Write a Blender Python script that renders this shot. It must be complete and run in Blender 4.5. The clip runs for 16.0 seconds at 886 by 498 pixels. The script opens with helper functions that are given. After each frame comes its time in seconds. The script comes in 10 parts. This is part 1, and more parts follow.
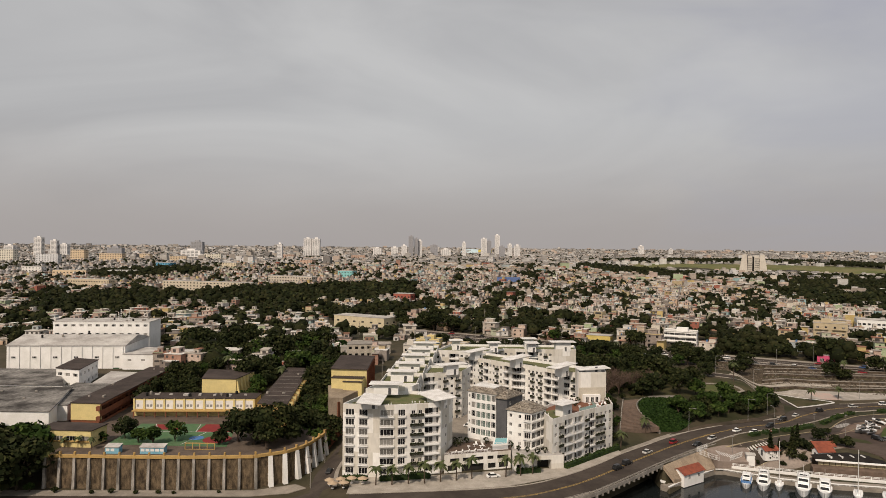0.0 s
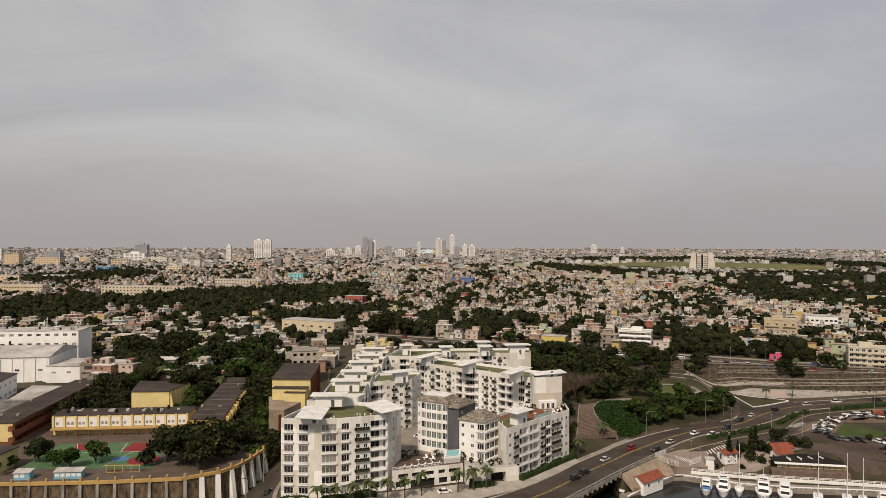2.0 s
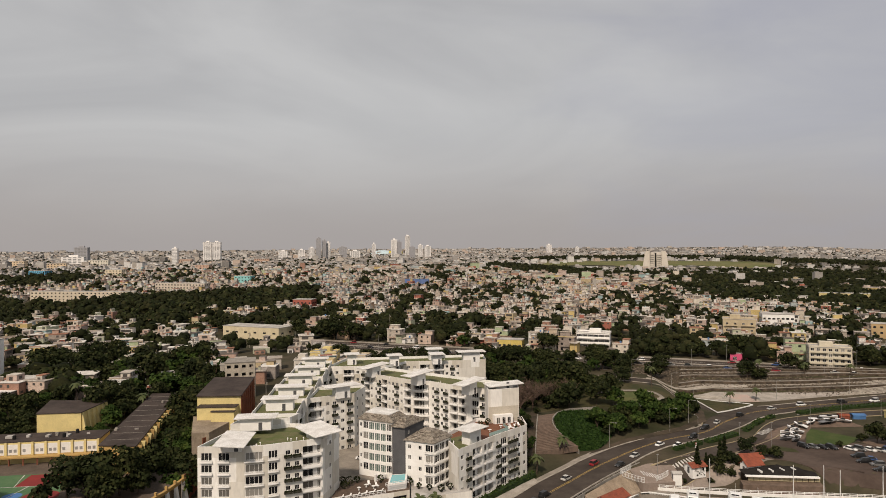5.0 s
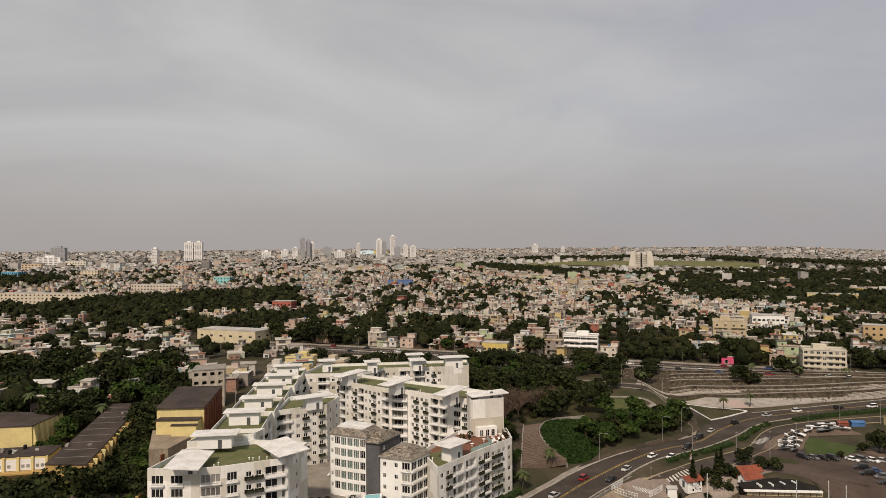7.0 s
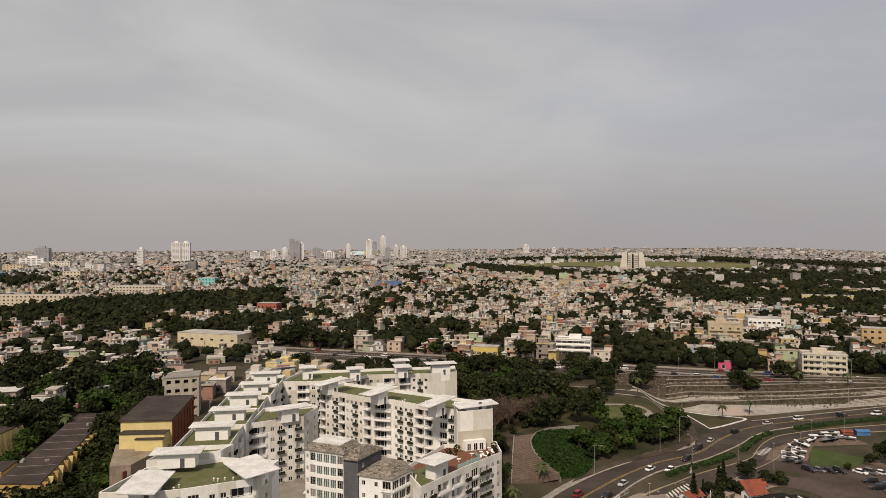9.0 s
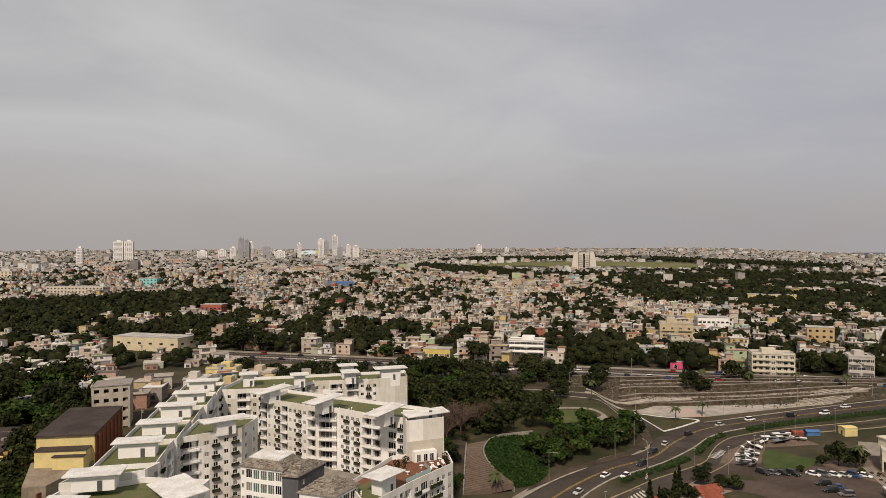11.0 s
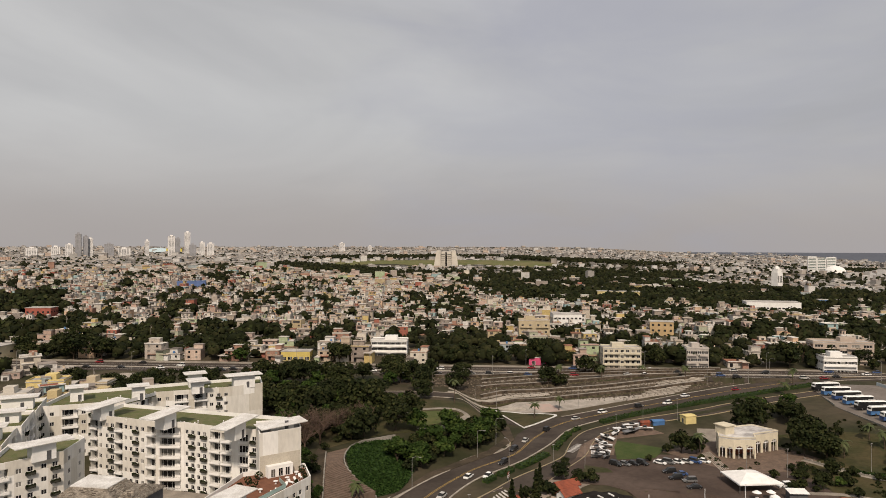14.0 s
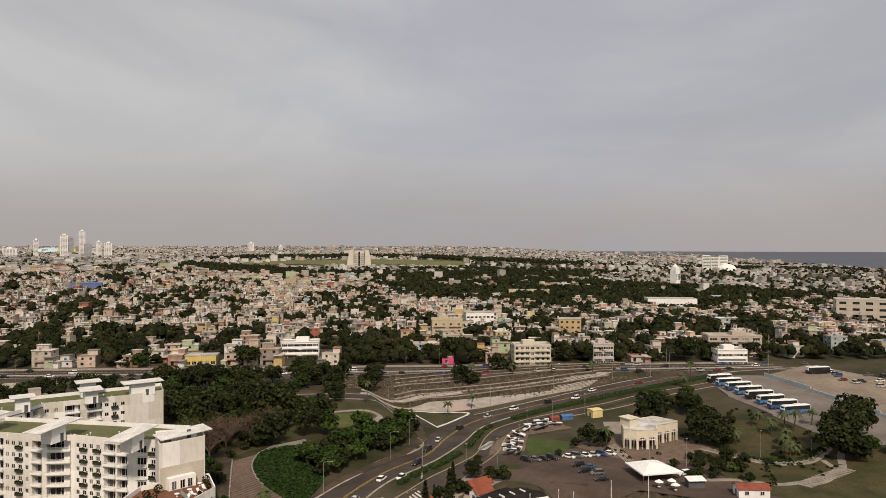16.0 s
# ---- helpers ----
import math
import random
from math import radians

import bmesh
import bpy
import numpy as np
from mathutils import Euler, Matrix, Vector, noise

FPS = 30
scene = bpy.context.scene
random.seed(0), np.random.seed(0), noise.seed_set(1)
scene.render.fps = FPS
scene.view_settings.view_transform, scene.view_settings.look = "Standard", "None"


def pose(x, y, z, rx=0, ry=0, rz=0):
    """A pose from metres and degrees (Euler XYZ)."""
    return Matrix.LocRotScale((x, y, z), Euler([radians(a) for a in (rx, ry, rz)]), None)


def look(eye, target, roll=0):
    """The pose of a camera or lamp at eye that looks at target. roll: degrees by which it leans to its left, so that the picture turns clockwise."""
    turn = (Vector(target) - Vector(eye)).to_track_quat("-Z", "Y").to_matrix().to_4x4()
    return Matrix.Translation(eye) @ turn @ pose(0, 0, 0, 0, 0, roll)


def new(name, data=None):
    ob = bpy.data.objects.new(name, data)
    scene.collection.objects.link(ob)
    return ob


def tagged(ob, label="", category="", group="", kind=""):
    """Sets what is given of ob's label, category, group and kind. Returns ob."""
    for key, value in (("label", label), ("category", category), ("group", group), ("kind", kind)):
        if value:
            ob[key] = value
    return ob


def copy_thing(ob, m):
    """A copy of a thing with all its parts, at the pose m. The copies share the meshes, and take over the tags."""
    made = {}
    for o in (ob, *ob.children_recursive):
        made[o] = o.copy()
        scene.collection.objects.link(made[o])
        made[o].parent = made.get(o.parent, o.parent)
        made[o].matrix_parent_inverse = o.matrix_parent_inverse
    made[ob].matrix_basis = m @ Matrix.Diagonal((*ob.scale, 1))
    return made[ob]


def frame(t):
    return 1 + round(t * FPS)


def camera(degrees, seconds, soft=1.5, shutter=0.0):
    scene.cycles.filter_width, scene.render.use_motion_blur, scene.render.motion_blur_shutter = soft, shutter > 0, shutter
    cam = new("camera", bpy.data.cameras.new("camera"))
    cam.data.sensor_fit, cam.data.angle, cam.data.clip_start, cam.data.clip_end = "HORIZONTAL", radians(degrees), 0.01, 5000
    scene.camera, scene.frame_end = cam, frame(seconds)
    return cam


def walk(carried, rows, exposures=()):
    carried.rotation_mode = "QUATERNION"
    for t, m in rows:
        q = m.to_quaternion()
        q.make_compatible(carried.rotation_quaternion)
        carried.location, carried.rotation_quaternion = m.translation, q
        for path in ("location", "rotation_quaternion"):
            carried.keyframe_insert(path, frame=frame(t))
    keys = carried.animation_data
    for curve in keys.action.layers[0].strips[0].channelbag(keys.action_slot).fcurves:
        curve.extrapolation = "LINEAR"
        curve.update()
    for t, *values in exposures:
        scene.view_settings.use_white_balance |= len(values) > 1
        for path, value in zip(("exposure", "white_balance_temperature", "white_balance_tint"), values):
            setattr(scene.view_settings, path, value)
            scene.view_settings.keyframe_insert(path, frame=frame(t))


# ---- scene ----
cam = camera(67.47, 16.0, soft=0.5)


def stand(x, y, z, yaw, pitch, lean):
    """A camera pose: yaw to the left of +y, pitch upwards, lean as in look()."""
    return pose(x, y, z, 90 + pitch, 0, yaw) @ pose(0, 0, 0, 0, 0, lean)


walk(cam, [
    (0.0, stand(0.00, 0.00, 84.00, -0.27, -0.07, 0.65)),
    (0.5, stand(0.68, 3.44, 83.98, -1.30, -0.06, 0.51)),
    (1.0, stand(1.41, 6.94, 83.96, -2.29, -0.02, 0.41)),
    (1.5, stand(2.18, 10.48, 83.94, -3.24, 0.00, 0.28)),
    (2.0, stand(3.00, 14.08, 83.93, -4.12, 0.01, 0.16)),
    (2.5, stand(3.86, 17.73, 83.91, -4.94, 0.02, 0.06)),
    (3.0, stand(4.78, 21.42, 83.90, -5.66, 0.03, 0.01)),
    (3.5, stand(5.73, 25.15, 83.89, -6.32, 0.04, -0.09)),
    (4.0, stand(6.72, 28.91, 83.89, -6.90, 0.05, -0.16)),
    (4.5, stand(7.74, 32.69, 83.89, -7.40, 0.04, -0.23)),
    (5.0, stand(8.78, 36.48, 83.89, -7.85, 0.04, -0.31)),
    (5.5, stand(9.85, 40.25, 83.89, -8.23, 0.03, -0.38)),
    (6.0, stand(10.91, 43.99, 83.90, -8.56, 0.03, -0.41)),
    (6.5, stand(11.98, 47.68, 83.91, -8.83, 0.03, -0.40)),
    (7.0, stand(13.02, 51.28, 83.93, -9.06, 0.04, -0.35)),
    (7.5, stand(14.05, 54.78, 83.94, -9.26, 0.04, -0.34)),
    (8.0, stand(15.04, 58.14, 83.96, -9.44, 0.06, -0.32)),
    (8.5, stand(15.99, 61.36, 83.98, -9.63, 0.08, -0.30)),
    (9.0, stand(16.89, 64.40, 83.99, -9.82, 0.09, -0.29)),
    (9.5, stand(17.74, 67.23, 84.01, -10.01, 0.09, -0.29)),
    (10.0, stand(18.54, 69.85, 84.03, -10.38, 0.08, -0.27)),
    (10.5, stand(19.29, 72.25, 84.04, -11.82, 0.06, -0.24)),
    (11.0, stand(19.97, 74.41, 84.05, -13.84, 0.04, -0.19)),
    (11.5, stand(20.61, 76.34, 84.06, -15.84, 0.02, -0.10)),
    (12.0, stand(21.19, 78.02, 84.06, -17.82, -0.00, -0.04)),
    (12.5, stand(21.72, 79.47, 84.06, -19.81, -0.02, -0.04)),
    (13.0, stand(22.20, 80.71, 84.07, -21.76, -0.06, 0.01)),
    (13.5, stand(22.63, 81.73, 84.07, -23.70, -0.08, 0.03)),
    (14.0, stand(23.01, 82.57, 84.06, -25.60, -0.11, 0.09)),
    (14.5, stand(23.36, 83.23, 84.06, -27.48, -0.12, 0.08)),
    (15.0, stand(23.66, 83.71, 84.06, -29.36, -0.12, 0.04)),
    (15.5, stand(23.92, 84.03, 84.06, -31.22, -0.13, 0.03)),
    (16.0, stand(24.14, 84.21, 84.06, -33.06, -0.15, 0.04)),
], [(0.0, -0.06, 6850.0, 13.5), (12.0, -0.05, 6850.0, 13.5), (16.0, 0.0, 6850.0, 13.5)])

import collections

# ---- light ----
SUN_EL, SUN_AZ = 46.0, 205.0          # degrees above the horizon; clockwise from +y
world = bpy.data.worlds.new("overcast_sky")
scene.world = world
world.use_nodes = True
wn, wl = world.node_tree.nodes, world.node_tree.links
wn.clear()


def wnode(kind, **values):
    n = wn.new(kind)
    for k, v in values.items():
        n.inputs[k].default_value = v
    return n


w_out, w_bg = wn.new("ShaderNodeOutputWorld"), wn.new("ShaderNodeBackground")
w_sky = wn.new("ShaderNodeTexSky")
w_sky.sky_type, w_sky.sun_disc = "NISHITA", False
w_sky.sun_elevation, w_sky.sun_rotation = radians(SUN_EL), radians(SUN_AZ)
w_sky.dust_density, w_sky.air_density = 4.0, 1.0
w_tc = wn.new("ShaderNodeTexCoord")
w_map = wn.new("ShaderNodeMapping")
w_map.inputs["Scale"].default_value = (1.0, 1.0, 3.2)
wl.new(w_tc.outputs["Generated"], w_map.inputs["Vector"])
w_n1 = wnode("ShaderNodeTexNoise", Scale=1.5, Detail=5.0, Roughness=0.52, Distortion=0.8)
wl.new(w_map.outputs["Vector"], w_n1.inputs["Vector"])
w_r1 = wn.new("ShaderNodeValToRGB")
w_r1.color_ramp.elements[0].position, w_r1.color_ramp.elements[0].color = 0.33, (0.425, 0.445, 0.465, 1)
w_r1.color_ramp.elements[1].position, w_r1.color_ramp.elements[1].color = 0.68, (0.575, 0.60, 0.612, 1)
wl.new(w_n1.outputs["Fac"], w_r1.inputs["Fac"])
w_sep = wn.new("ShaderNodeSeparateXYZ")
wl.new(w_tc.outputs["Generated"], w_sep.inputs["Vector"])
w_hz = wn.new("ShaderNodeMapRange")
w_hz.inputs["From Min"].default_value, w_hz.inputs["From Max"].default_value = 0.0, 0.20
w_hz.inputs["To Min"].default_value, w_hz.inputs["To Max"].default_value = 1.0, 0.0
w_hz.interpolation_type = "SMOOTHSTEP"
wl.new(w_sep.outputs["Z"], w_hz.inputs["Value"])
w_mix = wn.new("ShaderNodeMixRGB")                       # hazy, warmer air low over the city
w_mix.inputs["Color2"].default_value = (0.41, 0.392, 0.388, 1)
w_f = wn.new("ShaderNodeMath")
w_f.operation = "MULTIPLY"
w_f.inputs[1].default_value = 0.85
wl.new(w_hz.outputs["Result"], w_f.inputs[0])
wl.new(w_f.outputs[0], w_mix.inputs["Fac"])
wl.new(w_r1.outputs["Color"], w_mix.inputs["Color1"])
w_skys = wn.new("ShaderNodeVectorMath")
w_skys.operation = "SCALE"
w_skys.inputs["Scale"].default_value = 0.08
wl.new(w_sky.outputs["Color"], w_skys.inputs[0])
w_mix2 = wn.new("ShaderNodeMixRGB")
w_mix2.inputs["Fac"].default_value = 0.9                 # thick cloud over the clear sky
wl.new(w_skys.outputs["Vector"], w_mix2.inputs["Color1"])
w_dot = wn.new("ShaderNodeVectorMath")                   # thinner, bluer cloud high over the sea
w_dot.operation = "DOT_PRODUCT"
w_dot.inputs[1].default_value = (0.68, 0.58, 0.45)
wl.new(w_tc.outputs["Generated"], w_dot.inputs[0])
w_n2 = wnode("ShaderNodeTexNoise", Scale=3.2, Detail=4.0, Roughness=0.55, Distortion=0.5)
wl.new(w_map.outputs["Vector"], w_n2.inputs["Vector"])
w_add = wn.new("ShaderNodeMath")
w_add.operation = "MULTIPLY_ADD"
w_add.inputs[1].default_value = 0.45
wl.new(w_n2.outputs["Fac"], w_add.inputs[0])
wl.new(w_dot.outputs["Value"], w_add.inputs[2])
w_bl = wn.new("ShaderNodeMapRange")
w_bl.interpolation_type = "SMOOTHSTEP"
w_bl.inputs["From Min"].default_value, w_bl.inputs["From Max"].default_value, w_bl.inputs["To Max"].default_value = 1.0, 1.34, 0.8
wl.new(w_add.outputs[0], w_bl.inputs["Value"])
w_blue = wn.new("ShaderNodeMixRGB")
w_blue.inputs["Color2"].default_value = (0.40, 0.425, 0.50, 1)
wl.new(w_bl.outputs["Result"], w_blue.inputs["Fac"])
wl.new(w_mix.outputs["Color"], w_blue.inputs["Color1"])
wl.new(w_blue.outputs["Color"], w_mix2.inputs["Color2"])
wl.new(w_mix2.outputs["Color"], w_bg.inputs["Color"])
w_bg.inputs["Strength"].default_value = 1.0
wl.new(w_bg.outputs["Background"], w_out.inputs["Surface"])

sun = new("sun", bpy.data.lights.new("sun", "SUN"))
sun.data.energy, sun.data.angle, sun.data.color = 3.7, radians(5), (1.0, 0.885, 0.745)
sa, se = radians(SUN_AZ), radians(SUN_EL)
sun.matrix_world = look((0, 0, 300), (-300 * math.cos(se) * math.sin(sa), -300 * math.cos(se) * math.cos(sa), 300 - 300 * math.sin(se)))
scene.view_settings.exposure = 0.0


# ---- materials ----
def mat(name, c1, c2=None, scale=1.0, rough=0.85, bump=0.0, metal=0.0, spots=0.25, space="Object", spec=0.12, palette=None, pick="object", panel=None, stretch=(1, 1, 1), dim=(0.82, 0.8, 0.78)):
    """A weathered surface: two colours mixed by noise at two scales, with dirt and relief. palette: colours picked per object or per island."""
    m = bpy.data.materials.new(name)
    m.use_nodes = True
    n, l = m.node_tree.nodes, m.node_tree.links
    b = n["Principled BSDF"]
    b.inputs["Roughness"].default_value, b.inputs["Metallic"].default_value = rough, metal
    b.inputs["Specular IOR Level"].default_value = spec
    tc, mp = n.new("ShaderNodeTexCoord"), n.new("ShaderNodeMapping")
    mp.inputs["Scale"].default_value = stretch
    if space == "World":
        geo = n.new("ShaderNodeNewGeometry")
        l.new(geo.outputs["Position"], mp.inputs["Vector"])
    else:
        l.new(tc.outputs[space], mp.inputs["Vector"])
    n1, n2 = n.new("ShaderNodeTexNoise"), n.new("ShaderNodeTexNoise")
    for k, s in ((n1, scale), (n2, scale * 9.0)):
        k.inputs["Scale"].default_value, k.inputs["Detail"].default_value, k.inputs["Roughness"].default_value = s, 5.0, 0.6
        l.new(mp.outputs["Vector"], k.inputs["Vector"])
    mix = n.new("ShaderNodeMixRGB")
    ramp = n.new("ShaderNodeMapRange")
    ramp.inputs["From Min"].default_value, ramp.inputs["From Max"].default_value = 0.36, 0.64
    l.new(n1.outputs["Fac"], ramp.inputs["Value"])
    l.new(ramp.outputs["Result"], mix.inputs["Fac"])
    if palette:
        r = n.new("ShaderNodeValToRGB")
        r.color_ramp.interpolation = "CONSTANT"
        while len(r.color_ramp.elements) < len(palette):
            r.color_ramp.elements.new(0.5)
        for i, (e, c) in enumerate(zip(r.color_ramp.elements, palette)):
            e.position, e.color = i / len(palette), (*c, 1)
        if pick == "object":
            l.new(n.new("ShaderNodeObjectInfo").outputs["Random"], r.inputs["Fac"])
        else:
            l.new(n.new("ShaderNodeNewGeometry").outputs["Random Per Island"], r.inputs["Fac"])
        l.new(r.outputs["Color"], mix.inputs["Color1"])
        dk = n.new("ShaderNodeMixRGB")
        dk.blend_type = "MULTIPLY"
        dk.inputs["Fac"].default_value, dk.inputs["Color2"].default_value = 1.0, (*dim, 1)
        l.new(r.outputs["Color"], dk.inputs["Color1"])
        l.new(dk.outputs["Color"], mix.inputs["Color2"])
    elif panel:
        br = n.new("ShaderNodeTexBrick")
        br.inputs["Scale"].default_value, br.inputs["Mortar Size"].default_value = 1.0, 0.0
        br.inputs["Brick Width"].default_value, br.inputs["Row Height"].default_value, br.offset = panel[0], panel[1], 0.5
        br.inputs["Color1"].default_value, br.inputs["Color2"].default_value = (*c1, 1), (*panel[2], 1)
        geo = n.new("ShaderNodeNewGeometry")
        s = n.new("ShaderNodeSeparateXYZ")
        l.new(geo.outputs["Position"], s.inputs["Vector"])
        ad = n.new("ShaderNodeMath")
        l.new(s.outputs["X"], ad.inputs[0])
        l.new(s.outputs["Y"], ad.inputs[1])
        cm = n.new("ShaderNodeCombineXYZ")
        l.new(ad.outputs[0], cm.inputs["X"])
        l.new(s.outputs["Z"], cm.inputs["Y"])
        l.new(cm.outputs["Vector"], br.inputs["Vector"])
        l.new(br.outputs["Color"], mix.inputs["Color1"])
        mix.inputs["Color2"].default_value = (*(c2 or c1), 1)
        ramp.inputs["To Max"].default_value = 0.35
    else:
        mix.inputs["Color1"].default_value, mix.inputs["Color2"].default_value = (*c1, 1), (*(c2 or c1), 1)
    dirt = n.new("ShaderNodeMixRGB")
    dirt.blend_type = "MULTIPLY"
    dirt.inputs["Fac"].default_value = spots
    dr = n.new("ShaderNodeMapRange")
    dr.inputs["From Min"].default_value, dr.inputs["From Max"].default_value, dr.inputs["To Min"].default_value = 0.3, 0.6, 0.35
    l.new(n2.outputs["Fac"], dr.inputs["Value"])
    l.new(dr.outputs["Result"], dirt.inputs["Color2"])
    l.new(mix.outputs["Color"], dirt.inputs["Color1"])
    l.new(dirt.outputs["Color"], b.inputs["Base Color"])
    if bump:
        bp = n.new("ShaderNodeBump")
        bp.inputs["Strength"].default_value, bp.inputs["Distance"].default_value = bump, 0.2
        l.new(n2.outputs["Fac"], bp.inputs["Height"])
        l.new(bp.outputs["Normal"], b.inputs["Normal"])
    return m


WHITE = mat("white_plaster", (0.80, 0.79, 0.76), (0.72, 0.70, 0.66), 0.15, panel=(4.6, 6.2, (0.49, 0.45, 0.375)), spots=0.2, stretch=(1, 1, 0.3))
WHITE2 = mat("white_paint", (0.80, 0.79, 0.77), (0.70, 0.69, 0.66), 0.2, spots=0.12)
CANOPY = mat("canopy_white", (0.74, 0.73, 0.71), (0.56, 0.54, 0.51), 0.3, spots=0.4)
TURF = mat("roof_turf", (0.10, 0.12, 0.045), (0.15, 0.14, 0.075), 0.5, spots=0.4)
GLASS = mat("window_glass", (0.016, 0.017, 0.018), (0.035, 0.036, 0.036), 0.3, rough=0.12, spots=0.1, spec=0.3)
PANE = mat("window_pane", (0.02, 0.02, 0.02), None, 0.3, rough=0.12, spots=0.1, spec=0.3, palette=[(0.010, 0.010, 0.011), (0.018, 0.018, 0.019), (0.010, 0.010, 0.011), (0.028, 0.027, 0.026), (0.12, 0.115, 0.105), (0.014, 0.014, 0.015), (0.24, 0.23, 0.21), (0.02, 0.02, 0.02)])
GREENGLASS = mat("green_glass", (0.16, 0.22, 0.19), (0.05, 0.07, 0.065), 0.45, rough=0.1, spec=0.6)
# near-black backs of recesses: the shade inside is put into the colour
DARK = mat("inside_shade", (0.02, 0.019, 0.018), (0.03, 0.028, 0.026), 0.5)
FRAME = mat("white_frame", (0.72, 0.71, 0.69), (0.65, 0.64, 0.62), 1.0, rough=0.5, spots=0.1)
RAIL = mat("rail_metal", (0.42, 0.42, 0.42), (0.32, 0.32, 0.32), 1.0, rough=0.4, metal=0.5)
GREYW = mat("grey_wall", (0.085, 0.085, 0.09), (0.11, 0.11, 0.115), 0.4)
SHINGLE = mat("weathered_shingle", (0.38, 0.335, 0.28), (0.19, 0.165, 0.135), 1.1, bump=0.9, spots=0.9)
PLANTER = mat("planter_dark", (0.03, 0.028, 0.024), (0.05, 0.05, 0.035), 2.0)
CONC = mat("concrete", (0.31, 0.285, 0.25), (0.20, 0.182, 0.16), 0.35, bump=0.2, spots=0.4)
PAVE = mat("paving", (0.30, 0.265, 0.225), (0.21, 0.185, 0.155), 0.25, spots=0.3, space="World")
ASPH = mat("asphalt", (0.046, 0.037, 0.031), (0.074, 0.060, 0.050), 0.09, rough=0.9, spots=0.3, space="World", bump=0.1)
LOT = mat("lot_asphalt", (0.062, 0.045, 0.037), (0.093, 0.069, 0.057), 0.07, rough=0.9, spots=0.3, space="World")
KERB = mat("kerb_stone", (0.40, 0.36, 0.31), (0.27, 0.24, 0.20), 0.4, spots=0.3, space="World")
LINE_Y = mat("yellow_line", (0.42, 0.28, 0.08), (0.30, 0.21, 0.09), 0.5, spots=0.4, space="World")
LINE_W = mat("white_line", (0.55, 0.53, 0.5), (0.38, 0.36, 0.34), 0.5, spots=0.4, space="World")
GRASS = mat("grass", (0.040, 0.043, 0.017), (0.074, 0.061, 0.032), 0.1, bump=0.3, spots=0.4, space="World")
LUSH = mat("lush_ivy", (0.02, 0.046, 0.012), (0.034, 0.064, 0.02), 0.5, bump=0.8, spots=0.5, space="World")
STONE = mat("rubble_stone", (0.20, 0.152, 0.107), (0.075, 0.057, 0.042), 0.35, bump=0.8, spots=0.6, space="World")
BRICKP = mat("brick_paving", (0.175, 0.125, 0.097), (0.12, 0.088, 0.068), 0.6, spots=0.3, space="World")
YELLOW = mat("yellow_paint", (0.68, 0.56, 0.26), (0.58, 0.48, 0.23), 0.3, spots=0.2)
OCHRE = mat("ochre_paint", (0.46, 0.30, 0.11), (0.38, 0.25, 0.10), 0.3, spots=0.25)
BROWN = mat("brown_paint", (0.22, 0.082, 0.045), (0.16, 0.065, 0.04), 0.3, spots=0.3)
ROOFD = mat("dark_roof_felt", (0.042, 0.033, 0.029), (0.072, 0.056, 0.049), 0.15, spots=0.4)
ROOFL = mat("light_roof", (0.50, 0.48, 0.45), (0.31, 0.29, 0.27), 0.12, spots=0.35)
REDTILE = mat("red_tile", (0.29, 0.085, 0.05), (0.19, 0.06, 0.04), 0.8, bump=0.4, spots=0.35)
COURTG = mat("court_green", (0.06, 0.13, 0.06), (0.09, 0.15, 0.075), 0.2, spots=0.2)
COURTR = mat("court_red", (0.22, 0.032, 0.03), (0.17, 0.03, 0.03), 0.2, spots=0.2)
COURTB = mat("court_blue", (0.07, 0.17, 0.36), None, 0.2)
TWIN = mat("far_glass", (0.22, 0.22, 0.22), (0.28, 0.28, 0.28), 0.2, rough=0.3)
BARK = mat("bark", (0.10, 0.075, 0.055), (0.06, 0.045, 0.034), 1.2, bump=0.5)
TWIG = mat("bare_twigs", (0.13, 0.085, 0.065), (0.085, 0.06, 0.047), 1.2)
LEAF = mat("leaves", (0.03, 0.05, 0.016), None, 0.085, rough=0.7, dim=(0.45, 0.52, 0.6), space="World", palette=[(0.019, 0.025, 0.009), (0.028, 0.035, 0.012), (0.038, 0.046, 0.016), (0.024, 0.030, 0.011), (0.056, 0.058, 0.021), (0.034, 0.036, 0.014)], pick="island", spots=0.3, spec=0.04)
LEAFB = mat("bright_leaves", (0.05, 0.09, 0.02), None, 0.11, rough=0.65, dim=(0.5, 0.58, 0.62), space="World", palette=[(0.028, 0.048, 0.011), (0.041, 0.068, 0.015), (0.035, 0.058, 0.014), (0.066, 0.092, 0.022)], pick="island", spots=0.3, spec=0.04)
PALML = mat("palm_fronds", (0.05, 0.07, 0.025), (0.075, 0.085, 0.035), 0.6, rough=0.55)
POOL = mat("pool_water", (0.20, 0.46, 0.50), (0.25, 0.52, 0.55), 0.4, rough=0.05)
BLACK = mat("black_rubber", (0.015, 0.015, 0.015), None, 1.0)
CHROME = mat("metal", (0.5, 0.5, 0.5), (0.4, 0.4, 0.4), 1.0, rough=0.3, metal=0.9)
CLOTH = mat("white_canvas", (0.78, 0.77, 0.75), (0.68, 0.67, 0.65), 0.5, rough=0.8, spots=0.1)
GEL = mat("white_gelcoat", (0.80, 0.80, 0.79), (0.72, 0.72, 0.71), 0.5, rough=0.25, spec=0.5, spots=0.1)
BLUE = mat("blue_paint", (0.08, 0.19, 0.38), (0.06, 0.14, 0.30), 0.4, rough=0.5)
CYAN = mat("light_blue_paint", (0.20, 0.42, 0.52), (0.16, 0.36, 0.46), 0.4)
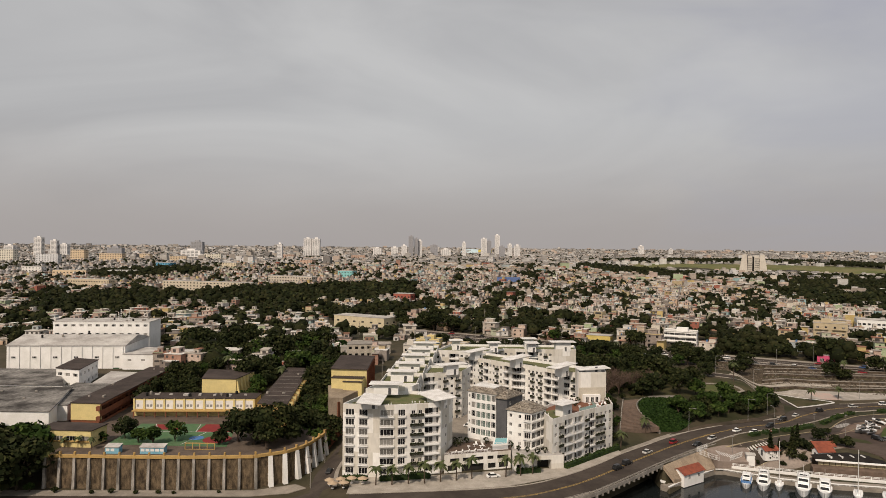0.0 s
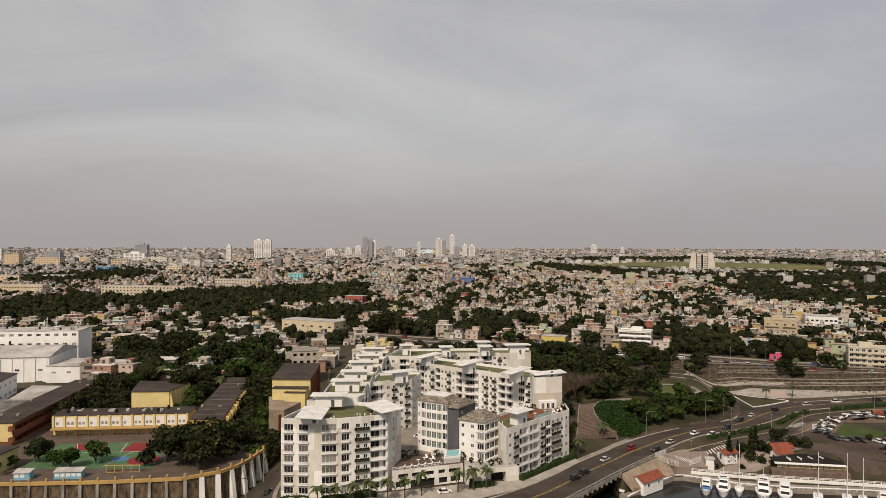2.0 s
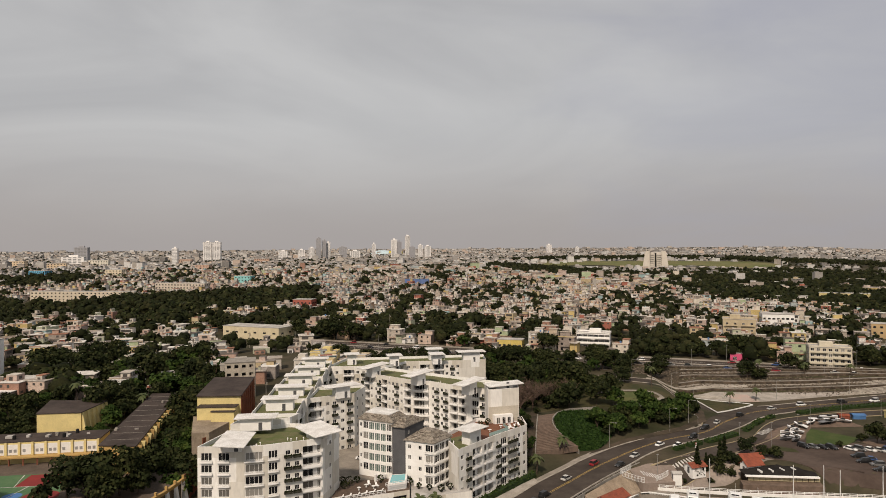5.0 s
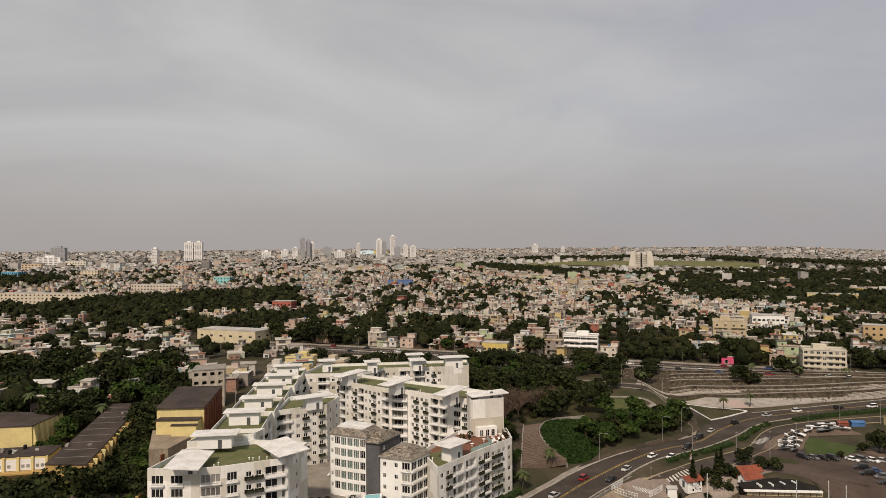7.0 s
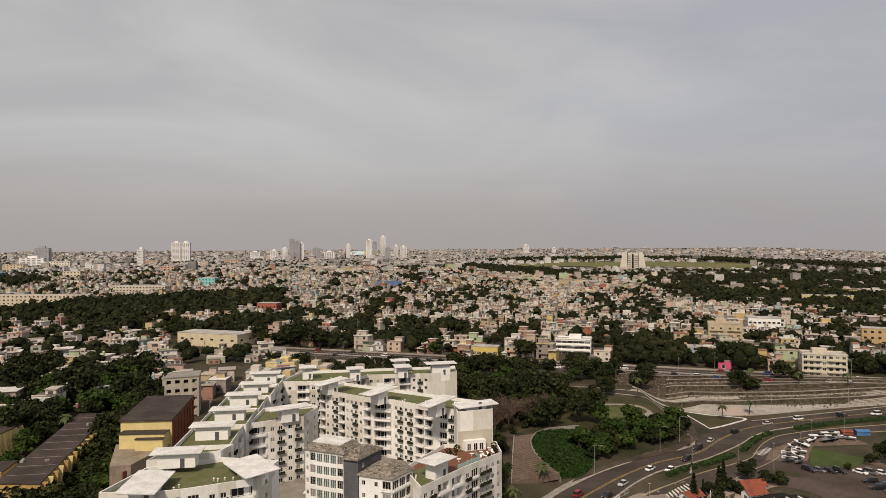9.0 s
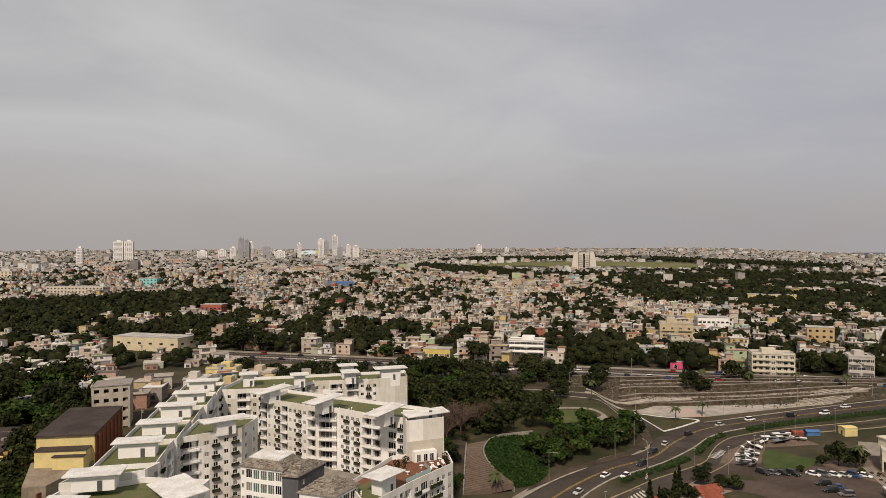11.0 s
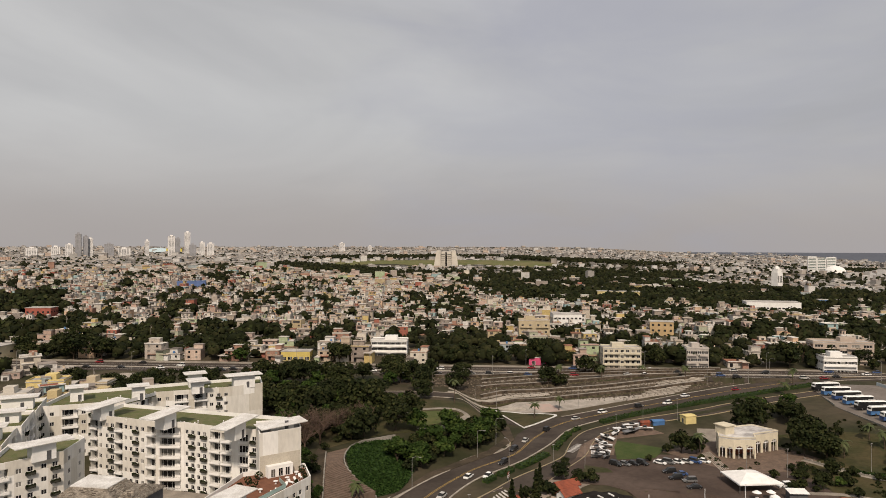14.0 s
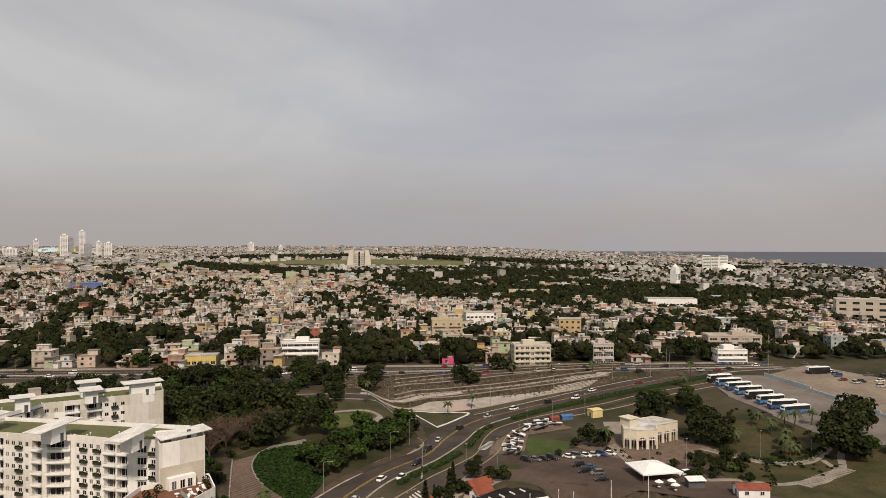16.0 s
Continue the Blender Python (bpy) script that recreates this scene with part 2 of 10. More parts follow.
WOOD = mat("wood_deck", (0.20, 0.09, 0.055), (0.15, 0.07, 0.045), 0.8)
SOIL = mat("bare_soil", (0.088, 0.067, 0.048), (0.045, 0.037, 0.026), 0.1, bump=0.3, spots=0.4, space="World")
WALLS = [(0.66, 0.50, 0.20), (0.48, 0.58, 0.36), (0.36, 0.54, 0.56), (0.46, 0.16, 0.11), (0.72, 0.50, 0.34), (0.78, 0.76, 0.73), (0.70, 0.54, 0.44), (0.80, 0.78, 0.74), (0.66, 0.46, 0.38), (0.76, 0.70, 0.60), (0.36, 0.30, 0.26), (0.56, 0.49, 0.42), (0.64, 0.59, 0.52), (0.40, 0.34, 0.29), (0.64, 0.52, 0.39), (0.30, 0.265, 0.23), (0.74, 0.70, 0.64), (0.56, 0.40, 0.32), (0.48, 0.41, 0.35),
         (0.60, 0.48, 0.29), (0.60, 0.46, 0.40), (0.35, 0.31, 0.28), (0.68, 0.61, 0.51), (0.44, 0.25, 0.18), (0.50, 0.53, 0.39), (0.78, 0.75, 0.71), (0.50, 0.43, 0.35), (0.42, 0.48, 0.49), (0.62, 0.56, 0.49), (0.76, 0.72, 0.66), (0.72, 0.57, 0.48)]
WALLS = [tuple(0.85 * (0.90 * v + 0.10 * sum(c) / 3) for v in c) for c in WALLS]     # sun-bleached paint
HOUSE = mat("house_walls", (0.5, 0.45, 0.4), None, 0.25, palette=WALLS, pick="object", spots=0.5)
HOUSEF = mat("far_house_walls", (0.5, 0.45, 0.4), None, 0.12, palette=WALLS, pick="island", spots=0.45)
ROOFP = [(0.66, 0.63, 0.58), (0.58, 0.54, 0.49), (0.70, 0.68, 0.64), (0.40, 0.36, 0.32), (0.28, 0.25, 0.225), (0.52, 0.48, 0.43), (0.21, 0.185, 0.165), (0.46, 0.39, 0.32), (0.34, 0.30, 0.27), (0.62, 0.59, 0.55), (0.30, 0.15, 0.10), (0.16, 0.14, 0.125)]
ROOFS = mat("house_roofs", (0.4, 0.4, 0.4), None, 0.2, palette=ROOFP, pick="object", spots=0.5)
ROOFF = mat("far_house_roofs", (0.4, 0.4, 0.4), None, 0.05, palette=ROOFP, pick="island", spots=0.5)
PAINT = {k: mat("car_" + k, c, None, 1.0, rough=0.3, spec=0.5, spots=0.08) for k, c in
         dict(white=(0.78, 0.78, 0.77), black=(0.014, 0.014, 0.015), red=(0.24, 0.02, 0.025), silver=(0.45, 0.44, 0.42), blue=(0.04, 0.08, 0.2), grey=(0.14, 0.14, 0.14)).items()}


def water_mat():
    m = mat("river_water", (0.007, 0.010, 0.011), (0.012, 0.015, 0.015), 0.05, rough=0.1, spec=0.28, spots=0.1, space="World")
    n, l = m.node_tree.nodes, m.node_tree.links
    geo, no, bp = n.new("ShaderNodeNewGeometry"), n.new("ShaderNodeTexNoise"), n.new("ShaderNodeBump")
    no.inputs["Scale"].default_value, no.inputs["Detail"].default_value = 0.7, 4.0
    bp.inputs["Strength"].default_value, bp.inputs["Distance"].default_value = 0.25, 0.15
    l.new(geo.outputs["Position"], no.inputs["Vector"])
    l.new(no.outputs["Fac"], bp.inputs["Height"])
    l.new(bp.outputs["Normal"], n["Principled BSDF"].inputs["Normal"])
    return m


WATER = water_mat()
SEA = mat("sea_water", (0.075, 0.082, 0.10), (0.06, 0.066, 0.083), 0.002, rough=0.5, spots=0.05, space="World")


# ---- mesh helpers ----
rnd = random.Random(7)


class Shape:
    """Collects faces for one mesh."""

    def __init__(self):
        self.v, self.f, self.m = [], [], []

    def face(self, pts, m=0):
        k = len(self.v)
        self.v += [tuple(p) for p in pts]
        self.f.append(tuple(range(k, k + len(pts))))
        self.m.append(m)

    def hexa(self, b, t, m=0, mt=None):
        """Bottom ring b and top ring t, same number of points, counter-clockwise from above."""
        k, n = len(self.v), len(b)
        self.v += [tuple(p) for p in b] + [tuple(p) for p in t]
        for i in range(n):
            j = (i + 1) % n
            self.f.append((k + i, k + j, k + n + j, k + n + i))
            self.m.append(m)
        self.f.append(tuple(k + n + i for i in range(n)))
        self.m.append(m if mt is None else mt)
        self.f.append(tuple(k + n - 1 - i for i in range(n)))
        self.m.append(m)

    def prism(self, poly, z0, z1, m=0, mt=None):
        self.hexa([(x, y, z0) for x, y in poly], [(x, y, z1) for x, y in poly], m, mt)

    def box(self, x0, x1, y0, y1, z0, z1, m=0, mt=None, at=None):
        ring = [(x0, y0), (x1, y0), (x1, y1), (x0, y1)]
        b, t = [Vector((x, y, z0)) for x, y in ring], [Vector((x, y, z1)) for x, y in ring]
        if at is not None:
            b, t = [at @ p for p in b], [at @ p for p in t]
        self.hexa(b, t, m, mt)

    def tube(self, a, b, ra, rb, n=6, m=0):
        a, b = Vector(a), Vector(b)
        d = (b - a).normalized()
        u = d.orthogonal().normalized()
        w = d.cross(u)
        ring = [(math.cos(2 * math.pi * i / n), math.sin(2 * math.pi * i / n)) for i in range(n)]
        self.hexa([a + ra * (c * u + s * w) for c, s in ring], [b + rb * (c * u + s * w) for c, s in ring], m)

    def mesh(self, name, mats):
        me = bpy.data.meshes.new(name)
        if name in ("wall", "parapet"):                   # one connected shell
            seen, to, keep = {}, [], []
            for p in self.v:
                k = tuple(round(c, 3) for c in p)
                if k not in seen:
                    seen[k] = len(keep)
                    keep.append(p)
                to.append(seen[k])
            self.v, old = keep, self.f
            pairs = [(tuple(dict.fromkeys(to[i] for i in f)), m) for f, m in zip(old, self.m)]
            many = collections.Counter(frozenset(f) for f, _ in pairs)
            pairs = [(f, m) for f, m in pairs if len(f) > 2 and many[frozenset(f)] == 1]
            self.f, self.m = [f for f, _ in pairs], [m for _, m in pairs]
        me.from_pydata(self.v, [], self.f)
        for k in mats:
            me.materials.append(k)
        me.polygons.foreach_set("material_index", self.m)
        me.update()
        return me


def empty(name, m=None, label="", category="", group="", kind=""):
    ob = new(name)
    ob.empty_display_size = 0.5
    if m is not None:
        ob.matrix_basis = m
    return tagged(ob, label, category, group, kind)


def part(name, shape, mats, parent=None, label="", m=None):
    """Links a Shape, or a ready mesh, as one mesh object under a thing or part."""
    me = shape if isinstance(shape, bpy.types.Mesh) else shape.mesh(name, mats if isinstance(mats, (list, tuple)) else [mats])
    ob = new(name, me)
    if parent is not None:
        ob.parent = parent
    if m is not None:
        ob.matrix_basis = m
    return tagged(ob, label)


def thing(name, shape, mats, label, category, group="", kind="", m=None):
    return tagged(part(name, shape, mats, None, "", m), label, category, group, kind)


def smooth(a, b, x):
    t = min(max((x - a) / (b - a), 0.0), 1.0)
    return t * t * (3 - 2 * t)


def lerp_at(table, x):
    """Straight lines through (x, value) pairs."""
    return float(np.interp(x, [p[0] for p in table], [p[1] for p in table]))


# ---- lie of the land ----
WATER_Z, QUAY_Z, ROAD_Z, SCHOOL_Z = 2.8, 4.5, 10.5, 14.5
AV_N = (0.49, 0.872)                                    # across the avenue
KERB_N = [(-400, 222), (-60, 226), (-40, 232), (40, 236), (67, 241), (90, 259), (112, 276), (140, 286), (155, 296), (163, 318), (172, 340), (176, 343), (186, 323), (220, 321), (282, 320), (330, 312), (370, 300), (420, 280), (700, 160)]
SHORE = [(-400, 150), (0, 172), (54, 202), (67, 211), (74, 219), (78, 222), (100, 241), (105, 241), (130, 229), (153, 225), (172, 219), (186, 203), (195, 182), (212, 158), (420, 120), (700, 60)]
KERB_S = [(-400, 160), (-26, 179), (20, 185), (47, 198), (59.5, 210), (72.5, 222.6), (86.5, 235.6), (100, 247), (112, 253), (130, 258), (150, 246), (165, 238), (178, 230), (189, 212), (199, 190), (217, 166), (420, 130), (700, 80)]
COAST = ((2150.0, 987.0), (0.771, -0.6365))


def road_z(x):
    return lerp_at([(-60, 4.5), (-46, 5.0), (-33, 9.5), (-26, 10.5), (200, 10.5), (345, 18), (700, 18)], x)


def off_coast(x, y):
    return (x - COAST[0][0]) * COAST[1][0] + (y - COAST[0][1]) * COAST[1][1]


def ground_z(x, y):
    u = AV_N[0] * x + AV_N[1] * y
    r = math.hypot(x, y)
    lo = road_z(x)
    if u > 428 and y > 150:
        inland = 1 - smooth(-1500, -300, off_coast(x, y))
        z = 18 + (min(max(u - 442, 0), 400) * 0.07 + max(u - 842, 0) * 0.004) * (0.08 + 0.92 * inland)
        z += 20 * smooth(2300, 4900, r)
        east = math.degrees(math.atan2(x, y))              # the shallow park valley in front of the monument
        z -= 14 * smooth(8, 19, east) * smooth(560, 980, r) * (1 - smooth(1680, 1860, r))
        z -= (z + 3) * smooth(-60, 20, off_coast(x, y))
    else:
        k, s, ks = lerp_at(KERB_N, x), lerp_at(SHORE, x), lerp_at(KERB_S, x)
        if y > k:
            top = (430 - AV_N[0] * x) / AV_N[1] - k
            w = lerp_at([(-400, 120), (-45, 100), (55, 92), (67, 32), (140, 32), (160, 50), (176, max(top, 20)), (700, max(top, 5))], x)
            z = lo + (18 - lo) * smooth(0, max(w, 4), y - k)
        elif y < s - 0.5 or (-30 < x <= 76 and y < ks + 10):
            z = -2.0
        elif y < ks and x > 70:
            z = QUAY_Z + (lo - QUAY_Z) * smooth(0.5, 1.0, (y - s) / (ks - s))
        elif y < ks - 0.5:
            z = lo - 0.5
        else:
            z = lo
            if x > 200 and y < 298:                       # level park below the climbing road
                z = 10.5 + (lo - 10.5) * max(smooth(250, 288, x), smooth(270, 298, y))
    return z


def deck_z(x, y):
    """Ground, or the road deck where it reaches out over the water."""
    if -32 < x <= 78 and -3 < y - lerp_at(KERB_S, x) < 17:
        return max(road_z(x), ground_z(x, y))
    return ground_z(x, y)


def graded(lo, hi, a, b, fine, grow):
    """Grid lines: even between a and b, then ever wider out to lo and hi."""
    mid = list(np.arange(a, b + fine / 2, fine))
    up, step = [mid[-1]], fine
    while up[-1] < hi:
        step *= grow
        up.append(min(up[-1] + step, hi))
    down, step = [mid[0]], fine
    while down[-1] > lo:
        step *= grow
        down.append(max(down[-1] - step, lo))
    return down[:0:-1] + mid + up[1:]


gx, gy = graded(-3000, 4300, -150, 420, 3.0, 1.09), graded(-300, 4900, 150, 470, 3.0, 1.09)
verts = [(x, y, ground_z(x, y)) for y in gy for x in gx]
nx = len(gx)
faces = [(j * nx + i, j * nx + i + 1, (j + 1) * nx + i + 1, (j + 1) * nx + i) for j in range(len(gy) - 1) for i in range(nx - 1)]
gme = bpy.data.meshes.new("ground")
gme.from_pydata(verts, [], faces)
GROUND = mat("ground_soil", (0.030, 0.032, 0.015), (0.080, 0.064, 0.043), 0.03, spots=0.4, bump=0.2, space="World")
gme.materials.append(GROUND)
ground = tagged(new("ground", gme), "dry grass and bare earth under the whole hillside city", "ground", kind="structure")

wat = Shape()
wat.face([(-900, -600, WATER_Z), (900, -600, WATER_Z), (900, 262, WATER_Z), (-900, 262, WATER_Z)])
thing("water", wat, WATER, "dark calm river water in the marina basin", "water", kind="structure")
seas = Shape()
rings = [(600 + 4350 * i / 24) for i in range(25)]
for i in range(24):
    for k in range(16):
        a0, a1 = radians(30 + 75 * k / 16), radians(30 + 75 * (k + 1) / 16)
        seas.face([(r * math.sin(a), r * math.cos(a), 1.0 + 55 * smooth(2300, 4950, r)) for r, a in ((rings[i], a0), (rings[i], a1), (rings[i + 1], a1), (rings[i + 1], a0))][::-1])
thing("sea", seas, SEA, "hazy grey-blue sea beyond the far shore", "water", kind="structure")


gax, gay, gaz = np.array(gx), np.array(gy), np.array([v[2] for v in verts]).reshape(len(gy), nx)


def laid_z(x, y):
    """The height at which something laid on the ground's own mesh just clears it."""
    i, j = min(max(int(np.searchsorted(gax, x)) - 1, 0), nx - 2), min(max(int(np.searchsorted(gay, y)) - 1, 0), len(gy) - 2)
    u, v = (x - gax[i]) / (gax[i + 1] - gax[i]), (y - gay[j]) / (gay[j + 1] - gay[j])
    z = (gaz[j, i] * (1 - u) + gaz[j, i + 1] * u) * (1 - v) + (gaz[j + 1, i] * (1 - u) + gaz[j + 1, i + 1] * u) * v
    return max(deck_z(x, y), float(z))


def ribbon(name, left, right, mats, label, lift=0.06, step=6.0, z=None, kind="structure", category="road", thick=0.25):
    """A strip over the ground between two edge lines with as many points, with a real thickness."""
    sh = Shape()
    pl, pr = [], []
    for (a, b), (c, d) in zip(zip(left, left[1:]), zip(right, right[1:])):
        n = max(1, int(max(math.dist(a, b), math.dist(c, d)) / step))
        for i in range(n):
            pl.append((a[0] + (b[0] - a[0]) * i / n, a[1] + (b[1] - a[1]) * i / n))
            pr.append((c[0] + (d[0] - c[0]) * i / n, c[1] + (d[1] - c[1]) * i / n))
    pl.append(left[-1])
    pr.append(right[-1])
    zz = z or laid_z
    m = 1 if z else max(1, int(max(math.dist(a, b) for a, b in zip(pl, pr)) / 5.0))
    cells = []
    for i in range(len(pl) - 1):
        for j in range(m):
            cells.append([tuple(a[c] + (b[c] - a[c]) * t for c in (0, 1)) for a, b, t in ((pl[i], pr[i], j / m), (pl[i], pr[i], (j + 1) / m), (pl[i + 1], pr[i + 1], (j + 1) / m), (pl[i + 1], pr[i + 1], j / m))])
    for q in cells:
        zs = [(zz(*p)) + lift for p in q]
        sh.hexa([(p[0], p[1], h - thick) for p, h in zip(q, zs)], [(p[0], p[1], h) for p, h in zip(q, zs)])
    return thing(name, sh, mats, label, category, kind=kind)


def offset(line, d):
    """The line moved d to its right."""
    out = []
    for i, p in enumerate(line):
        a, b = line[max(i - 1, 0)], line[min(i + 1, len(line) - 1)]
        dx, dy = b[0] - a[0], b[1] - a[1]
        n = math.hypot(dx, dy)
        out.append((p[0] + d * dy / n, p[1] - d * dx / n))
    return out


def curve(line, n=5):
    """A smooth line through the points."""
    p = [Vector((*q, 0)) for q in line]
    p = [2 * p[0] - p[1]] + p + [2 * p[-1] - p[-2]]
    out = []
    for i in range(1, len(p) - 2):
        for k in range(n):
            t = k / n
            q = 0.5 * (2 * p[i] + (p[i + 1] - p[i - 1]) * t + (2 * p[i - 1] - 5 * p[i] + 4 * p[i + 1] - p[i + 2]) * t * t + (3 * p[i] - p[i - 1] - 3 * p[i + 1] + p[i + 2]) * t ** 3)
            out.append((q.x, q.y))
    out.append(tuple(line[-1]))
    return out


def resample(line, n):
    """The line cut into n points at even steps."""
    d = np.concatenate([[0], np.cumsum([math.dist(a, b) for a, b in zip(line, line[1:])])])
    t = np.linspace(0, d[-1], n)
    return [(float(x), float(y)) for x, y in zip(np.interp(t, d, [p[0] for p in line]), np.interp(t, d, [p[1] for p in line]))]


# ---- roads ----
KERB_Y = mat("worn_yellow_kerb", (0.36, 0.29, 0.17), (0.27, 0.23, 0.17), 0.4, spots=0.4, space="World")
def av(u, x):
    """A point u metres across the avenue's axis system, at x."""
    return (x, (u - AV_N[0] * x) / AV_N[1])


MAIN_N = resample(curve([(-26, 197), (10, 201.5), (28, 206), (42, 215), (55, 226.5), (67, 239), (80, 250.5), (88.5, 258.3), (104, 270), (119, 278.5), (133, 285.5), (144, 288.5), (152.5, 294), (162, 305), (173, 312.2), (183, 317.2), (196, 320.4), (225, 320.5), (282, 319), (335, 311), (385, 296)]), 90)
MAIN_S = resample(curve([(-26, 181), (20, 187), (36, 194), (47, 201), (59.5, 212.5), (72.5, 225), (86.5, 238), (100, 249.4), (112, 260), (124.5, 268.5), (135, 272.5), (147, 277.5), (159, 284.5), (169, 291), (178, 298), (185, 302.4), (197, 306.8), (213, 308.6), (236, 308), (280, 305), (335, 298), (385, 284)]), 90)
ribbon("road", MAIN_N, MAIN_S, ASPH, "worn dark asphalt riverside road with two directions", lift=0.12, z=lambda x, y: road_z(x))
MID = [((a[0] * 0.5 + b[0] * 0.5), (a[1] * 0.5 + b[1] * 0.5)) for a, b in zip(MAIN_N, MAIN_S)]
for d in (-0.25, 0.25):
    ribbon("centre_line", offset(MID, d - 0.09), offset(MID, d + 0.09), LINE_Y, "faded yellow double centre line on the road", lift=0.126, thick=0.02, z=lambda x, y: road_z(x))
for line in ([p for p in MAIN_N if p[0] < 153], [p for p in MAIN_N if p[0] > 194]):
    ribbon("kerb", offset(line, -0.5), offset(line, 0.0), KERB, "pale stone kerb along the riverside road", lift=0.26, category="kerb", z=lambda x, y: road_z(x))
CORNER = curve([(151.8, 293.4), (155.6, 299.5), (159.2, 307), (162.4, 317), (164.2, 327)])
ribbon("kerb", offset(CORNER, -0.4), offset(CORNER, 0.1), KERB_Y, "worn yellow kerb round the corner of the branch road", lift=0.3, category="kerb", z=lambda x, y: ROAD_Z)
ribbon("pavement", offset(CORNER, -2.6), offset(CORNER, -0.4), PAVE, "pale footway round the corner of the branch road", lift=0.22, category="pavement", z=lambda x, y: ROAD_Z)
ribbon("kerb", offset(MAIN_S, 0.0), offset(MAIN_S, 0.5), KERB, "pale stone kerb along the riverside road", lift=0.26, category="kerb", z=lambda x, y: road_z(x))
FOOT = [p for p in MAIN_N if 62 < p[0] < 151]
ribbon("pavement", offset(FOOT, -2.3), offset(FOOT, -0.5), PAVE, "pale concrete footway beside the road", lift=0.17, category="pavement")
SIDE_N = resample(curve([(109, 250), (122, 256), (135.5, 263.3), (147.5, 268), (162, 274.5), (170.7, 283), (179.5, 291), (191, 298), (207, 300.8), (228, 299), (251, 296.5), (275, 295.5), (330, 287)]), 60)
SIDE_S = resample(curve([(116, 243.5), (127, 249), (141, 255.5), (154.5, 263.3), (170, 272.5), (183, 284.5), (196, 293.2), (210, 294), (229, 292), (249, 289.6), (275, 288.5), (330, 280.5)]), 60)
ribbon("side_road", SIDE_N, SIDE_S, ASPH, "narrow asphalt access road to the marina car park", lift=0.07)
for line, d in ((SIDE_N, -0.4), (SIDE_S, 0.0)):
    ribbon("kerb", offset(line, d), offset(line, d + 0.3), KERB_Y, "worn yellow kerb of the access road", lift=0.22, category="kerb")
BR = curve([(176, 312), (167, 330), (157, 346), (140, 359), (115, 371), (88, 388), (60, 420)])
ribbon("branch_road", offset(BR, -4.5), offset(BR, 4.5), ASPH, "asphalt branch road climbing past the park", lift=0.08)
for d in (-5.0, 4.5):
    ribbon("kerb", offset(BR[4:], d), offset(BR[4:], d + 0.5), KERB, "pale kerb of the branch road", lift=0.2, category="kerb")
AVX = list(range(-40, 400, 20))
ribbon("avenue", [av(449, x) for x in AVX], [av(427, x) for x in AVX], ASPH, "wide asphalt avenue at the foot of the houses", lift=0.08)
for u in (431.5, 436, 440, 444.5):
    ribbon("lane_line", [av(u + 0.12, x) for x in AVX], [av(u - 0.12, x) for x in AVX], LINE_W if u != 438 else LINE_Y, "worn white lane line on the avenue", lift=0.088, thick=0.02)
ribbon("avenue_median", [av(438.8, x) for x in AVX], [av(437.2, x) for x in AVX], KERB, "raised concrete median strip of the avenue", lift=0.3, category="kerb")
ribbon("pavement", [av(453, x) for x in AVX], [av(449, x) for x in AVX], PAVE, "concrete footway along the avenue", lift=0.2, category="pavement")
# west street between the school and the apartments
WS = curve([(-36, 205), (-37.5, 225), (-33.5, 250), (-26.6, 274), (-25.4, 300), (-24, 345), (-18, 420)])
ribbon("street", offset(WS, -3.6), offset(WS, 3.6), ASPH, "narrow sloping side street between wall and apartments", lift=0.1)
ribbon("pavement", offset(WS, 3.6), offset(WS, 5.0), PAVE, "narrow concrete footway of the side street", lift=0.24, category="pavement")
RIV_N = [(-175, 210), (-120, 210.5), (-60, 211.5), (-44, 214)]
ribbon("riverside_street", [(-175, 209), (-60, 210), (-36, 206), (-25, 208)], [(-175, 190), (-60, 190), (-36, 188), (-25, 188)], ASPH, "asphalt street below the buttressed wall", lift=0.08)
ribbon("pavement", [(-175, 214), (-120, 214), (-60, 215.5), (-47, 220)], [(-175, 209), (-120, 209.5), (-60, 210.5), (-42, 213)], PAVE, "pale footway below the buttressed wall", lift=0.2, category="pavement")


# ---- apartment complex ----
WIN_CACHE, FH = {}, 3.1


def lattice(sh, xs, zs, y0, y1, m=0):
    """One connected grid of bars: the cells between the 1st and 2nd, 3rd and 4th ... lines are solid, both ways."""
    at = {}

    def P(i, k, y):
        if (i, k, y) not in at:
            at[i, k, y] = len(sh.v)
            sh.v.append((xs[i], y, zs[k]))
        return at[i, k, y]

    nx_, nz_ = len(xs) - 1, len(zs) - 1

    def solid(i, k):
        return 0 <= i < nx_ and 0 <= k < nz_ and (i % 2 == 0 or k % 2 == 0)

    def add(*c):
        sh.f.append(tuple(c))
        sh.m.append(m)

    for i in range(nx_):
        for k in range(nz_):
            if not solid(i, k):
                continue
            add(P(i, k, y0), P(i + 1, k, y0), P(i + 1, k + 1, y0), P(i, k + 1, y0))
            add(P(i, k, y1), P(i, k + 1, y1), P(i + 1, k + 1, y1), P(i + 1, k, y1))
            if not solid(i - 1, k):
                add(P(i, k, y0), P(i, k + 1, y0), P(i, k + 1, y1), P(i, k, y1))
            if not solid(i + 1, k):
                add(P(i + 1, k, y0), P(i + 1, k, y1), P(i + 1, k + 1, y1), P(i + 1, k + 1, y0))
            if not solid(i, k - 1):
                add(P(i, k, y0), P(i, k, y1), P(i + 1, k, y1), P(i + 1, k, y0))
            if not solid(i, k + 1):
                add(P(i, k + 1, y0), P(i + 1, k + 1, y0), P(i + 1, k + 1, y1), P(i, k + 1, y1))


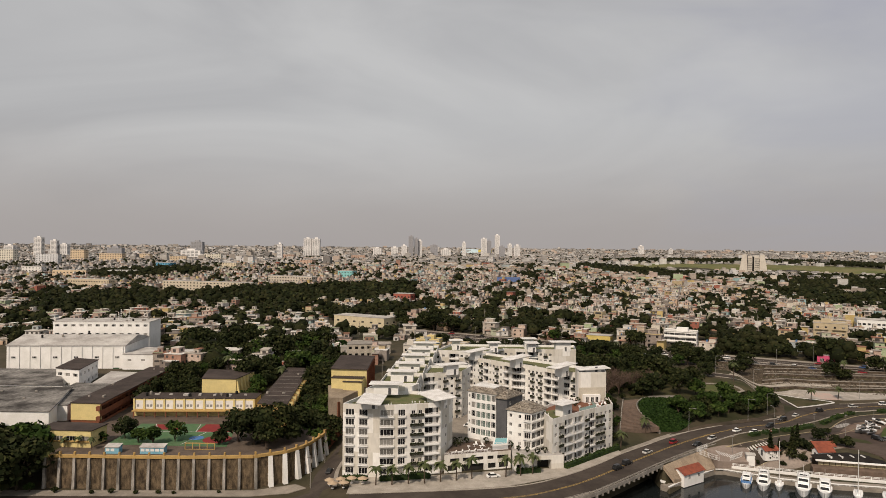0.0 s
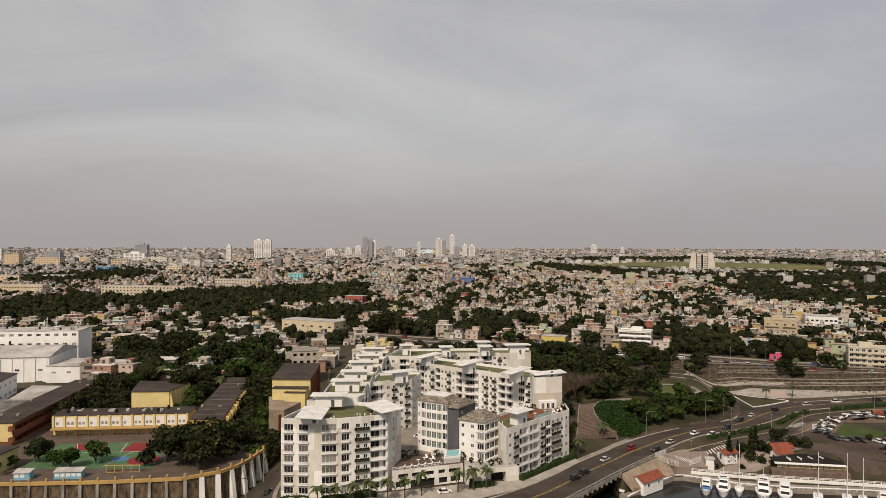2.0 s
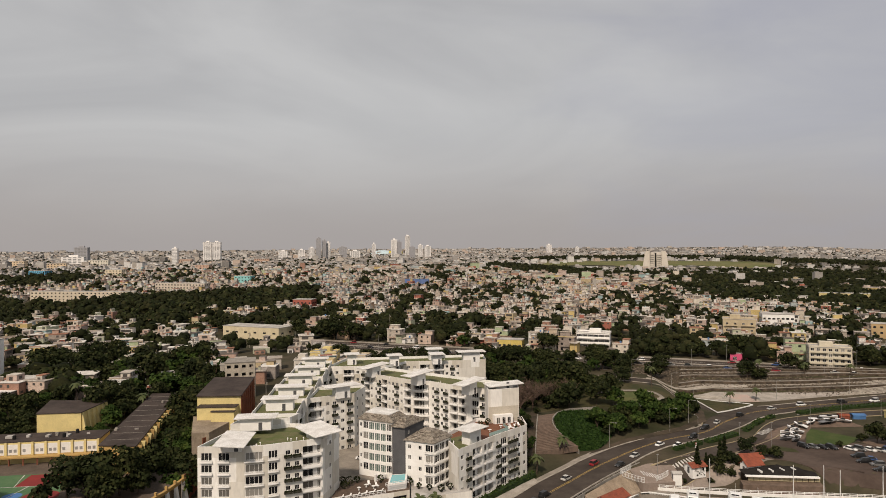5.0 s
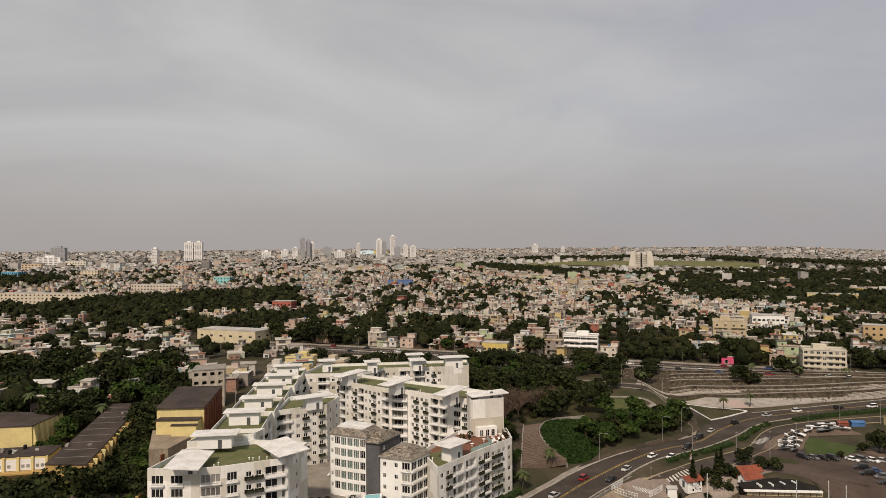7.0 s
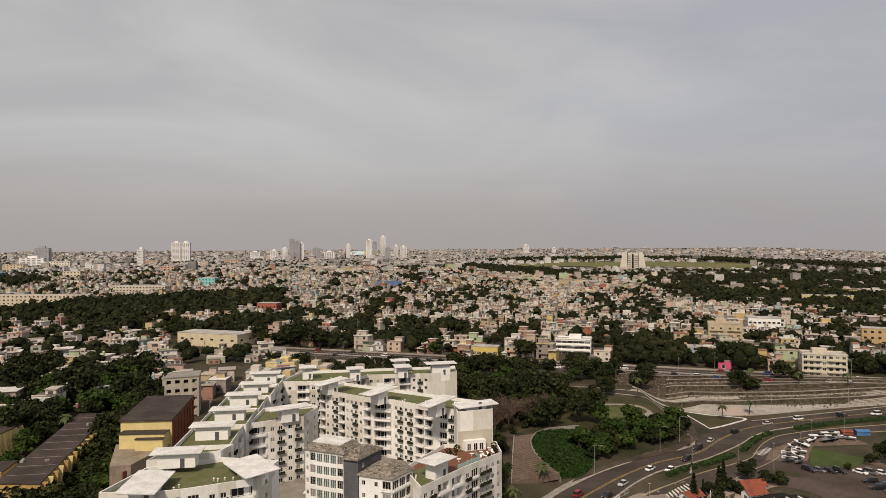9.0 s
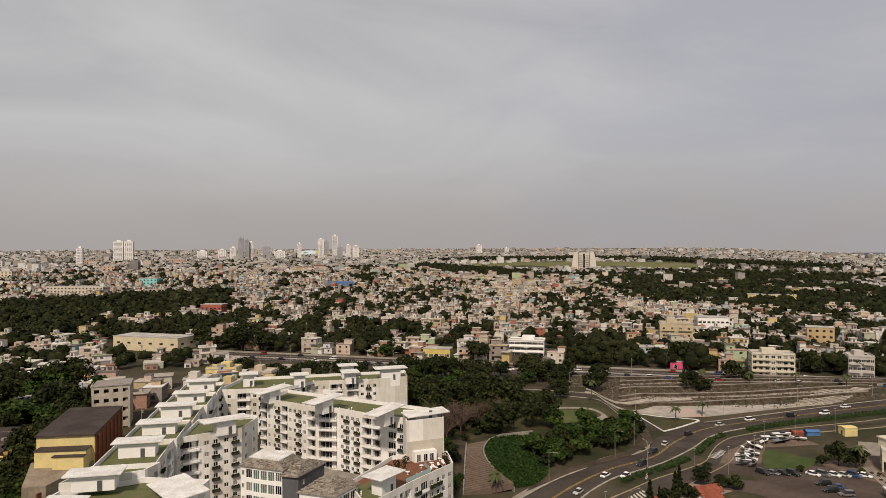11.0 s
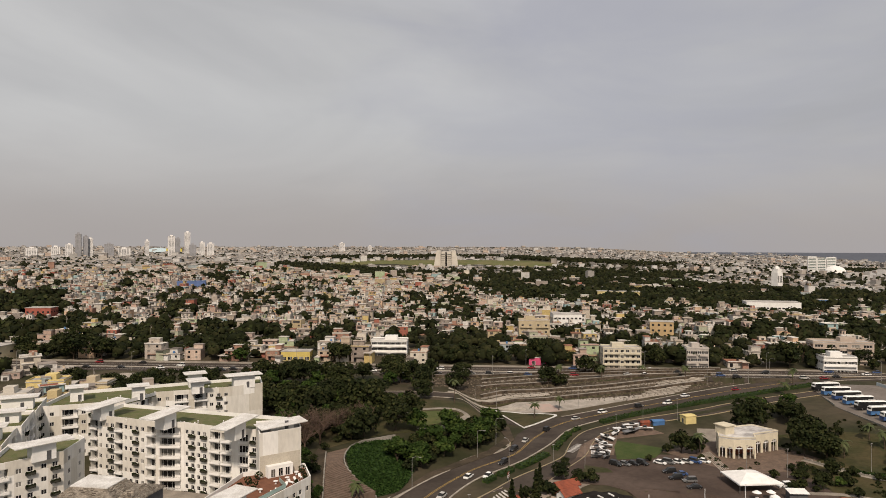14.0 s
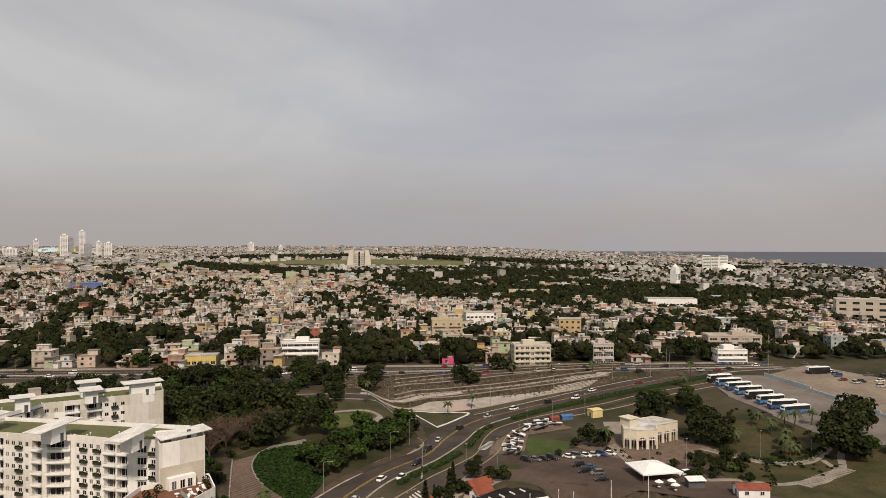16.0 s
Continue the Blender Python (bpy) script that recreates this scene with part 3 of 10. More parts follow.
def window_mesh(w, h, bars=1):
    key = (round(w, 1), round(h, 1), bars)
    if key not in WIN_CACHE:
        fr, pa = Shape(), Shape()
        t = 0.09
        xs = [-w / 2, -w / 2 + t]
        for i in range(bars):
            x = -w / 2 + w * (i + 1) / (bars + 1)
            xs += [x - 0.04, x + 0.04]
        lattice(fr, xs + [w / 2 - t, w / 2], [0, t, h - t, h], -0.06, 0.06)
        pa.box(-w / 2 + t, w / 2 - t, -0.02, 0.02, t, h - t)
        WIN_CACHE[key] = (fr.mesh("window", [FRAME]), pa.mesh("pane", [PANE]), pa.mesh("pane", [GREENGLASS]))
    return WIN_CACHE[key]


def add_window(parent, m, w, h, bars=1, green=False):
    fr, pa, pg = window_mesh(w, h, bars)
    ob = part("window", fr, None, parent, m=m)
    part("pane", pg if green else pa, None, ob)
    return ob


def wall_frame(p0, p1, u, z, depth=0.0):
    """Pose on a wall that runs p0 to p1 with the inside on its left: x along, y outwards."""
    d = Vector((p1[0] - p0[0], p1[1] - p0[1], 0)).normalized()
    n = Vector((d.y, -d.x, 0))
    o = Vector((p0[0], p0[1], 0)) + d * u - n * depth
    return Matrix(((-d.x, n.x, 0, o.x), (-d.y, n.y, 0, o.y), (0, 0, 1, z), (0, 0, 0, 1)))


def facade(sh, p0, p1, z0, z1, ops, m=0, md=1):
    """A wall with openings (u0, u1, v0, v1, depth): real recesses with reveals and a back."""
    d = Vector((p1[0] - p0[0], p1[1] - p0[1], 0))
    L = d.length
    d.normalize()
    n = Vector((d.y, -d.x, 0))

    def P(u, z, k=0.0):
        q = Vector((p0[0], p0[1], z)) + d * u - n * k
        return (q.x, q.y, q.z)

    us = sorted({0.0, L, *[round(o[i], 3) for o in ops for i in (0, 1)]})
    vs = sorted({z0, z1, *[round(o[i], 3) for o in ops for i in (2, 3)]})
    for va, vb in zip(vs, vs[1:]):
        for ua, ub in zip(us, us[1:]):
            um, vm = (ua + ub) / 2, (va + vb) / 2
            solid = not any(o[0] < um < o[1] and o[2] < vm < o[3] for o in ops)
            if solid:
                sh.face([P(ua, va), P(ub, va), P(ub, vb), P(ua, vb)], m)
    for a, b, c, e, k in ops:
        sh.face([P(a, c), P(a, c, k), P(a, e, k), P(a, e)], m)
        sh.face([P(b, c, k), P(b, c), P(b, e), P(b, e, k)], m)
        sh.face([P(a, c), P(b, c), P(b, c, k), P(a, c, k)], m)
        sh.face([P(a, e, k), P(b, e, k), P(b, e), P(a, e)], m)
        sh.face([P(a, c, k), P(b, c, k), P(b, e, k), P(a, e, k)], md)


def apartment(label, poly, z0, z1, plans, name="apartment_block", mats=(WHITE, DARK), floors=None, base=0.0, roof_mat=TURF, group="apartment blocks", fh=FH, parapet=1.1):
    """poly counter-clockwise; plans: edge number -> columns (kind, width, extra gap). Kinds: w window, W wide window, b balcony, p window with planter, s solid, g green window."""
    root = empty(name, Matrix.Translation((poly[0][0], poly[0][1], z0)), label, "apartment building", group)
    inv = root.matrix_basis.inverted()
    sh = Shape()
    n = floors or int((z1 - parapet - z0 - base) / fh + 0.3)
    todo = []
    for i, p0 in enumerate(poly):
        p1 = poly[(i + 1) % len(poly)]
        L = math.dist(p0, p1)
        cols = plans.get(i)
        ops = []
        if cols:
            total = sum(c[1] for c in cols)
            u = 0.0
            for kind, width in cols:
                w = width * L / total
                for f in range(n):
                    zf = z1 - parapet - (n - f) * fh
                    c = u + w / 2
                    if kind in "wpg":
                        ww, hh, sill = (min(1.25, w * 0.56), 1.2, 0.95) if kind != "g" else (w * 0.86, 2.2, 0.35)
                        ops.append((c - ww / 2, c + ww / 2, zf + sill, zf + sill + hh, 0.22))
                        todo.append((kind, p0, p1, c, zf + sill, ww, hh))
                    elif kind == "W":
                        ww, hh = w * 0.84, 2.1
                        ops.append((c - ww / 2, c + ww / 2, zf + 0.5, zf + 0.5 + hh, 0.25))
                        todo.append((kind, p0, p1, c, zf + 0.5, ww, hh))
                    elif kind == "b":
                        ww = w * 0.88
                        ops.append((c - ww / 2, c + ww / 2, zf + 0.12, zf + 2.6, 1.5))
                        todo.append((kind, p0, p1, c, zf, ww, 2.4))
                u += w
        facade(sh, p0, p1, z0, z1, ops)
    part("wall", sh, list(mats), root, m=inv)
    # roof behind a parapet
    rf, c = Shape(), Vector((sum(p[0] for p in poly) / len(poly), sum(p[1] for p in poly) / len(poly)))
    inner = [tuple(c + (Vector(p) - c) * (1 - 0.35 / max((Vector(p) - c).length, 1))) for p in poly]
    rf.prism(inner, z1 - parapet - 0.3, z1 - parapet)
    part("roof", rf, roof_mat, root, "flat roof with green turf" if roof_mat is TURF else "", inv)
    pp = Shape()
    for i in range(len(poly)):
        a, b, ai, bi = poly[i], poly[(i + 1) % len(poly)], inner[i], inner[(i + 1) % len(poly)]
        pp.hexa([(*a, z1 - 0.004), (*b, z1 - 0.004), (*bi, z1 - parapet), (*ai, z1 - parapet)], [(*a, z1 + 0.03), (*b, z1 + 0.03), (*bi, z1 + 0.03), (*ai, z1 + 0.03)])
    part("parapet", pp, WHITE2, root, "", inv)
    for kind, p0, p1, c, z, w, h in todo:
        if kind in "wWpg":
            add_window(root, inv @ wall_frame(p0, p1, c, z, 0.14), w, h, 1 if w < 1.7 else 2 if w < 3 else 3, kind == "g")
        if kind == "W" and w > 2:
            add_ledge(root, inv @ wall_frame(p0, p1, c, z, 0.0), w)
        if kind == "p":
            add_planter(root, inv @ wall_frame(p0, p1, c, z - 0.75, 0.0))
        if kind == "b":
            add_balcony(root, inv @ wall_frame(p0, p1, c, z, 0.0), w)
    return root


PL = {}


def add_planter(root, m):
    if "p" not in PL:
        sh, fo = Shape(), Shape()
        sh.box(-1.05, 1.05, 0.0, 0.75, 0.0, 0.55)
        r = random.Random(3)
        for _ in range(40):
            q = Vector((r.uniform(-1, 1), r.uniform(0.1, 0.8), r.uniform(0.4, 0.85)))
            a = Matrix.Translation(q) @ Euler((r.random() * 6, r.random() * 6, 0)).to_matrix().to_4x4()
            fo.face([a @ Vector(p) for p in ((-0.16, -0.16, 0), (0.16, -0.16, 0), (0.16, 0.16, 0), (-0.16, 0.16, 0))])
        k = len(sh.v)
        sh.v += fo.v
        sh.f += [tuple(i + k for i in f) for f in fo.f]
        sh.m += [1] * len(fo.f)
        PL["p"] = sh.mesh("planter", [PLANTER, LEAF])
    part("planter", PL["p"], None, root, "dark window planter with leaves", m)


def add_ledge(root, m, w):
    """A white sill slab with a low rail under a wide window."""
    key = ("l", round(w, 1))
    if key not in PL:
        sh = Shape()
        sh.box(-w / 2 - 0.2, w / 2 + 0.2, 0.0, 0.5, -0.42, -0.12)
        lattice(sh, [x + e for x in np.linspace(-w / 2 - 0.1, w / 2 + 0.1, 5) for e in (-0.03, 0.03)], [-0.12, -0.06, 0.12, 0.18, 0.36, 0.44], 0.42, 0.48)
        PL[key] = sh.mesh("sill", [WHITE2])
    part("sill", PL[key], None, root, "white sill slab with a low rail", m)


def add_balcony(root, m, w):
    key = ("b", round(w, 1))
    if key not in PL:
        sl, ra, gl = Shape(), Shape(), Shape()
        sl.box(-w / 2 - 0.1, w / 2 + 0.1, -1.45, 0.55, -0.05, 0.14)
        sl.box(-w / 2 - 0.1, w / 2 + 0.1, 0.43, 0.55, 0.14, 0.5)
        k = max(2, int(w / 1.2))
        xs = [x + e for x in np.linspace(-w / 2 - 0.06, w / 2 + 0.06, k + 1) for e in (-0.035, 0.035)]
        lattice(ra, xs, [0.5, 0.56, 0.68, 0.74, 0.86, 0.92, 1.06, 1.14], 0.46, 0.52)
        gl.box(-w / 2 + 0.3, w / 2 - 0.3, -1.46, -1.40, 0.16, 2.35)
        gl.box(-w * 0.38, -w * 0.12, -1.39, -1.36, 0.3, 2.25, 1)
        fr = Shape()
        k = max(2, int(w / 1.5))
        xs = [x + e for x in np.linspace(-w / 2 + 0.35, w / 2 - 0.35, k + 1) for e in (-0.05, 0.05)]
        lattice(fr, xs, [0.16, 0.24, 2.27, 2.35], -1.4, -1.34)
        PL[key] = (sl.mesh("balcony", [WHITE2]), ra.mesh("railing", [FRAME]), gl.mesh("pane", [PANE, CLOTH]), fr.mesh("door_frame", [FRAME]))
    ob = part("balcony", PL[key][0], None, root, "", m)
    for nme, me in zip(("railing", "pane", "door_frame"), PL[key][1:]):
        part(nme, me, None, ob)


def canopy(root, cx, cy, wid, dep, z, yaw=0.0, tilt=0.0, tower=(4.6, 4.2), tower_z=None, thick=0.5, slim=False):
    """A flat overhanging roof on a stair tower. cx, cy: its middle; wid along yaw."""
    m = Matrix.Translation((cx, cy, z)) @ Matrix.Rotation(radians(yaw), 4, "Z")
    if slim:
        m = m @ Matrix.Translation((wid * 0.03, dep * 0.13, 0))
        wid, dep, tower = wid * 0.88, dep * 0.74, (tower[0] * 0.88, tower[1] * 0.8)
    inv = root.matrix_basis.inverted()
    sh = Shape()
    t = Matrix.Rotation(radians(tilt), 4, "Y")
    sh.box(-wid / 2, wid / 2, -dep / 2, dep / 2, -thick * 0.5, -0.12, at=t)
    sh.box(-wid / 2 - 0.15, wid / 2 + 0.15, -dep / 2 - 0.15, dep / 2 + 0.15, -0.12, 0.06, at=t)
    can = part("canopy", sh, CANOPY, root, "white overhanging roof slab", inv @ m)
    tw = Shape()
    tz = tower_z if tower_z is not None else 32.0
    tw.box(-tower[0] / 2, tower[0] / 2, -tower[1] / 2, tower[1] / 2, tz - z, -thick * 0.5 + 0.05 - (0.25 if tilt else 0))
    part("stair_tower", tw, WHITE2, root, "", inv @ m)
    dr = Shape()
    dr.box(tower[0] * 0.1, tower[0] * 0.1 + 1.0, -tower[1] / 2 - 0.04, -tower[1] / 2 + 0.02, tz - z + 0.05, tz - z + 2.2)
    part("door", dr, GREYW, root, "", inv @ m)
    return can


Z_TOP = 33.8
A = apartment("white and cream seven-storey apartment block by the road", [(-30.5, 213), (-19.0, 211.3), (-13.5, 211.8), (1.0, 216.0), (5.0, 228.0), (-9.0, 233.0), (-25.0, 228.0)], 10.3, Z_TOP,
              {0: [("s", 0.5), ("W", 2.7), ("s", 0.9), ("W", 2.7), ("s", 2.6)], 1: [("s", 0.2), ("W", 5.2), ("s", 0.2)], 2: [("s", 0.6), ("W", 2.6), ("s", 1.2), ("p", 2.2), ("p", 2.2), ("b", 5.2), ("s", 0.3)], 3: [("s", 2), ("w", 2.2), ("s", 3)], 6: [("s", 2), ("w", 2), ("w", 2), ("s", 2), ("w", 2), ("s", 3)]})
canopy(A, -21.3, 213.8, 7.5, 14.0, 35.2, yaw=-4, tilt=4, tower=(4.5, 6), tower_z=32.7)
canopy(A, -0.6, 220.5, 7.8, 13.5, 35.2, yaw=28, tilt=-4, tower=(4.5, 5), tower_z=32.7)
WX = [(-18.2, 226.5), (-14.0, 248.5), (-12.2, 267.5), (-10.6, 286.5), (-8.6, 305.0), (-7.2, 323.5)]
for k, (x, y) in enumerate(WX):
    d = 9.4
    ob = apartment("white stepped apartment block along the side street", [(x - 7.4, y - d), (x + 6.2, y - d - 0.8), (x + 7.2, y + d), (x - 6.3, y + d)] if k else [(-25.0, 228.2), (-9.2, 233.2), (-6.8, 238.0), (-21.3, 238.6)],
                   10.0 + k * 1.0, Z_TOP + 1.6 - 0.25 * (k % 2), {3: [("w", 2), ("s", 1), ("w", 2), ("b", 4), ("s", 1), ("w", 2)], 1: [("s", 1), ("w", 2), ("p", 2.5), ("w", 2), ("s", 1), ("b", 4), ("w", 2)], 0: [("s", 2), ("w", 2), ("s", 3), ("w", 2), ("s", 1)]})
    canopy(ob, x, y, 12.6, 7.6, 37.6 + 0.25 * (k % 2), yaw=-2, tower=(9.5, 4.6), tower_z=34.0, slim=True)
B = apartment("white apartment block in the middle of the courtyard", [(-6.0, 262.5), (9.5, 268.5), (13.5, 279.5), (12.0, 283.0), (-3.5, 281.0)], 13.0, 34.3,
              {0: [("s", 0.5), ("b", 4.6), ("s", 0.6), ("w", 2.2), ("p", 2.4), ("s", 0.5), ("w", 2.2), ("p", 2.4), ("s", 0.6)], 1: [("s", 1), ("w", 2.2), ("s", 2), ("w", 2), ("s", 1)]})
canopy(B, 5.0, 266.5, 14.5, 7.0, 37.4, yaw=24, tower=(6, 4), tower_z=33.2, slim=True)
C_FRONT = [(13.8, 306.0), (22.5, 297.6), (31.0, 288.5), (38.2, 284.6), (47.0, 274.8), (56.0, 267.6)]
C = apartment("long white apartment block with balconies facing the courtyard", C_FRONT + [(66.0, 277.5), (22.5, 317.0)], 15.0, 34.3,
              {0: [("b", 3.2), ("w", 2), ("s", 0.8), ("w", 2), ("p", 2.4), ("b", 3.4)], 1: [("w", 2), ("w", 2), ("p", 2.4), ("w", 2), ("s", 0.5), ("b", 3.6)], 2: [("s", 0.5), ("b", 5.2), ("s", 0.5)], 3: [("w", 2), ("p", 2.4), ("w", 2), ("p", 2.4), ("s", 0.6), ("b", 4.2)],
               4: [("b", 3.8), ("s", 2.2), ("W", 3.4), ("s", 0.6), ("p", 2.4), ("s", 0.4)], 5: [("s", 2), ("w", 2), ("w", 2), ("s", 3)]})
for x, y, yw in ((17.5, 302.5, -42), (33.6, 283.8, -40), (49.8, 265.0, -38)):
    canopy(C, x, y, 15.5, 6.8, 37.6, yaw=yw + 82, tilt=-3, tower=(5, 4.4), tower_z=33.2, slim=True)
F_ = apartment("white apartment block facing the road with a roof terrace", [(38.6, 223.0), (51.5, 235.2), (65.0, 246.6), (66.0, 257.0), (50.0, 256.5), (36.0, 238.0)], 9.5, 26.9,
               {0: [("s", 0.6), ("w", 2.0), ("p", 2.4), ("s", 0.5), ("b", 4.4), ("s", 0.5), ("b", 4.4)], 1: [("s", 0.6), ("p", 2.6), ("W", 3.2), ("p", 2.6), ("p", 2.6), ("w", 2), ("s", 0.6), ("w", 2), ("s", 0.5)], 2: [("s", 2), ("w", 2), ("s", 4)]}, roof_mat=WOOD)
canopy(F_, 44.6, 231.6, 10.5, 8.0, 30.4, yaw=42, tower=(6, 4), tower_z=25.6, slim=True)
inv = F_.matrix_basis.inverted()
tf = Shape()
tf.prism([(39.6, 224.6), (49.2, 233.8), (43.0, 241.0), (37.0, 236.8)], 25.82, 25.9)
part("turf", tf, TURF, F_, "artificial green turf on the roof", inv)
gr = Shape()
for a, b in (((50.0, 234.6), (57.5, 241.0)), ((57.5, 241.0), (57.0, 246.0))):
    m = wall_frame(a, b, 0, 26.9)
    gr.box(-math.dist(a, b), 0, -0.03, 0.03, 0.0, 1.0, at=m)
part("glass_balustrade", gr, mat("pale_glass", (0.34, 0.46, 0.42), (0.30, 0.40, 0.37), 0.5, rough=0.2), F_, "pale green glass balustrade", inv)
E_ = apartment("blank white end tower above the roof terrace", [(53.6, 253.6), (64.6, 255.2), (66.0, 263.5), (55.0, 266.5)], 25.0, 37.0, {}, name="end_tower", roof_mat=ROOFL, parapet=0.4)
band = Shape()
band.box(-10.9, -0.15, 0.004, 0.08, 26.0, 31.2, at=wall_frame((53.6, 253.6), (64.6, 255.2), 0, 0))
part("cream_band", band, mat("cream_plaster", (0.52, 0.47, 0.39), (0.46, 0.42, 0.35), 0.3), E_, "cream lower half of the wall", E_.matrix_basis.inverted())
canopy(E_, 59.6, 256.6, 13.8, 8.4, 38.1, yaw=7, tilt=-3, tower=(7, 3), tower_z=36.6, slim=True)
lowr = Shape()
lowr.prism([(55.6, 252.2), (62.0, 253.1), (61.7, 254.9), (55.1, 253.9)], 25.8, 28.7)
part("terrace_room", lowr, WHITE2, E_, "low white room with doors on the terrace", E_.matrix_basis.inverted())
for u in (1.2, 3.2, 5.0):
    add_window(E_, E_.matrix_basis.inverted() @ wall_frame((55.6, 252.2), (62.0, 253.1), u, 25.9, -0.05), 1.2, 2.1, 1)
D_FRONT = [(-1.5, 323.0), (10.0, 321.5), (23.0, 321.2), (32.5, 330.2), (56.5, 328.6), (68.5, 330.6)]
D_ = apartment("white rear apartment block below the avenue", D_FRONT + [(70.0, 343.5), (6.0, 343.5)], 16.0, 34.4,
               {0: [("w", 2), ("w", 2), ("s", 1), ("b", 4)], 1: [("w", 2), ("p", 2.2), ("s", 1), ("w", 2), ("b", 4)], 2: [("w", 2), ("s", 0.6), ("w", 2), ("b", 4), ("s", 1)], 3: [("w", 2), ("s", 0.4), ("w", 2), ("s", 1), ("b", 4.4), ("s", 1.4), ("b", 4.4), ("w", 2), ("p", 2.4), ("w", 2)], 4: [("s", 9)]})
for x, y, w, dd, z in ((8.6, 333.0, 6.5, 6.5, 38), (27.0, 326.5, 6.5, 6.0, 38), (46.0, 339.5, 7.5, 6.0, 38.4), (45.8, 328.5, 6.5, 7.5, 37.8), (61.8, 331.5, 12.5, 6.2, 38.0)):
    canopy(D_, x, y, w, dd, z, yaw=3, tower=(w * 0.6, dd * 0.6), tower_z=33.3)

# grey and white tower pair with shingle roofs
SHINGLEV = mat("loose_shingle", (0.3, 0.28, 0.25), None, 1.0, palette=[(0.42, 0.37, 0.31), (0.22, 0.19, 0.155), (0.31, 0.27, 0.22), (0.14, 0.12, 0.10)], pick="island", spots=0.5)


def shingle_roof(root, poly, z, h, over=0.9, label="weathered grey shingle hip roof", flat_top=0.36):
    c = Vector((sum(p[0] for p in poly) / len(poly), sum(p[1] for p in poly) / len(poly)))
    eave = [c + (Vector(p) - c) * (1 + over / (Vector(p) - c).length) for p in poly]
    top = [c + (Vector(p) - c) * flat_top for p in poly]
    sh = Shape()
    sh.hexa([(*p, z - 0.25) for p in eave], [(*p, z) for p in eave])
    rows = 7
    for r in range(rows):
        a, b = r / rows, (r + 1) / rows
        lo = [e.lerp(t, a) for e, t in zip(eave, top)]
        hi = [e.lerp(t, b) for e, t in zip(eave, top)]
        sh.hexa([(*p, z + h * a + 0.004) for p in lo], [(*p, z + h * b + 0.10) for p in hi])
    part("shingle_roof", sh, SHINGLE, root, label, root.matrix_basis.inverted())
    # loose and lifted shingle courses along the slopes
    q, lo = random.Random(int(z * 10)), Shape()
    for i in range(len(eave)):
        e0, e1, t0, t1 = eave[i], eave[(i + 1) % len(eave)], top[i], top[(i + 1) % len(eave)]
        for _ in range(46):
            a, b = q.uniform(0.02, 0.93), q.uniform(0.03, 0.95)
            p = e0.lerp(e1, b).lerp(t0.lerp(t1, b), a)
            d = (e1 - e0).normalized() * q.uniform(0.35, 0.9)
            up = (t0.lerp(t1, b) - e0.lerp(e1, b)).normalized() * q.uniform(0.25, 0.45)
            zz = z + h * a + 0.13
            lift = q.uniform(0.03, 0.22)
            lo.hexa([(*(p - d / 2), zz), (*(p + d / 2), zz), (*(p + d / 2 + up), zz + 0.12), (*(p - d / 2 + up), zz + 0.12)], [(*(p - d / 2), zz + lift), (*(p + d / 2), zz + lift), (*(p + d / 2 + up), zz + 0.16), (*(p - d / 2 + up), zz + 0.16)])
    tagged(part("loose_shingles", lo, SHINGLEV, root, "", root.matrix_basis.inverted()), kind="stuff")
    if flat_top > 0.5:
        cp = Shape()
        cp.prism([tuple(p) for p in top], z + h - 0.2, z + h + 0.3)
        part("flat_roof", cp, CANOPY, root, "white flat roof inside the shingle skirt", root.matrix_basis.inverted())


G1P = [(10.8, 240.0), (20.4, 233.6), (25.0, 240.6), (15.5, 248.5)]
G1 = apartment("white tower with green-tinted windows and a shingle roof", G1P, 15.0, 32.8, {0: [("w", 1.5), ("W", 2.4), ("g", 2.4), ("g", 2.4), ("g", 2.4), ("W", 2.4)], 3: [("s", 2), ("w", 2), ("s", 2)]}, mats=(WHITE2, DARK), parapet=0.3, roof_mat=ROOFL)
shingle_roof(G1, G1P, 32.7, 1.5, 0.5, flat_top=0.74)
G2P = [(20.6, 233.4), (24.0, 231.6), (30.5, 240.0), (25.2, 240.4)]
G2 = apartment("dark grey stair tower between two white towers", G2P, 13.0, 31.6, {0: [("s", 3)], 1: [("s", 1), ("w", 1.6), ("s", 6)]}, mats=(GREYW, DARK), parapet=0.3, roof_mat=ROOFL)
shingle_roof(G2, G2P, 31.7, 1.8, 0.7)
G3P = [(24.2, 231.4), (32.0, 226.6), (38.0, 233.2), (30.6, 239.6)]
G3 = apartment("white tower with tall bay windows and a shingle roof", G3P, 11.0, 28.0, {0: [("s", 0.4), ("w", 1.6), ("s", 1.6), ("w", 1.6), ("s", 0.6), ("W", 2.6), ("s", 0.1)], 1: [("s", 0.1), ("W", 2.6), ("W", 2.6), ("W", 2.6), ("s", 0.2)]}, mats=(WHITE2, DARK), parapet=0.3, roof_mat=ROOFL)
shingle_roof(G3, G3P, 28.1, 2.3, 0.6)

DECK = mat("brown_deck", (0.12, 0.085, 0.065), (0.09, 0.065, 0.05), 0.6)
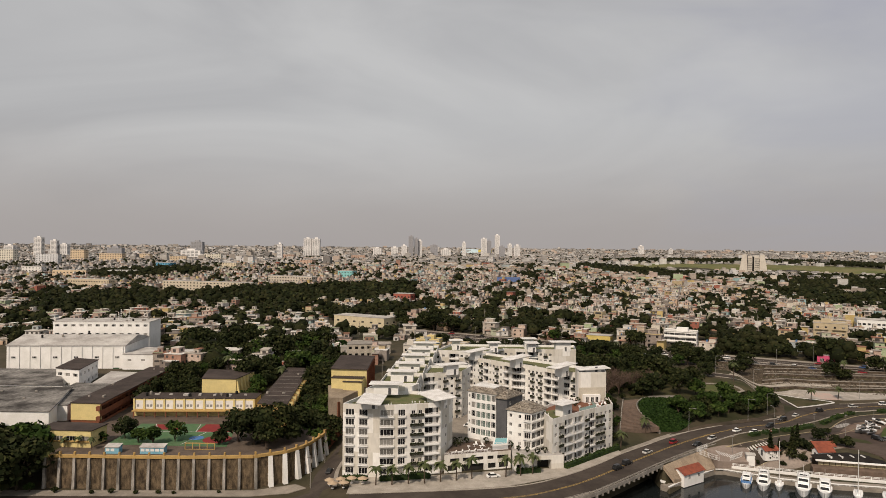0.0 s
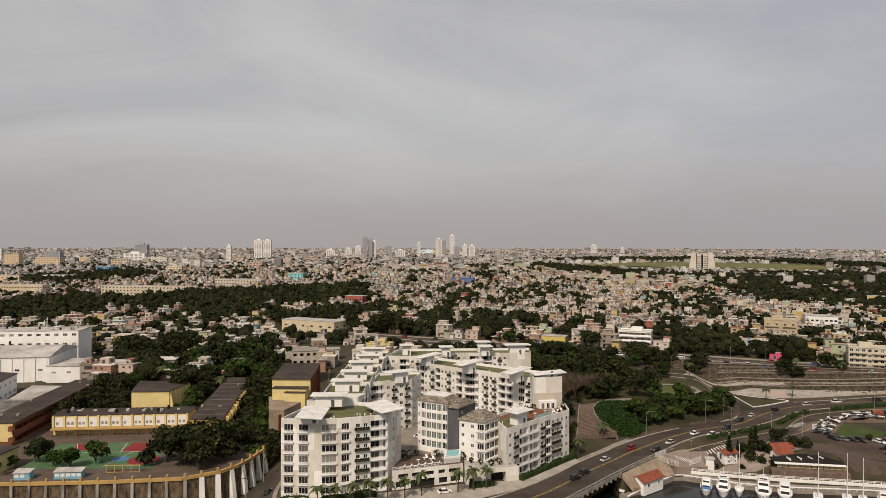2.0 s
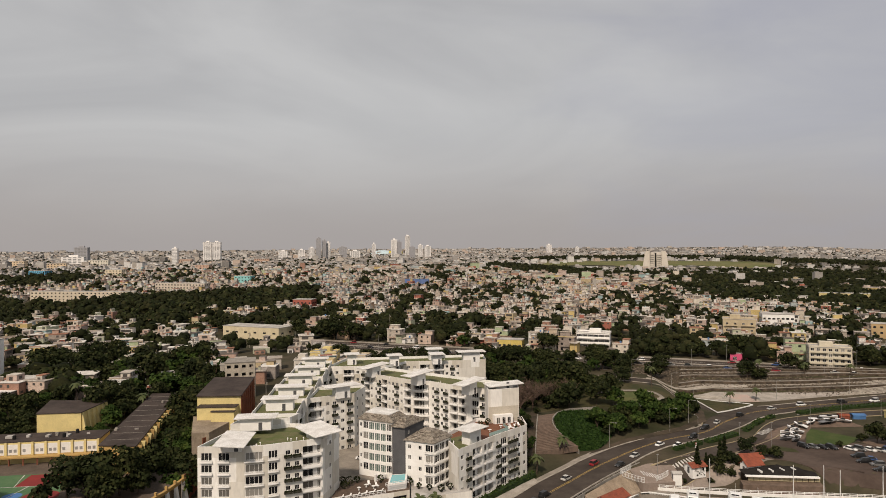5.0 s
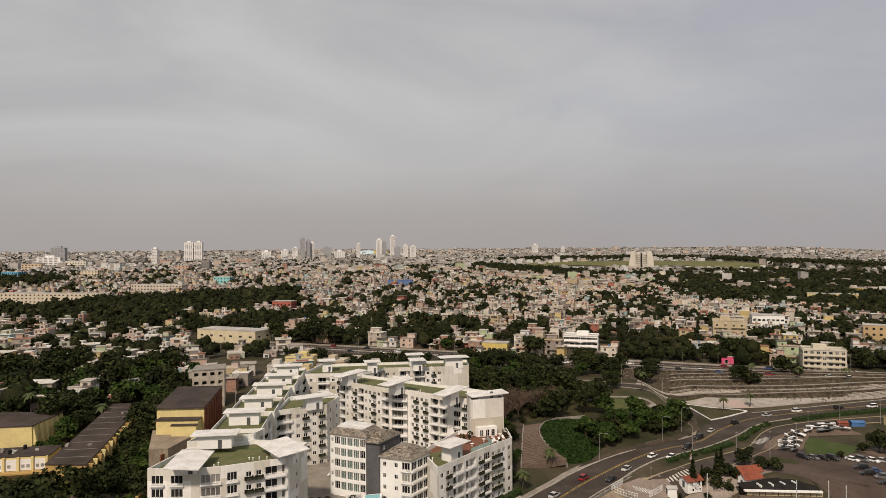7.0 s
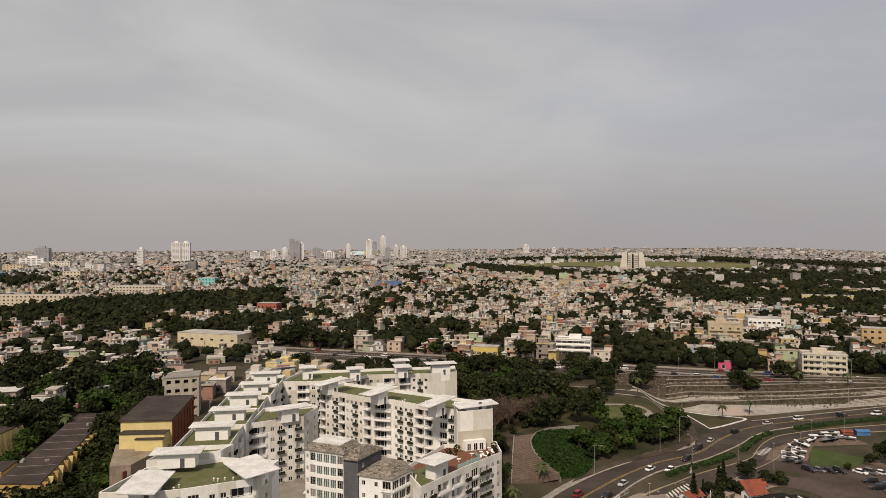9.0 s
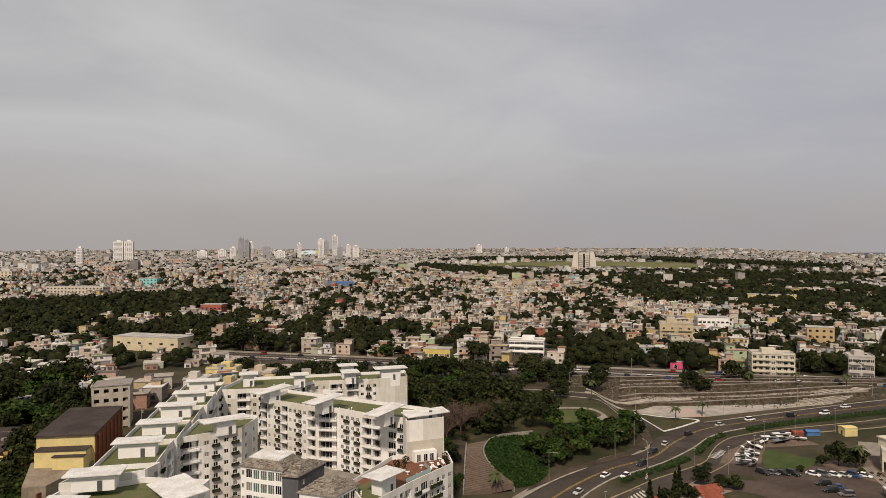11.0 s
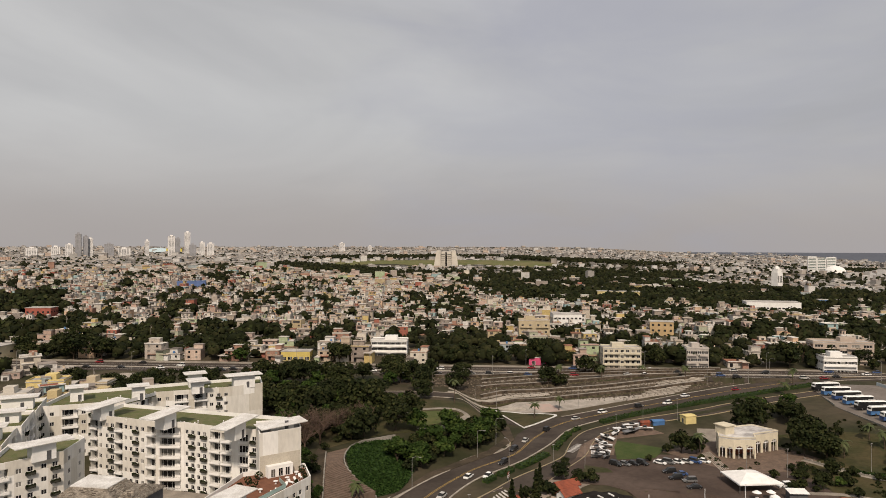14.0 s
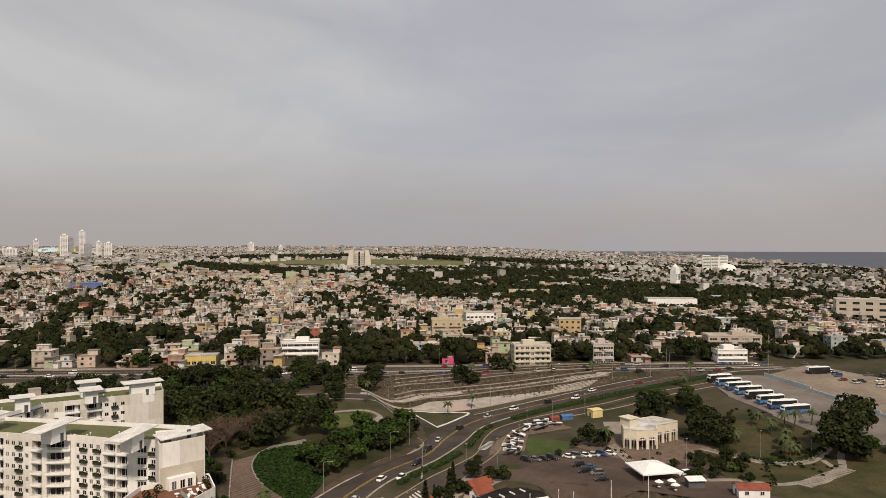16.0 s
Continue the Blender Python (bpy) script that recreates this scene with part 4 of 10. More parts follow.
# podium with car decks and a pool
pod = empty("parking_podium", Matrix.Translation((3, 216, 10)), "white two-level parking podium with open bays", "parking garage")
pinv = pod.matrix_basis.inverted()
PODP = [(2.2, 216.4), (24.6, 222.6), (25.6, 233.0), (5.4, 232.0)]
ps = Shape()
# shallow bays; near-black backs stand in for the shade of deep car decks
ops = [(2.0, 5.2, 13.9, 15.1, 0.5), (6.4, 13.6, 13.9, 15.1, 0.5), (15.0, 17.2, 13.9, 15.1, 0.5), (18.4, 22.4, 13.9, 15.1, 0.5), (1.2, 4.6, 11.0, 12.9, 0.5), (6.0, 13.8, 10.2, 12.9, 0.8), (15.2, 18.0, 10.9, 12.7, 0.5), (19.0, 22.4, 10.9, 12.7, 0.5)]
for i in range(4):
    facade(ps, PODP[i], PODP[(i + 1) % 4], 9.6, 16.4, ops if i == 0 else [])
ps.face([(*p, 16.38) for p in PODP], 2)
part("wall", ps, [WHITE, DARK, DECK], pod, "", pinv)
pl = Shape()
pl.prism([(18.4, 222.4), (23.8, 223.8), (24.6, 230.6), (19.6, 230.2)], 16.4, 18.3, 0)
pl.prism([(19.0, 223.1), (23.3, 224.2), (24.0, 230.0), (20.1, 229.7)], 18.2, 18.36, 1)
part("swimming_pool", pl, [WHITE2, POOL], pod, "small turquoise rooftop pool", pinv)
yard = Shape()
ribbon("pavement", [(-27, 211), (1, 214.5), (24, 220), (38, 222), (52, 234), (66, 246)], [(-27, 197.4), (0, 200.8), (22, 205), (40, 214.2), (52, 224.2), (66.5, 239)], mat("forecourt_paving", (0.42, 0.38, 0.33), (0.30, 0.27, 0.23), 0.25, spots=0.3, space="World"), "pale paved forecourt between apartments and road", lift=0.2, step=4.0, z=lambda x, y: ROAD_Z, category="pavement")
yard.prism([(5.4, 232.2), (25.4, 233.2), (16.0, 249.0), (31.0, 241.0), (35.0, 239.0), (50, 257), (54.0, 266.0), (46.5, 274), (30.5, 288), (13.0, 305.5), (0.5, 300), (-3.4, 282), (13.4, 279.6), (9.6, 268.3), (-6, 262), (-8, 238)], 12.0, 15.6)
thing("courtyard_deck", yard, PAVE, "paved inner courtyard with parked cars", "paving", kind="structure")
lobby = empty("lobby", Matrix.Translation((25, 217, 10)), "white low entrance garage below the towers", "garage")
linv = lobby.matrix_basis.inverted()
LP = [(24.8, 218.6), (42.4, 222.4), (39.5, 228.0), (32.0, 226.4), (25.4, 229.0)]
ls = Shape()
for i in range(5):
    facade(ls, LP[i], LP[(i + 1) % 5], 9.4, 15.2, [(8.6, 13.6, 10.4, 13.8, 3.0), (1.5, 3.0, 10.6, 12.6, 0.4)] if i == 0 else [])
ls.face([(*p, 15.18) for p in LP], 2)
part("wall", ls, [WHITE, DARK, ROOFL], lobby, "", linv)


# ---- trees ----
def quads_mesh(name, centres, sizes, mats, seed=1, flat=0.0, out=None):
    """Many small leaf quads as one mesh, of random tilt or turned roughly outwards along out."""
    g = np.random.RandomState(seed)
    n = len(centres)
    a = g.normal(size=(n, 3))
    if out is not None:
        a = a * 0.42 + out
    a[:, 2] += flat
    a /= np.linalg.norm(a, axis=1, keepdims=True)
    b = g.normal(size=(n, 3))
    b -= a * (a * b).sum(1, keepdims=True)
    b /= np.linalg.norm(b, axis=1, keepdims=True)
    c = np.cross(a, b)
    s = np.asarray(sizes)[:, None] * 0.5
    k = g.uniform(0.6, 1.0, size=(n, 1))
    v = np.stack([centres - b * s - c * s * k, centres + b * s * 0.8 - c * s * k, centres + b * s + c * s * k, centres - b * s * 0.8 + c * s * k], 1).reshape(-1, 3)
    me = bpy.data.meshes.new(name)
    me.from_pydata(v.tolist(), [], np.arange(4 * n).reshape(-1, 4).tolist())
    for m in mats:
        me.materials.append(m)
    return me


def tree_kind(seed, h, r, leaf, bare=False, low=False, label="broad dark-green tree with a dense uneven crown", name="tree"):
    """One tree: tapered trunk with limbs, and a crown of leaf clumps at the limb ends."""
    q = random.Random(seed)
    root = empty(name, None, label, name)
    tr = Shape()
    fork = h * (0.14 if low else 0.24)
    tr.tube((0, 0, -0.8), (q.uniform(-0.2, 0.2), q.uniform(-0.2, 0.2), fork), 0.045 * h * 0.6, 0.03 * h * 0.6, 7)
    clumps = []
    nl = 9 if not bare else 14
    for i in range(nl):
        a = 2 * math.pi * i / nl + q.uniform(-0.4, 0.4)
        rr, zz = r * q.uniform(0.35, 0.85), h * q.uniform(0.42, 0.84)
        e = Vector((rr * math.cos(a), rr * math.sin(a), zz))
        mid = Vector((e.x * 0.45, e.y * 0.45, fork + (zz - fork) * 0.6))
        tr.tube((0, 0, fork - 0.3), mid, 0.016 * h, 0.010 * h, 5)
        tr.tube(mid, e, 0.010 * h, 0.004 * h, 4)
        clumps.append((e, r * q.uniform(0.36, 0.54)))
        if bare:
            for _ in range(7):
                s = mid.lerp(e, q.uniform(0.1, 1.0))
                t = s + Vector((q.gauss(0, 1), q.gauss(0, 1), abs(q.gauss(0.6, 0.8)))).normalized() * r * q.uniform(0.25, 0.55)
                tr.tube(s, t, 0.006 * h, 0.003 * h, 3)
                for _ in range(3):
                    w = s.lerp(t, q.uniform(0.3, 1))
                    tr.tube(w, w + Vector((q.gauss(0, 1), q.gauss(0, 1), q.gauss(0.5, 0.8))).normalized() * r * 0.24, 0.0042 * h, 0.002 * h, 3)
    clumps.append((Vector((0, 0, h * 0.84)), r * 0.48))
    for _ in range(9 if not bare else 0):
        a, rr = q.uniform(0, 6.28), r * q.uniform(0.2, 0.95)
        clumps.append((Vector((rr * math.cos(a), rr * math.sin(a), h * q.uniform(0.34 if not low else 0.2, 0.8))), r * q.uniform(0.2, 0.36)))
    part("trunk", tr, TWIG if bare else BARK, root)
    if not bare:
        g = np.random.RandomState(seed)
        cs, ss, ns = [], [], []
        for c, cr in clumps:
            n = int(24 + 7 * cr * cr)
            d = g.normal(size=(n, 3))
            d[:, 2] = np.where(g.uniform(size=n) < 0.6, np.abs(d[:, 2]), d[:, 2])
            d /= np.linalg.norm(d, axis=1, keepdims=True)
            ns.append(d * 0.8)
            d = d * (cr * g.uniform(0.72, 1.1, size=(n, 1)))
            d[:, 2] *= 0.75
            cs.append(d + np.array(c))
            ss.append(g.uniform(0.55, 1.25, size=n))
        part("crown", quads_mesh("crown", np.concatenate(cs), np.concatenate(ss), [leaf], seed, 0.15, np.concatenate(ns)), None, root)
    return root


FARPARK = Matrix.Translation((0, -5000, 0))
KINDS = [tree_kind(11, 11, 6.0, LEAF), tree_kind(12, 9, 5.2, LEAF), tree_kind(13, 13, 6.6, LEAF), tree_kind(14, 8, 4.2, LEAFB, label="fresh green tree with a loose crown"),
         tree_kind(15, 10, 5.0, LEAFB, low=True, label="bushy green tree with leaves down to the ground"), tree_kind(16, 7, 3.6, LEAF, low=True, label="round dark-green bush with leaves to the ground", name="bush")]
BARE = tree_kind(17, 11, 6.5, LEAF, bare=True, label="bare pinkish-brown tree with fine twigs")
USED = set()


def plant(kind, x, y, s=1.0, z=None):
    """A tree of that kind at x, y; the first of each kind is the built one itself."""
    q = Matrix.Translation((x, y, ground_z(x, y) if z is None else z)) @ Matrix.Rotation(rnd.uniform(0, 6.28), 4, "Z") @ Matrix.Diagonal((s, s, s * rnd.uniform(0.9, 1.1), 1))
    if kind not in USED:
        USED.add(kind)
        kind.matrix_basis = q
        return kind
    ob = copy_thing(kind, q)
    ob.matrix_basis = q
    return ob


def palm_kind(seed, h):
    q = random.Random(seed)
    root = empty("palm_tree", None, "tall slender palm with a feathery crown", "palm tree")
    tr, cr = Shape(), Shape()
    bend = Vector((q.uniform(-0.6, 0.6), q.uniform(-0.6, 0.6), 0))
    pts = [Vector((0, 0, -0.5)), bend * 0.3 + Vector((0, 0, h * 0.35)), bend * 0.7 + Vector((0, 0, h * 0.7)), bend + Vector((0, 0, h))]
    for i in range(3):
        tr.tube(pts[i], pts[i + 1], 0.24 - 0.04 * i, 0.20 - 0.04 * i, 7)
    part("trunk", tr, BARK, root)
    for i in range(15):
        a, up, L = 2 * math.pi * i / 15 + q.uniform(-0.2, 0.2), q.uniform(-0.2, 0.9), q.uniform(2.3, 3.0)
        d = Vector((math.cos(a), math.sin(a), 0))
        side = Vector((-d.y, d.x, 0))
        prev = None
        for k in range(6):
            t = k / 5
            p = pts[3] + d * L * t + Vector((0, 0, up * L * t - 1.1 * L * t * t * 0.8))
            w = 0.55 * math.sin(math.pi * min(t * 0.9 + 0.1, 1)) + 0.05
            ring = (p + side * w + Vector((0, 0, -0.25 * w)), p, p - side * w + Vector((0, 0, -0.25 * w)))
            if prev:
                cr.face([prev[0], prev[1], ring[1], ring[0]])
                cr.face([prev[1], prev[2], ring[2], ring[1]])
            prev = ring
    part("crown", cr, PALML, root)
    return root


PALMS = [palm_kind(21, 6.0), palm_kind(22, 8.0), palm_kind(23, 9.5)]


def conifer_kind(seed, h):
    q = random.Random(seed)
    root = empty("conifer", None, "tall narrow dark conifer beside the marina", "conifer")
    tr = Shape()
    tr.tube((0, 0, -0.5), (0, 0, h), 0.2, 0.04, 6)
    part("trunk", tr, BARK, root)
    g = np.random.RandomState(seed)
    t = g.uniform(0.08, 1.0, 900)
    a, rr = g.uniform(0, 6.28, 900), (1 - t) * h * 0.26 * g.uniform(0.3, 1.05, 900) * (0.75 + 0.25 * np.sin(t * 50)) + 0.1
    part("crown", quads_mesh("crown", np.stack([rr * np.cos(a), rr * np.sin(a), t * h - rr * 0.25], 1), g.uniform(0.3, 0.7, 900), [LEAF], seed, 0.3), None, root)
    return root


CONIFER = conifer_kind(31, 11.0)


def scatter(n, x0, x1, y0, y1, kinds, s0=0.8, s1=1.2, near=4.5, ok=None, seed=0):
    q = random.Random(seed + 100)
    placed, tries = [], 0
    while len(placed) < n and tries < n * 30:
        tries += 1
        x, y = q.uniform(x0, x1), q.uniform(y0, y1)
        if (ok and not ok(x, y)) or any(math.hypot(x - a, y - b) < near for a, b in placed):
            continue
        placed.append((x, y))
        plant(q.choice(kinds), x, y, q.uniform(s0, s1))


def clear_of_roads(x, y):
    u = AV_N[0] * x + AV_N[1] * y
    if 425 < u < 454:
        return False
    for line, w in ((MID, 13), (BR, 7), (WS, 6)):
        if any(math.hypot(x - a, y - b) < w for a, b in line):
            return False
    return not (x < 72 and 205 < y < 348 and x > -31)


DK, BR_G = KINDS[:3], KINDS[3:5]
# slope and park east of the apartments
scatter(56, 98, 166, 276, 326, [KINDS[5], KINDS[3], KINDS[4], KINDS[5]], 0.5, 0.85, 2.8, lambda x, y: 6 < y - lerp_at(KERB_N, x) < 19 and x > 99 + 0.45 * max(0, 292 - y) and clear_of_roads(x, y), 1)
scatter(30, 70, 150, 306, 390, DK + [KINDS[3]], 0.65, 1.05, 6.5, lambda x, y: clear_of_roads(x, y) and y > lerp_at(KERB_N, x) + 36 and not (108 < x < 152 and 308 < y < 346), 2)
scatter(12, 74, 120, 345, 430, DK + [KINDS[3]], 0.7, 1.05, 6.5, lambda x, y: clear_of_roads(x, y), 12)
scatter(26, 66, 76, 250, 292, [KINDS[5], KINDS[3]], 0.25, 0.5, 1.8, lambda x, y: x < 68.5 + (y - 250) * 0.24, 21)
scatter(22, 86, 126, 298, 352, DK + [KINDS[3]], 0.7, 1.05, 5.5, lambda x, y: y > 296 + max(0, x - 96) * 0.35 and clear_of_roads(x, y), 22)
for x, y, s in ((75, 294, 1.35), (82, 301, 1.2), (70, 301, 1.1), (101, 312, 0.9), (90, 307, 1.0)):
    plant(BARE, x, y, s)
plant(BARE, 121, 327, 0.6)
# trees of the school hill and the side street
scatter(40, -58, -40, 240, 338, [KINDS[0], KINDS[1], KINDS[2], KINDS[4]], 0.6, 0.95, 4.4, lambda x, y: -57 - (y - 254) * 0.08 < x < -41 + max(0, y - 275) * 0.06 and not (-50 < x and 256 < y < 315), 3)
scatter(7, -87, -78, 288, 330, [KINDS[1], KINDS[4], KINDS[3]], 0.6, 0.85, 5.0, None, 41)
scatter(9, -130, -113, 296, 334, [KINDS[0], KINDS[4], KINDS[1]], 0.6, 0.9, 5.0, None, 42)
for x, y, s, k in ((-71, 236, 0.95, 0), (-64, 232, 1.05, 2), (-57, 236, 1.0, 2), (-66, 242, 0.95, 1), (-54, 246, 0.95, 0), (-59, 228, 0.85, 0), (-52, 236, 0.8, 1), (-76, 232, 0.7, 5), (-126, 285, 0.8, 0), (-120, 292, 0.9, 2), (-113, 288, 0.8, 0), (-116, 300, 0.9, 1), (-99, 231, 0.62, 4), (-93, 235, 0.7, 4), (-112, 238, 0.7, 0), (-118, 233, 0.5, 3), (-105, 233, 0.55, 4)):
    plant(KINDS[k], x, y, s, z=SCHOOL_Z)
scatter(14, -172, -133, 208, 240, DK + [KINDS[4]], 1.2, 1.6, 6.0, None, 4)
scatter(12, 72, 94, 292, 314, [KINDS[5]], 0.35, 0.6, 3.0, None, 23)
scatter(14, 204, 236, 202, 232, [KINDS[5]], 0.25, 0.5, 3.0, lambda x, y: abs(y - 211 + (x - 206) * 0.2) > 2.5 and not (x < 211 and y < 206), 24)
scatter(30, -150, -54, 338, 410, DK + [KINDS[0], KINDS[3], KINDS[4]], 0.95, 1.4, 7.0, lambda x, y: x > -132 or y > 376, 5)
scatter(8, -130, -105, 285, 340, DK, 0.6, 0.9, 6.5, None, 6)
scatter(9, -150, -112, 385, 450, DK, 1.0, 1.3, 9.0, None, 71)
scatter(5, -66, -50, 340, 372, DK, 0.9, 1.2, 7.0, None, 72)
for x, y, e in ((-47.5, 257, 0.75), (-49.5, 264, 0.9), (-48.5, 271, 0.95), (-52, 277, 0.95), (-50, 285, 0.85), (-45.5, 262, 0.7)):
    plant(KINDS[4], x, y, e)
scatter(8, -100, -72, 318, 345, DK, 0.7, 1.0, 6.5, None, 7)
# trees along the avenue
scatter(48, -60, 400, 270, 560, DK + [KINDS[5], KINDS[3]], 0.6, 1.2, 7.0, lambda x, y: 452 < AV_N[0] * x + AV_N[1] * y < 474 and not (92 < x < 128 or 146 < x < 182 or 252 < x < 284), 8)
for x, y, s in ((212, 356, 0.85), (217, 353, 0.7), (240, 363, 0.85), (246, 359, 0.65), (130, 398, 0.8), (118, 404, 0.7)):
    plant(KINDS[1 if s < 0.8 else 0], x, y, s)
scatter(9, -8, 62, 384, 424, DK, 0.65, 0.95, 8.0, lambda x, y: AV_N[0] * x + AV_N[1] * y < 420 and not (-16 < x < 20 and 396 < y < 412), 61)
scatter(10, -10, 80, 380, 440, DK + [KINDS[5]], 0.5, 0.8, 8.0, lambda x, y: AV_N[0] * x + AV_N[1] * y < 422, 10)
scatter(11, 72, 178, 330, 415, DK, 0.7, 1.0, 8.0, lambda x, y: 398 < AV_N[0] * x + AV_N[1] * y < 424 and clear_of_roads(x, y), 51)
scatter(8, 60, 120, 372, 412, DK + [KINDS[3]], 0.65, 0.9, 8.0, lambda x, y: AV_N[0] * x + AV_N[1] * y < 402 and clear_of_roads(x, y), 52)
# marina, car park and park trees
for x, y, s, k in ((132, 252, 0.5, 5), (138, 250, 0.6, 5), (148, 256, 0.5, 0), (152, 252, 0.45, 1), (203, 260, 0.7, 0), (207, 257, 0.65, 1), (199, 263, 0.45, 5), (246, 268, 1.0, 0), (254, 271, 0.95, 2), (264, 279, 0.9, 4), (272, 272, 0.85, 1), (280, 275, 0.7, 4), (268, 264, 0.75, 0),
                   (240, 239, 0.9, 0), (246, 243, 1.05, 2), (250, 237, 0.85, 1), (242, 232, 0.8, 0), (262, 202, 1.1, 0), (269, 203, 1.1, 2), (265, 196, 1.0, 1), (284, 205, 1.1, 2), (271, 195, 0.7, 4), (276, 188, 0.6, 0), (262, 258, 0.5, 3), (270, 246, 0.45, 5), (158, 268, 0.35, 5), (186, 258, 0.35, 5), (224, 228, 0.5, 5), (230, 222, 0.55, 1), (216, 224, 0.45, 5), (214, 214, 0.5, 0), (222, 214, 0.4, 3), (238, 212, 0.35, 5)):
    plant(KINDS[k], x, y, s)


def put_palm(k, x, y, s=1.0, z=None):
    return plant(PALMS[k], x, y, s, z)


for x, y, k in ((-9, 206, 0), (-4, 206.5, 0), (1, 208, 0), (6, 209.5, 0), (11, 211, 0), (-14, 205, 0), (-19, 204.5, 0), (27, 214.5, 0), (31, 216, 0), (22, 213, 0), (68, 246, 0), (82, 261, 0),
                (182, 323, 0), (149, 334, 2), (199, 329, 0), (243, 360, 2), (216, 353, 2), (152, 372, 1), (240, 350, 0), (262, 345, 0), (280, 333, 0), (271, 225, 2), (276, 224, 1), (268, 228, 0), (256, 216, 0), (262, 219, 0), (247, 208, 0), (252, 212, 0), (285, 222, 0), (206, 254, 1), (300, 292, 0), (316, 300, 1), (250, 231, 0), (272, 236, 0)):
    put_palm(k, x, y, 1.0)
for x, y, k in ((125, 248.5, 1.0), (133, 248, 1.05), (137, 252, 0.8), (129, 250, 0.6)):
    plant(CONIFER, x, y, k)
for x, y, s, k in ((136, 246, 0.4, 5), (140, 248.5, 0.45, 5), (150, 251, 0.4, 5), (128, 245, 0.3, 5), (119, 246, 0.25, 5), (155, 250, 0.45, 1), (-110, 211.5, 0.2, 5), (-104, 212, 0.24, 5), (-96, 211.6, 0.2, 5), (-89, 212, 0.22, 5), (-84, 211.8, 0.18, 5), (-122, 212, 0.28, 5), (-130, 212, 0.34, 4), (-70, 213, 0.16, 5)):
    plant(KINDS[k], x, y, s)
for x, y in ((-127, 226), (-122, 225.5), (-133, 227), (-117, 225)):
    put_palm(0, x, y, 0.6, SCHOOL_Z)
put_palm(2, -104, 330, 1.1)
put_palm(1, -76, 322, 1.0)
for k in list(KINDS) + list(PALMS) + [BARE, CONIFER]:
    if k not in USED:
        for o in (*k.children_recursive, k):
            bpy.data.objects.remove(o)


# ---- the city on the hill ----
# woods among the houses: middle, half axes, turn
WOODS = [(-250, 738, 220, 58, -6), (-140, 770, 110, 46, 6), (-330, 760, 120, 50, 0), (-340, 650, 70, 56, 0), (-60, 610, 45, 28, 0), (-150, 640, 40, 26, 0), (425, 1240, 60, 120, -15), (350, 1330, 110, 90, -10), (560, 880, 120, 46, -34), (700, 960, 130, 50, -36), (840, 1080, 160, 60, -38), (1180, 1500, 200, 90, -38), (940, 1150, 130, 90, -30), (780, 860, 140, 60, -35), (890, 720, 130, 60, -40), (960, 590, 110, 50, -40), (395, 690, 30, 36, -30),
         (560, 545, 90, 24, -35), (690, 690, 150, 34, -35), (-470, 1050, 110, 60, 12), (1130, 1620, 170, 110, -31), (560, 1830, 170, 60, -17), (800, 1290, 120, 40, -5), (930, 1290, 60, 120, -34), (1150, 1230, 180, 40, -30), (900, 600, 160, 40, -35), (1750, 1150, 260, 80, -50)]
WOODS += [(700, 1075, 200, 62, 20), (545, 1170, 90, 34, -15), (400, 1480, 90, 110, 20), (900, 1950, 350, 150, -20), (490, 690, 100, 92, -32), (455, 830, 60, 36, 0), (212, 450, 12, 28, -25), (420, 622, 60, 40, -32), (238, 398, 14, 10, -25), (40, 578, 16, 22, 0), (96, 540, 22, 13, -30), (300, 405, 14, 14, -25), (600, 640, 210, 56, -30), (2150, 1400, 220, 90, -40)]
LAWN = (740, 1570, 290, 150, -12)


def inside(e, x, y, grow=1.0):
    a = radians(e[4])
    dx, dy = x - e[0], y - e[1]
    u, v = dx * math.cos(a) + dy * math.sin(a), -dx * math.sin(a) + dy * math.cos(a)
    return (u / e[2]) ** 2 + (v / e[3]) ** 2 < grow


def is_wood(x, y):
    k = 1 + 0.5 * noise.noise(Vector((x * 0.012, y * 0.012, 3.3)))
    return any(inside(e, x, y, k) for e in WOODS)


def is_lawn(x, y):
    return inside(LAWN, x, y) and not is_wood(x, y)


# landmarks that houses keep away from: x, y, radius
KEEP = [(720, 1520, 75), (-62, 540, 42), (-39, 691, 20), (165, 453, 20), (115, 467, 12), (262, 357, 20), (358, 429, 13), (328, 495, 20), (380, 300, 22), (640, 360, 50), (824, 716, 20), (1540, 1140, 80), (600, 520, 60), (755, 570, 30), (-300, 845, 65), (-485, 1170, 26), (-134, 930, 16), (84, 829, 18), (-35, 350, 18)]


def kept(x, y):
    return any(math.hypot(x - a, y - b) < r for a, b, r in KEEP)


AV_D = (0.872, -0.49)


def lot(a, u):
    return AV_N[0] * u + AV_D[0] * a, AV_N[1] * u + AV_D[1] * a


HW = {}


def house_window(root, m, w, h):
    key = (w, h)
    if key not in HW:
        sh = Shape()
        sh.box(-w / 2, w / 2, -0.05, 0.05, 0, h)
        HW[key] = sh.mesh("window", [PANE])
    part("window", HW[key], None, root, m=m)


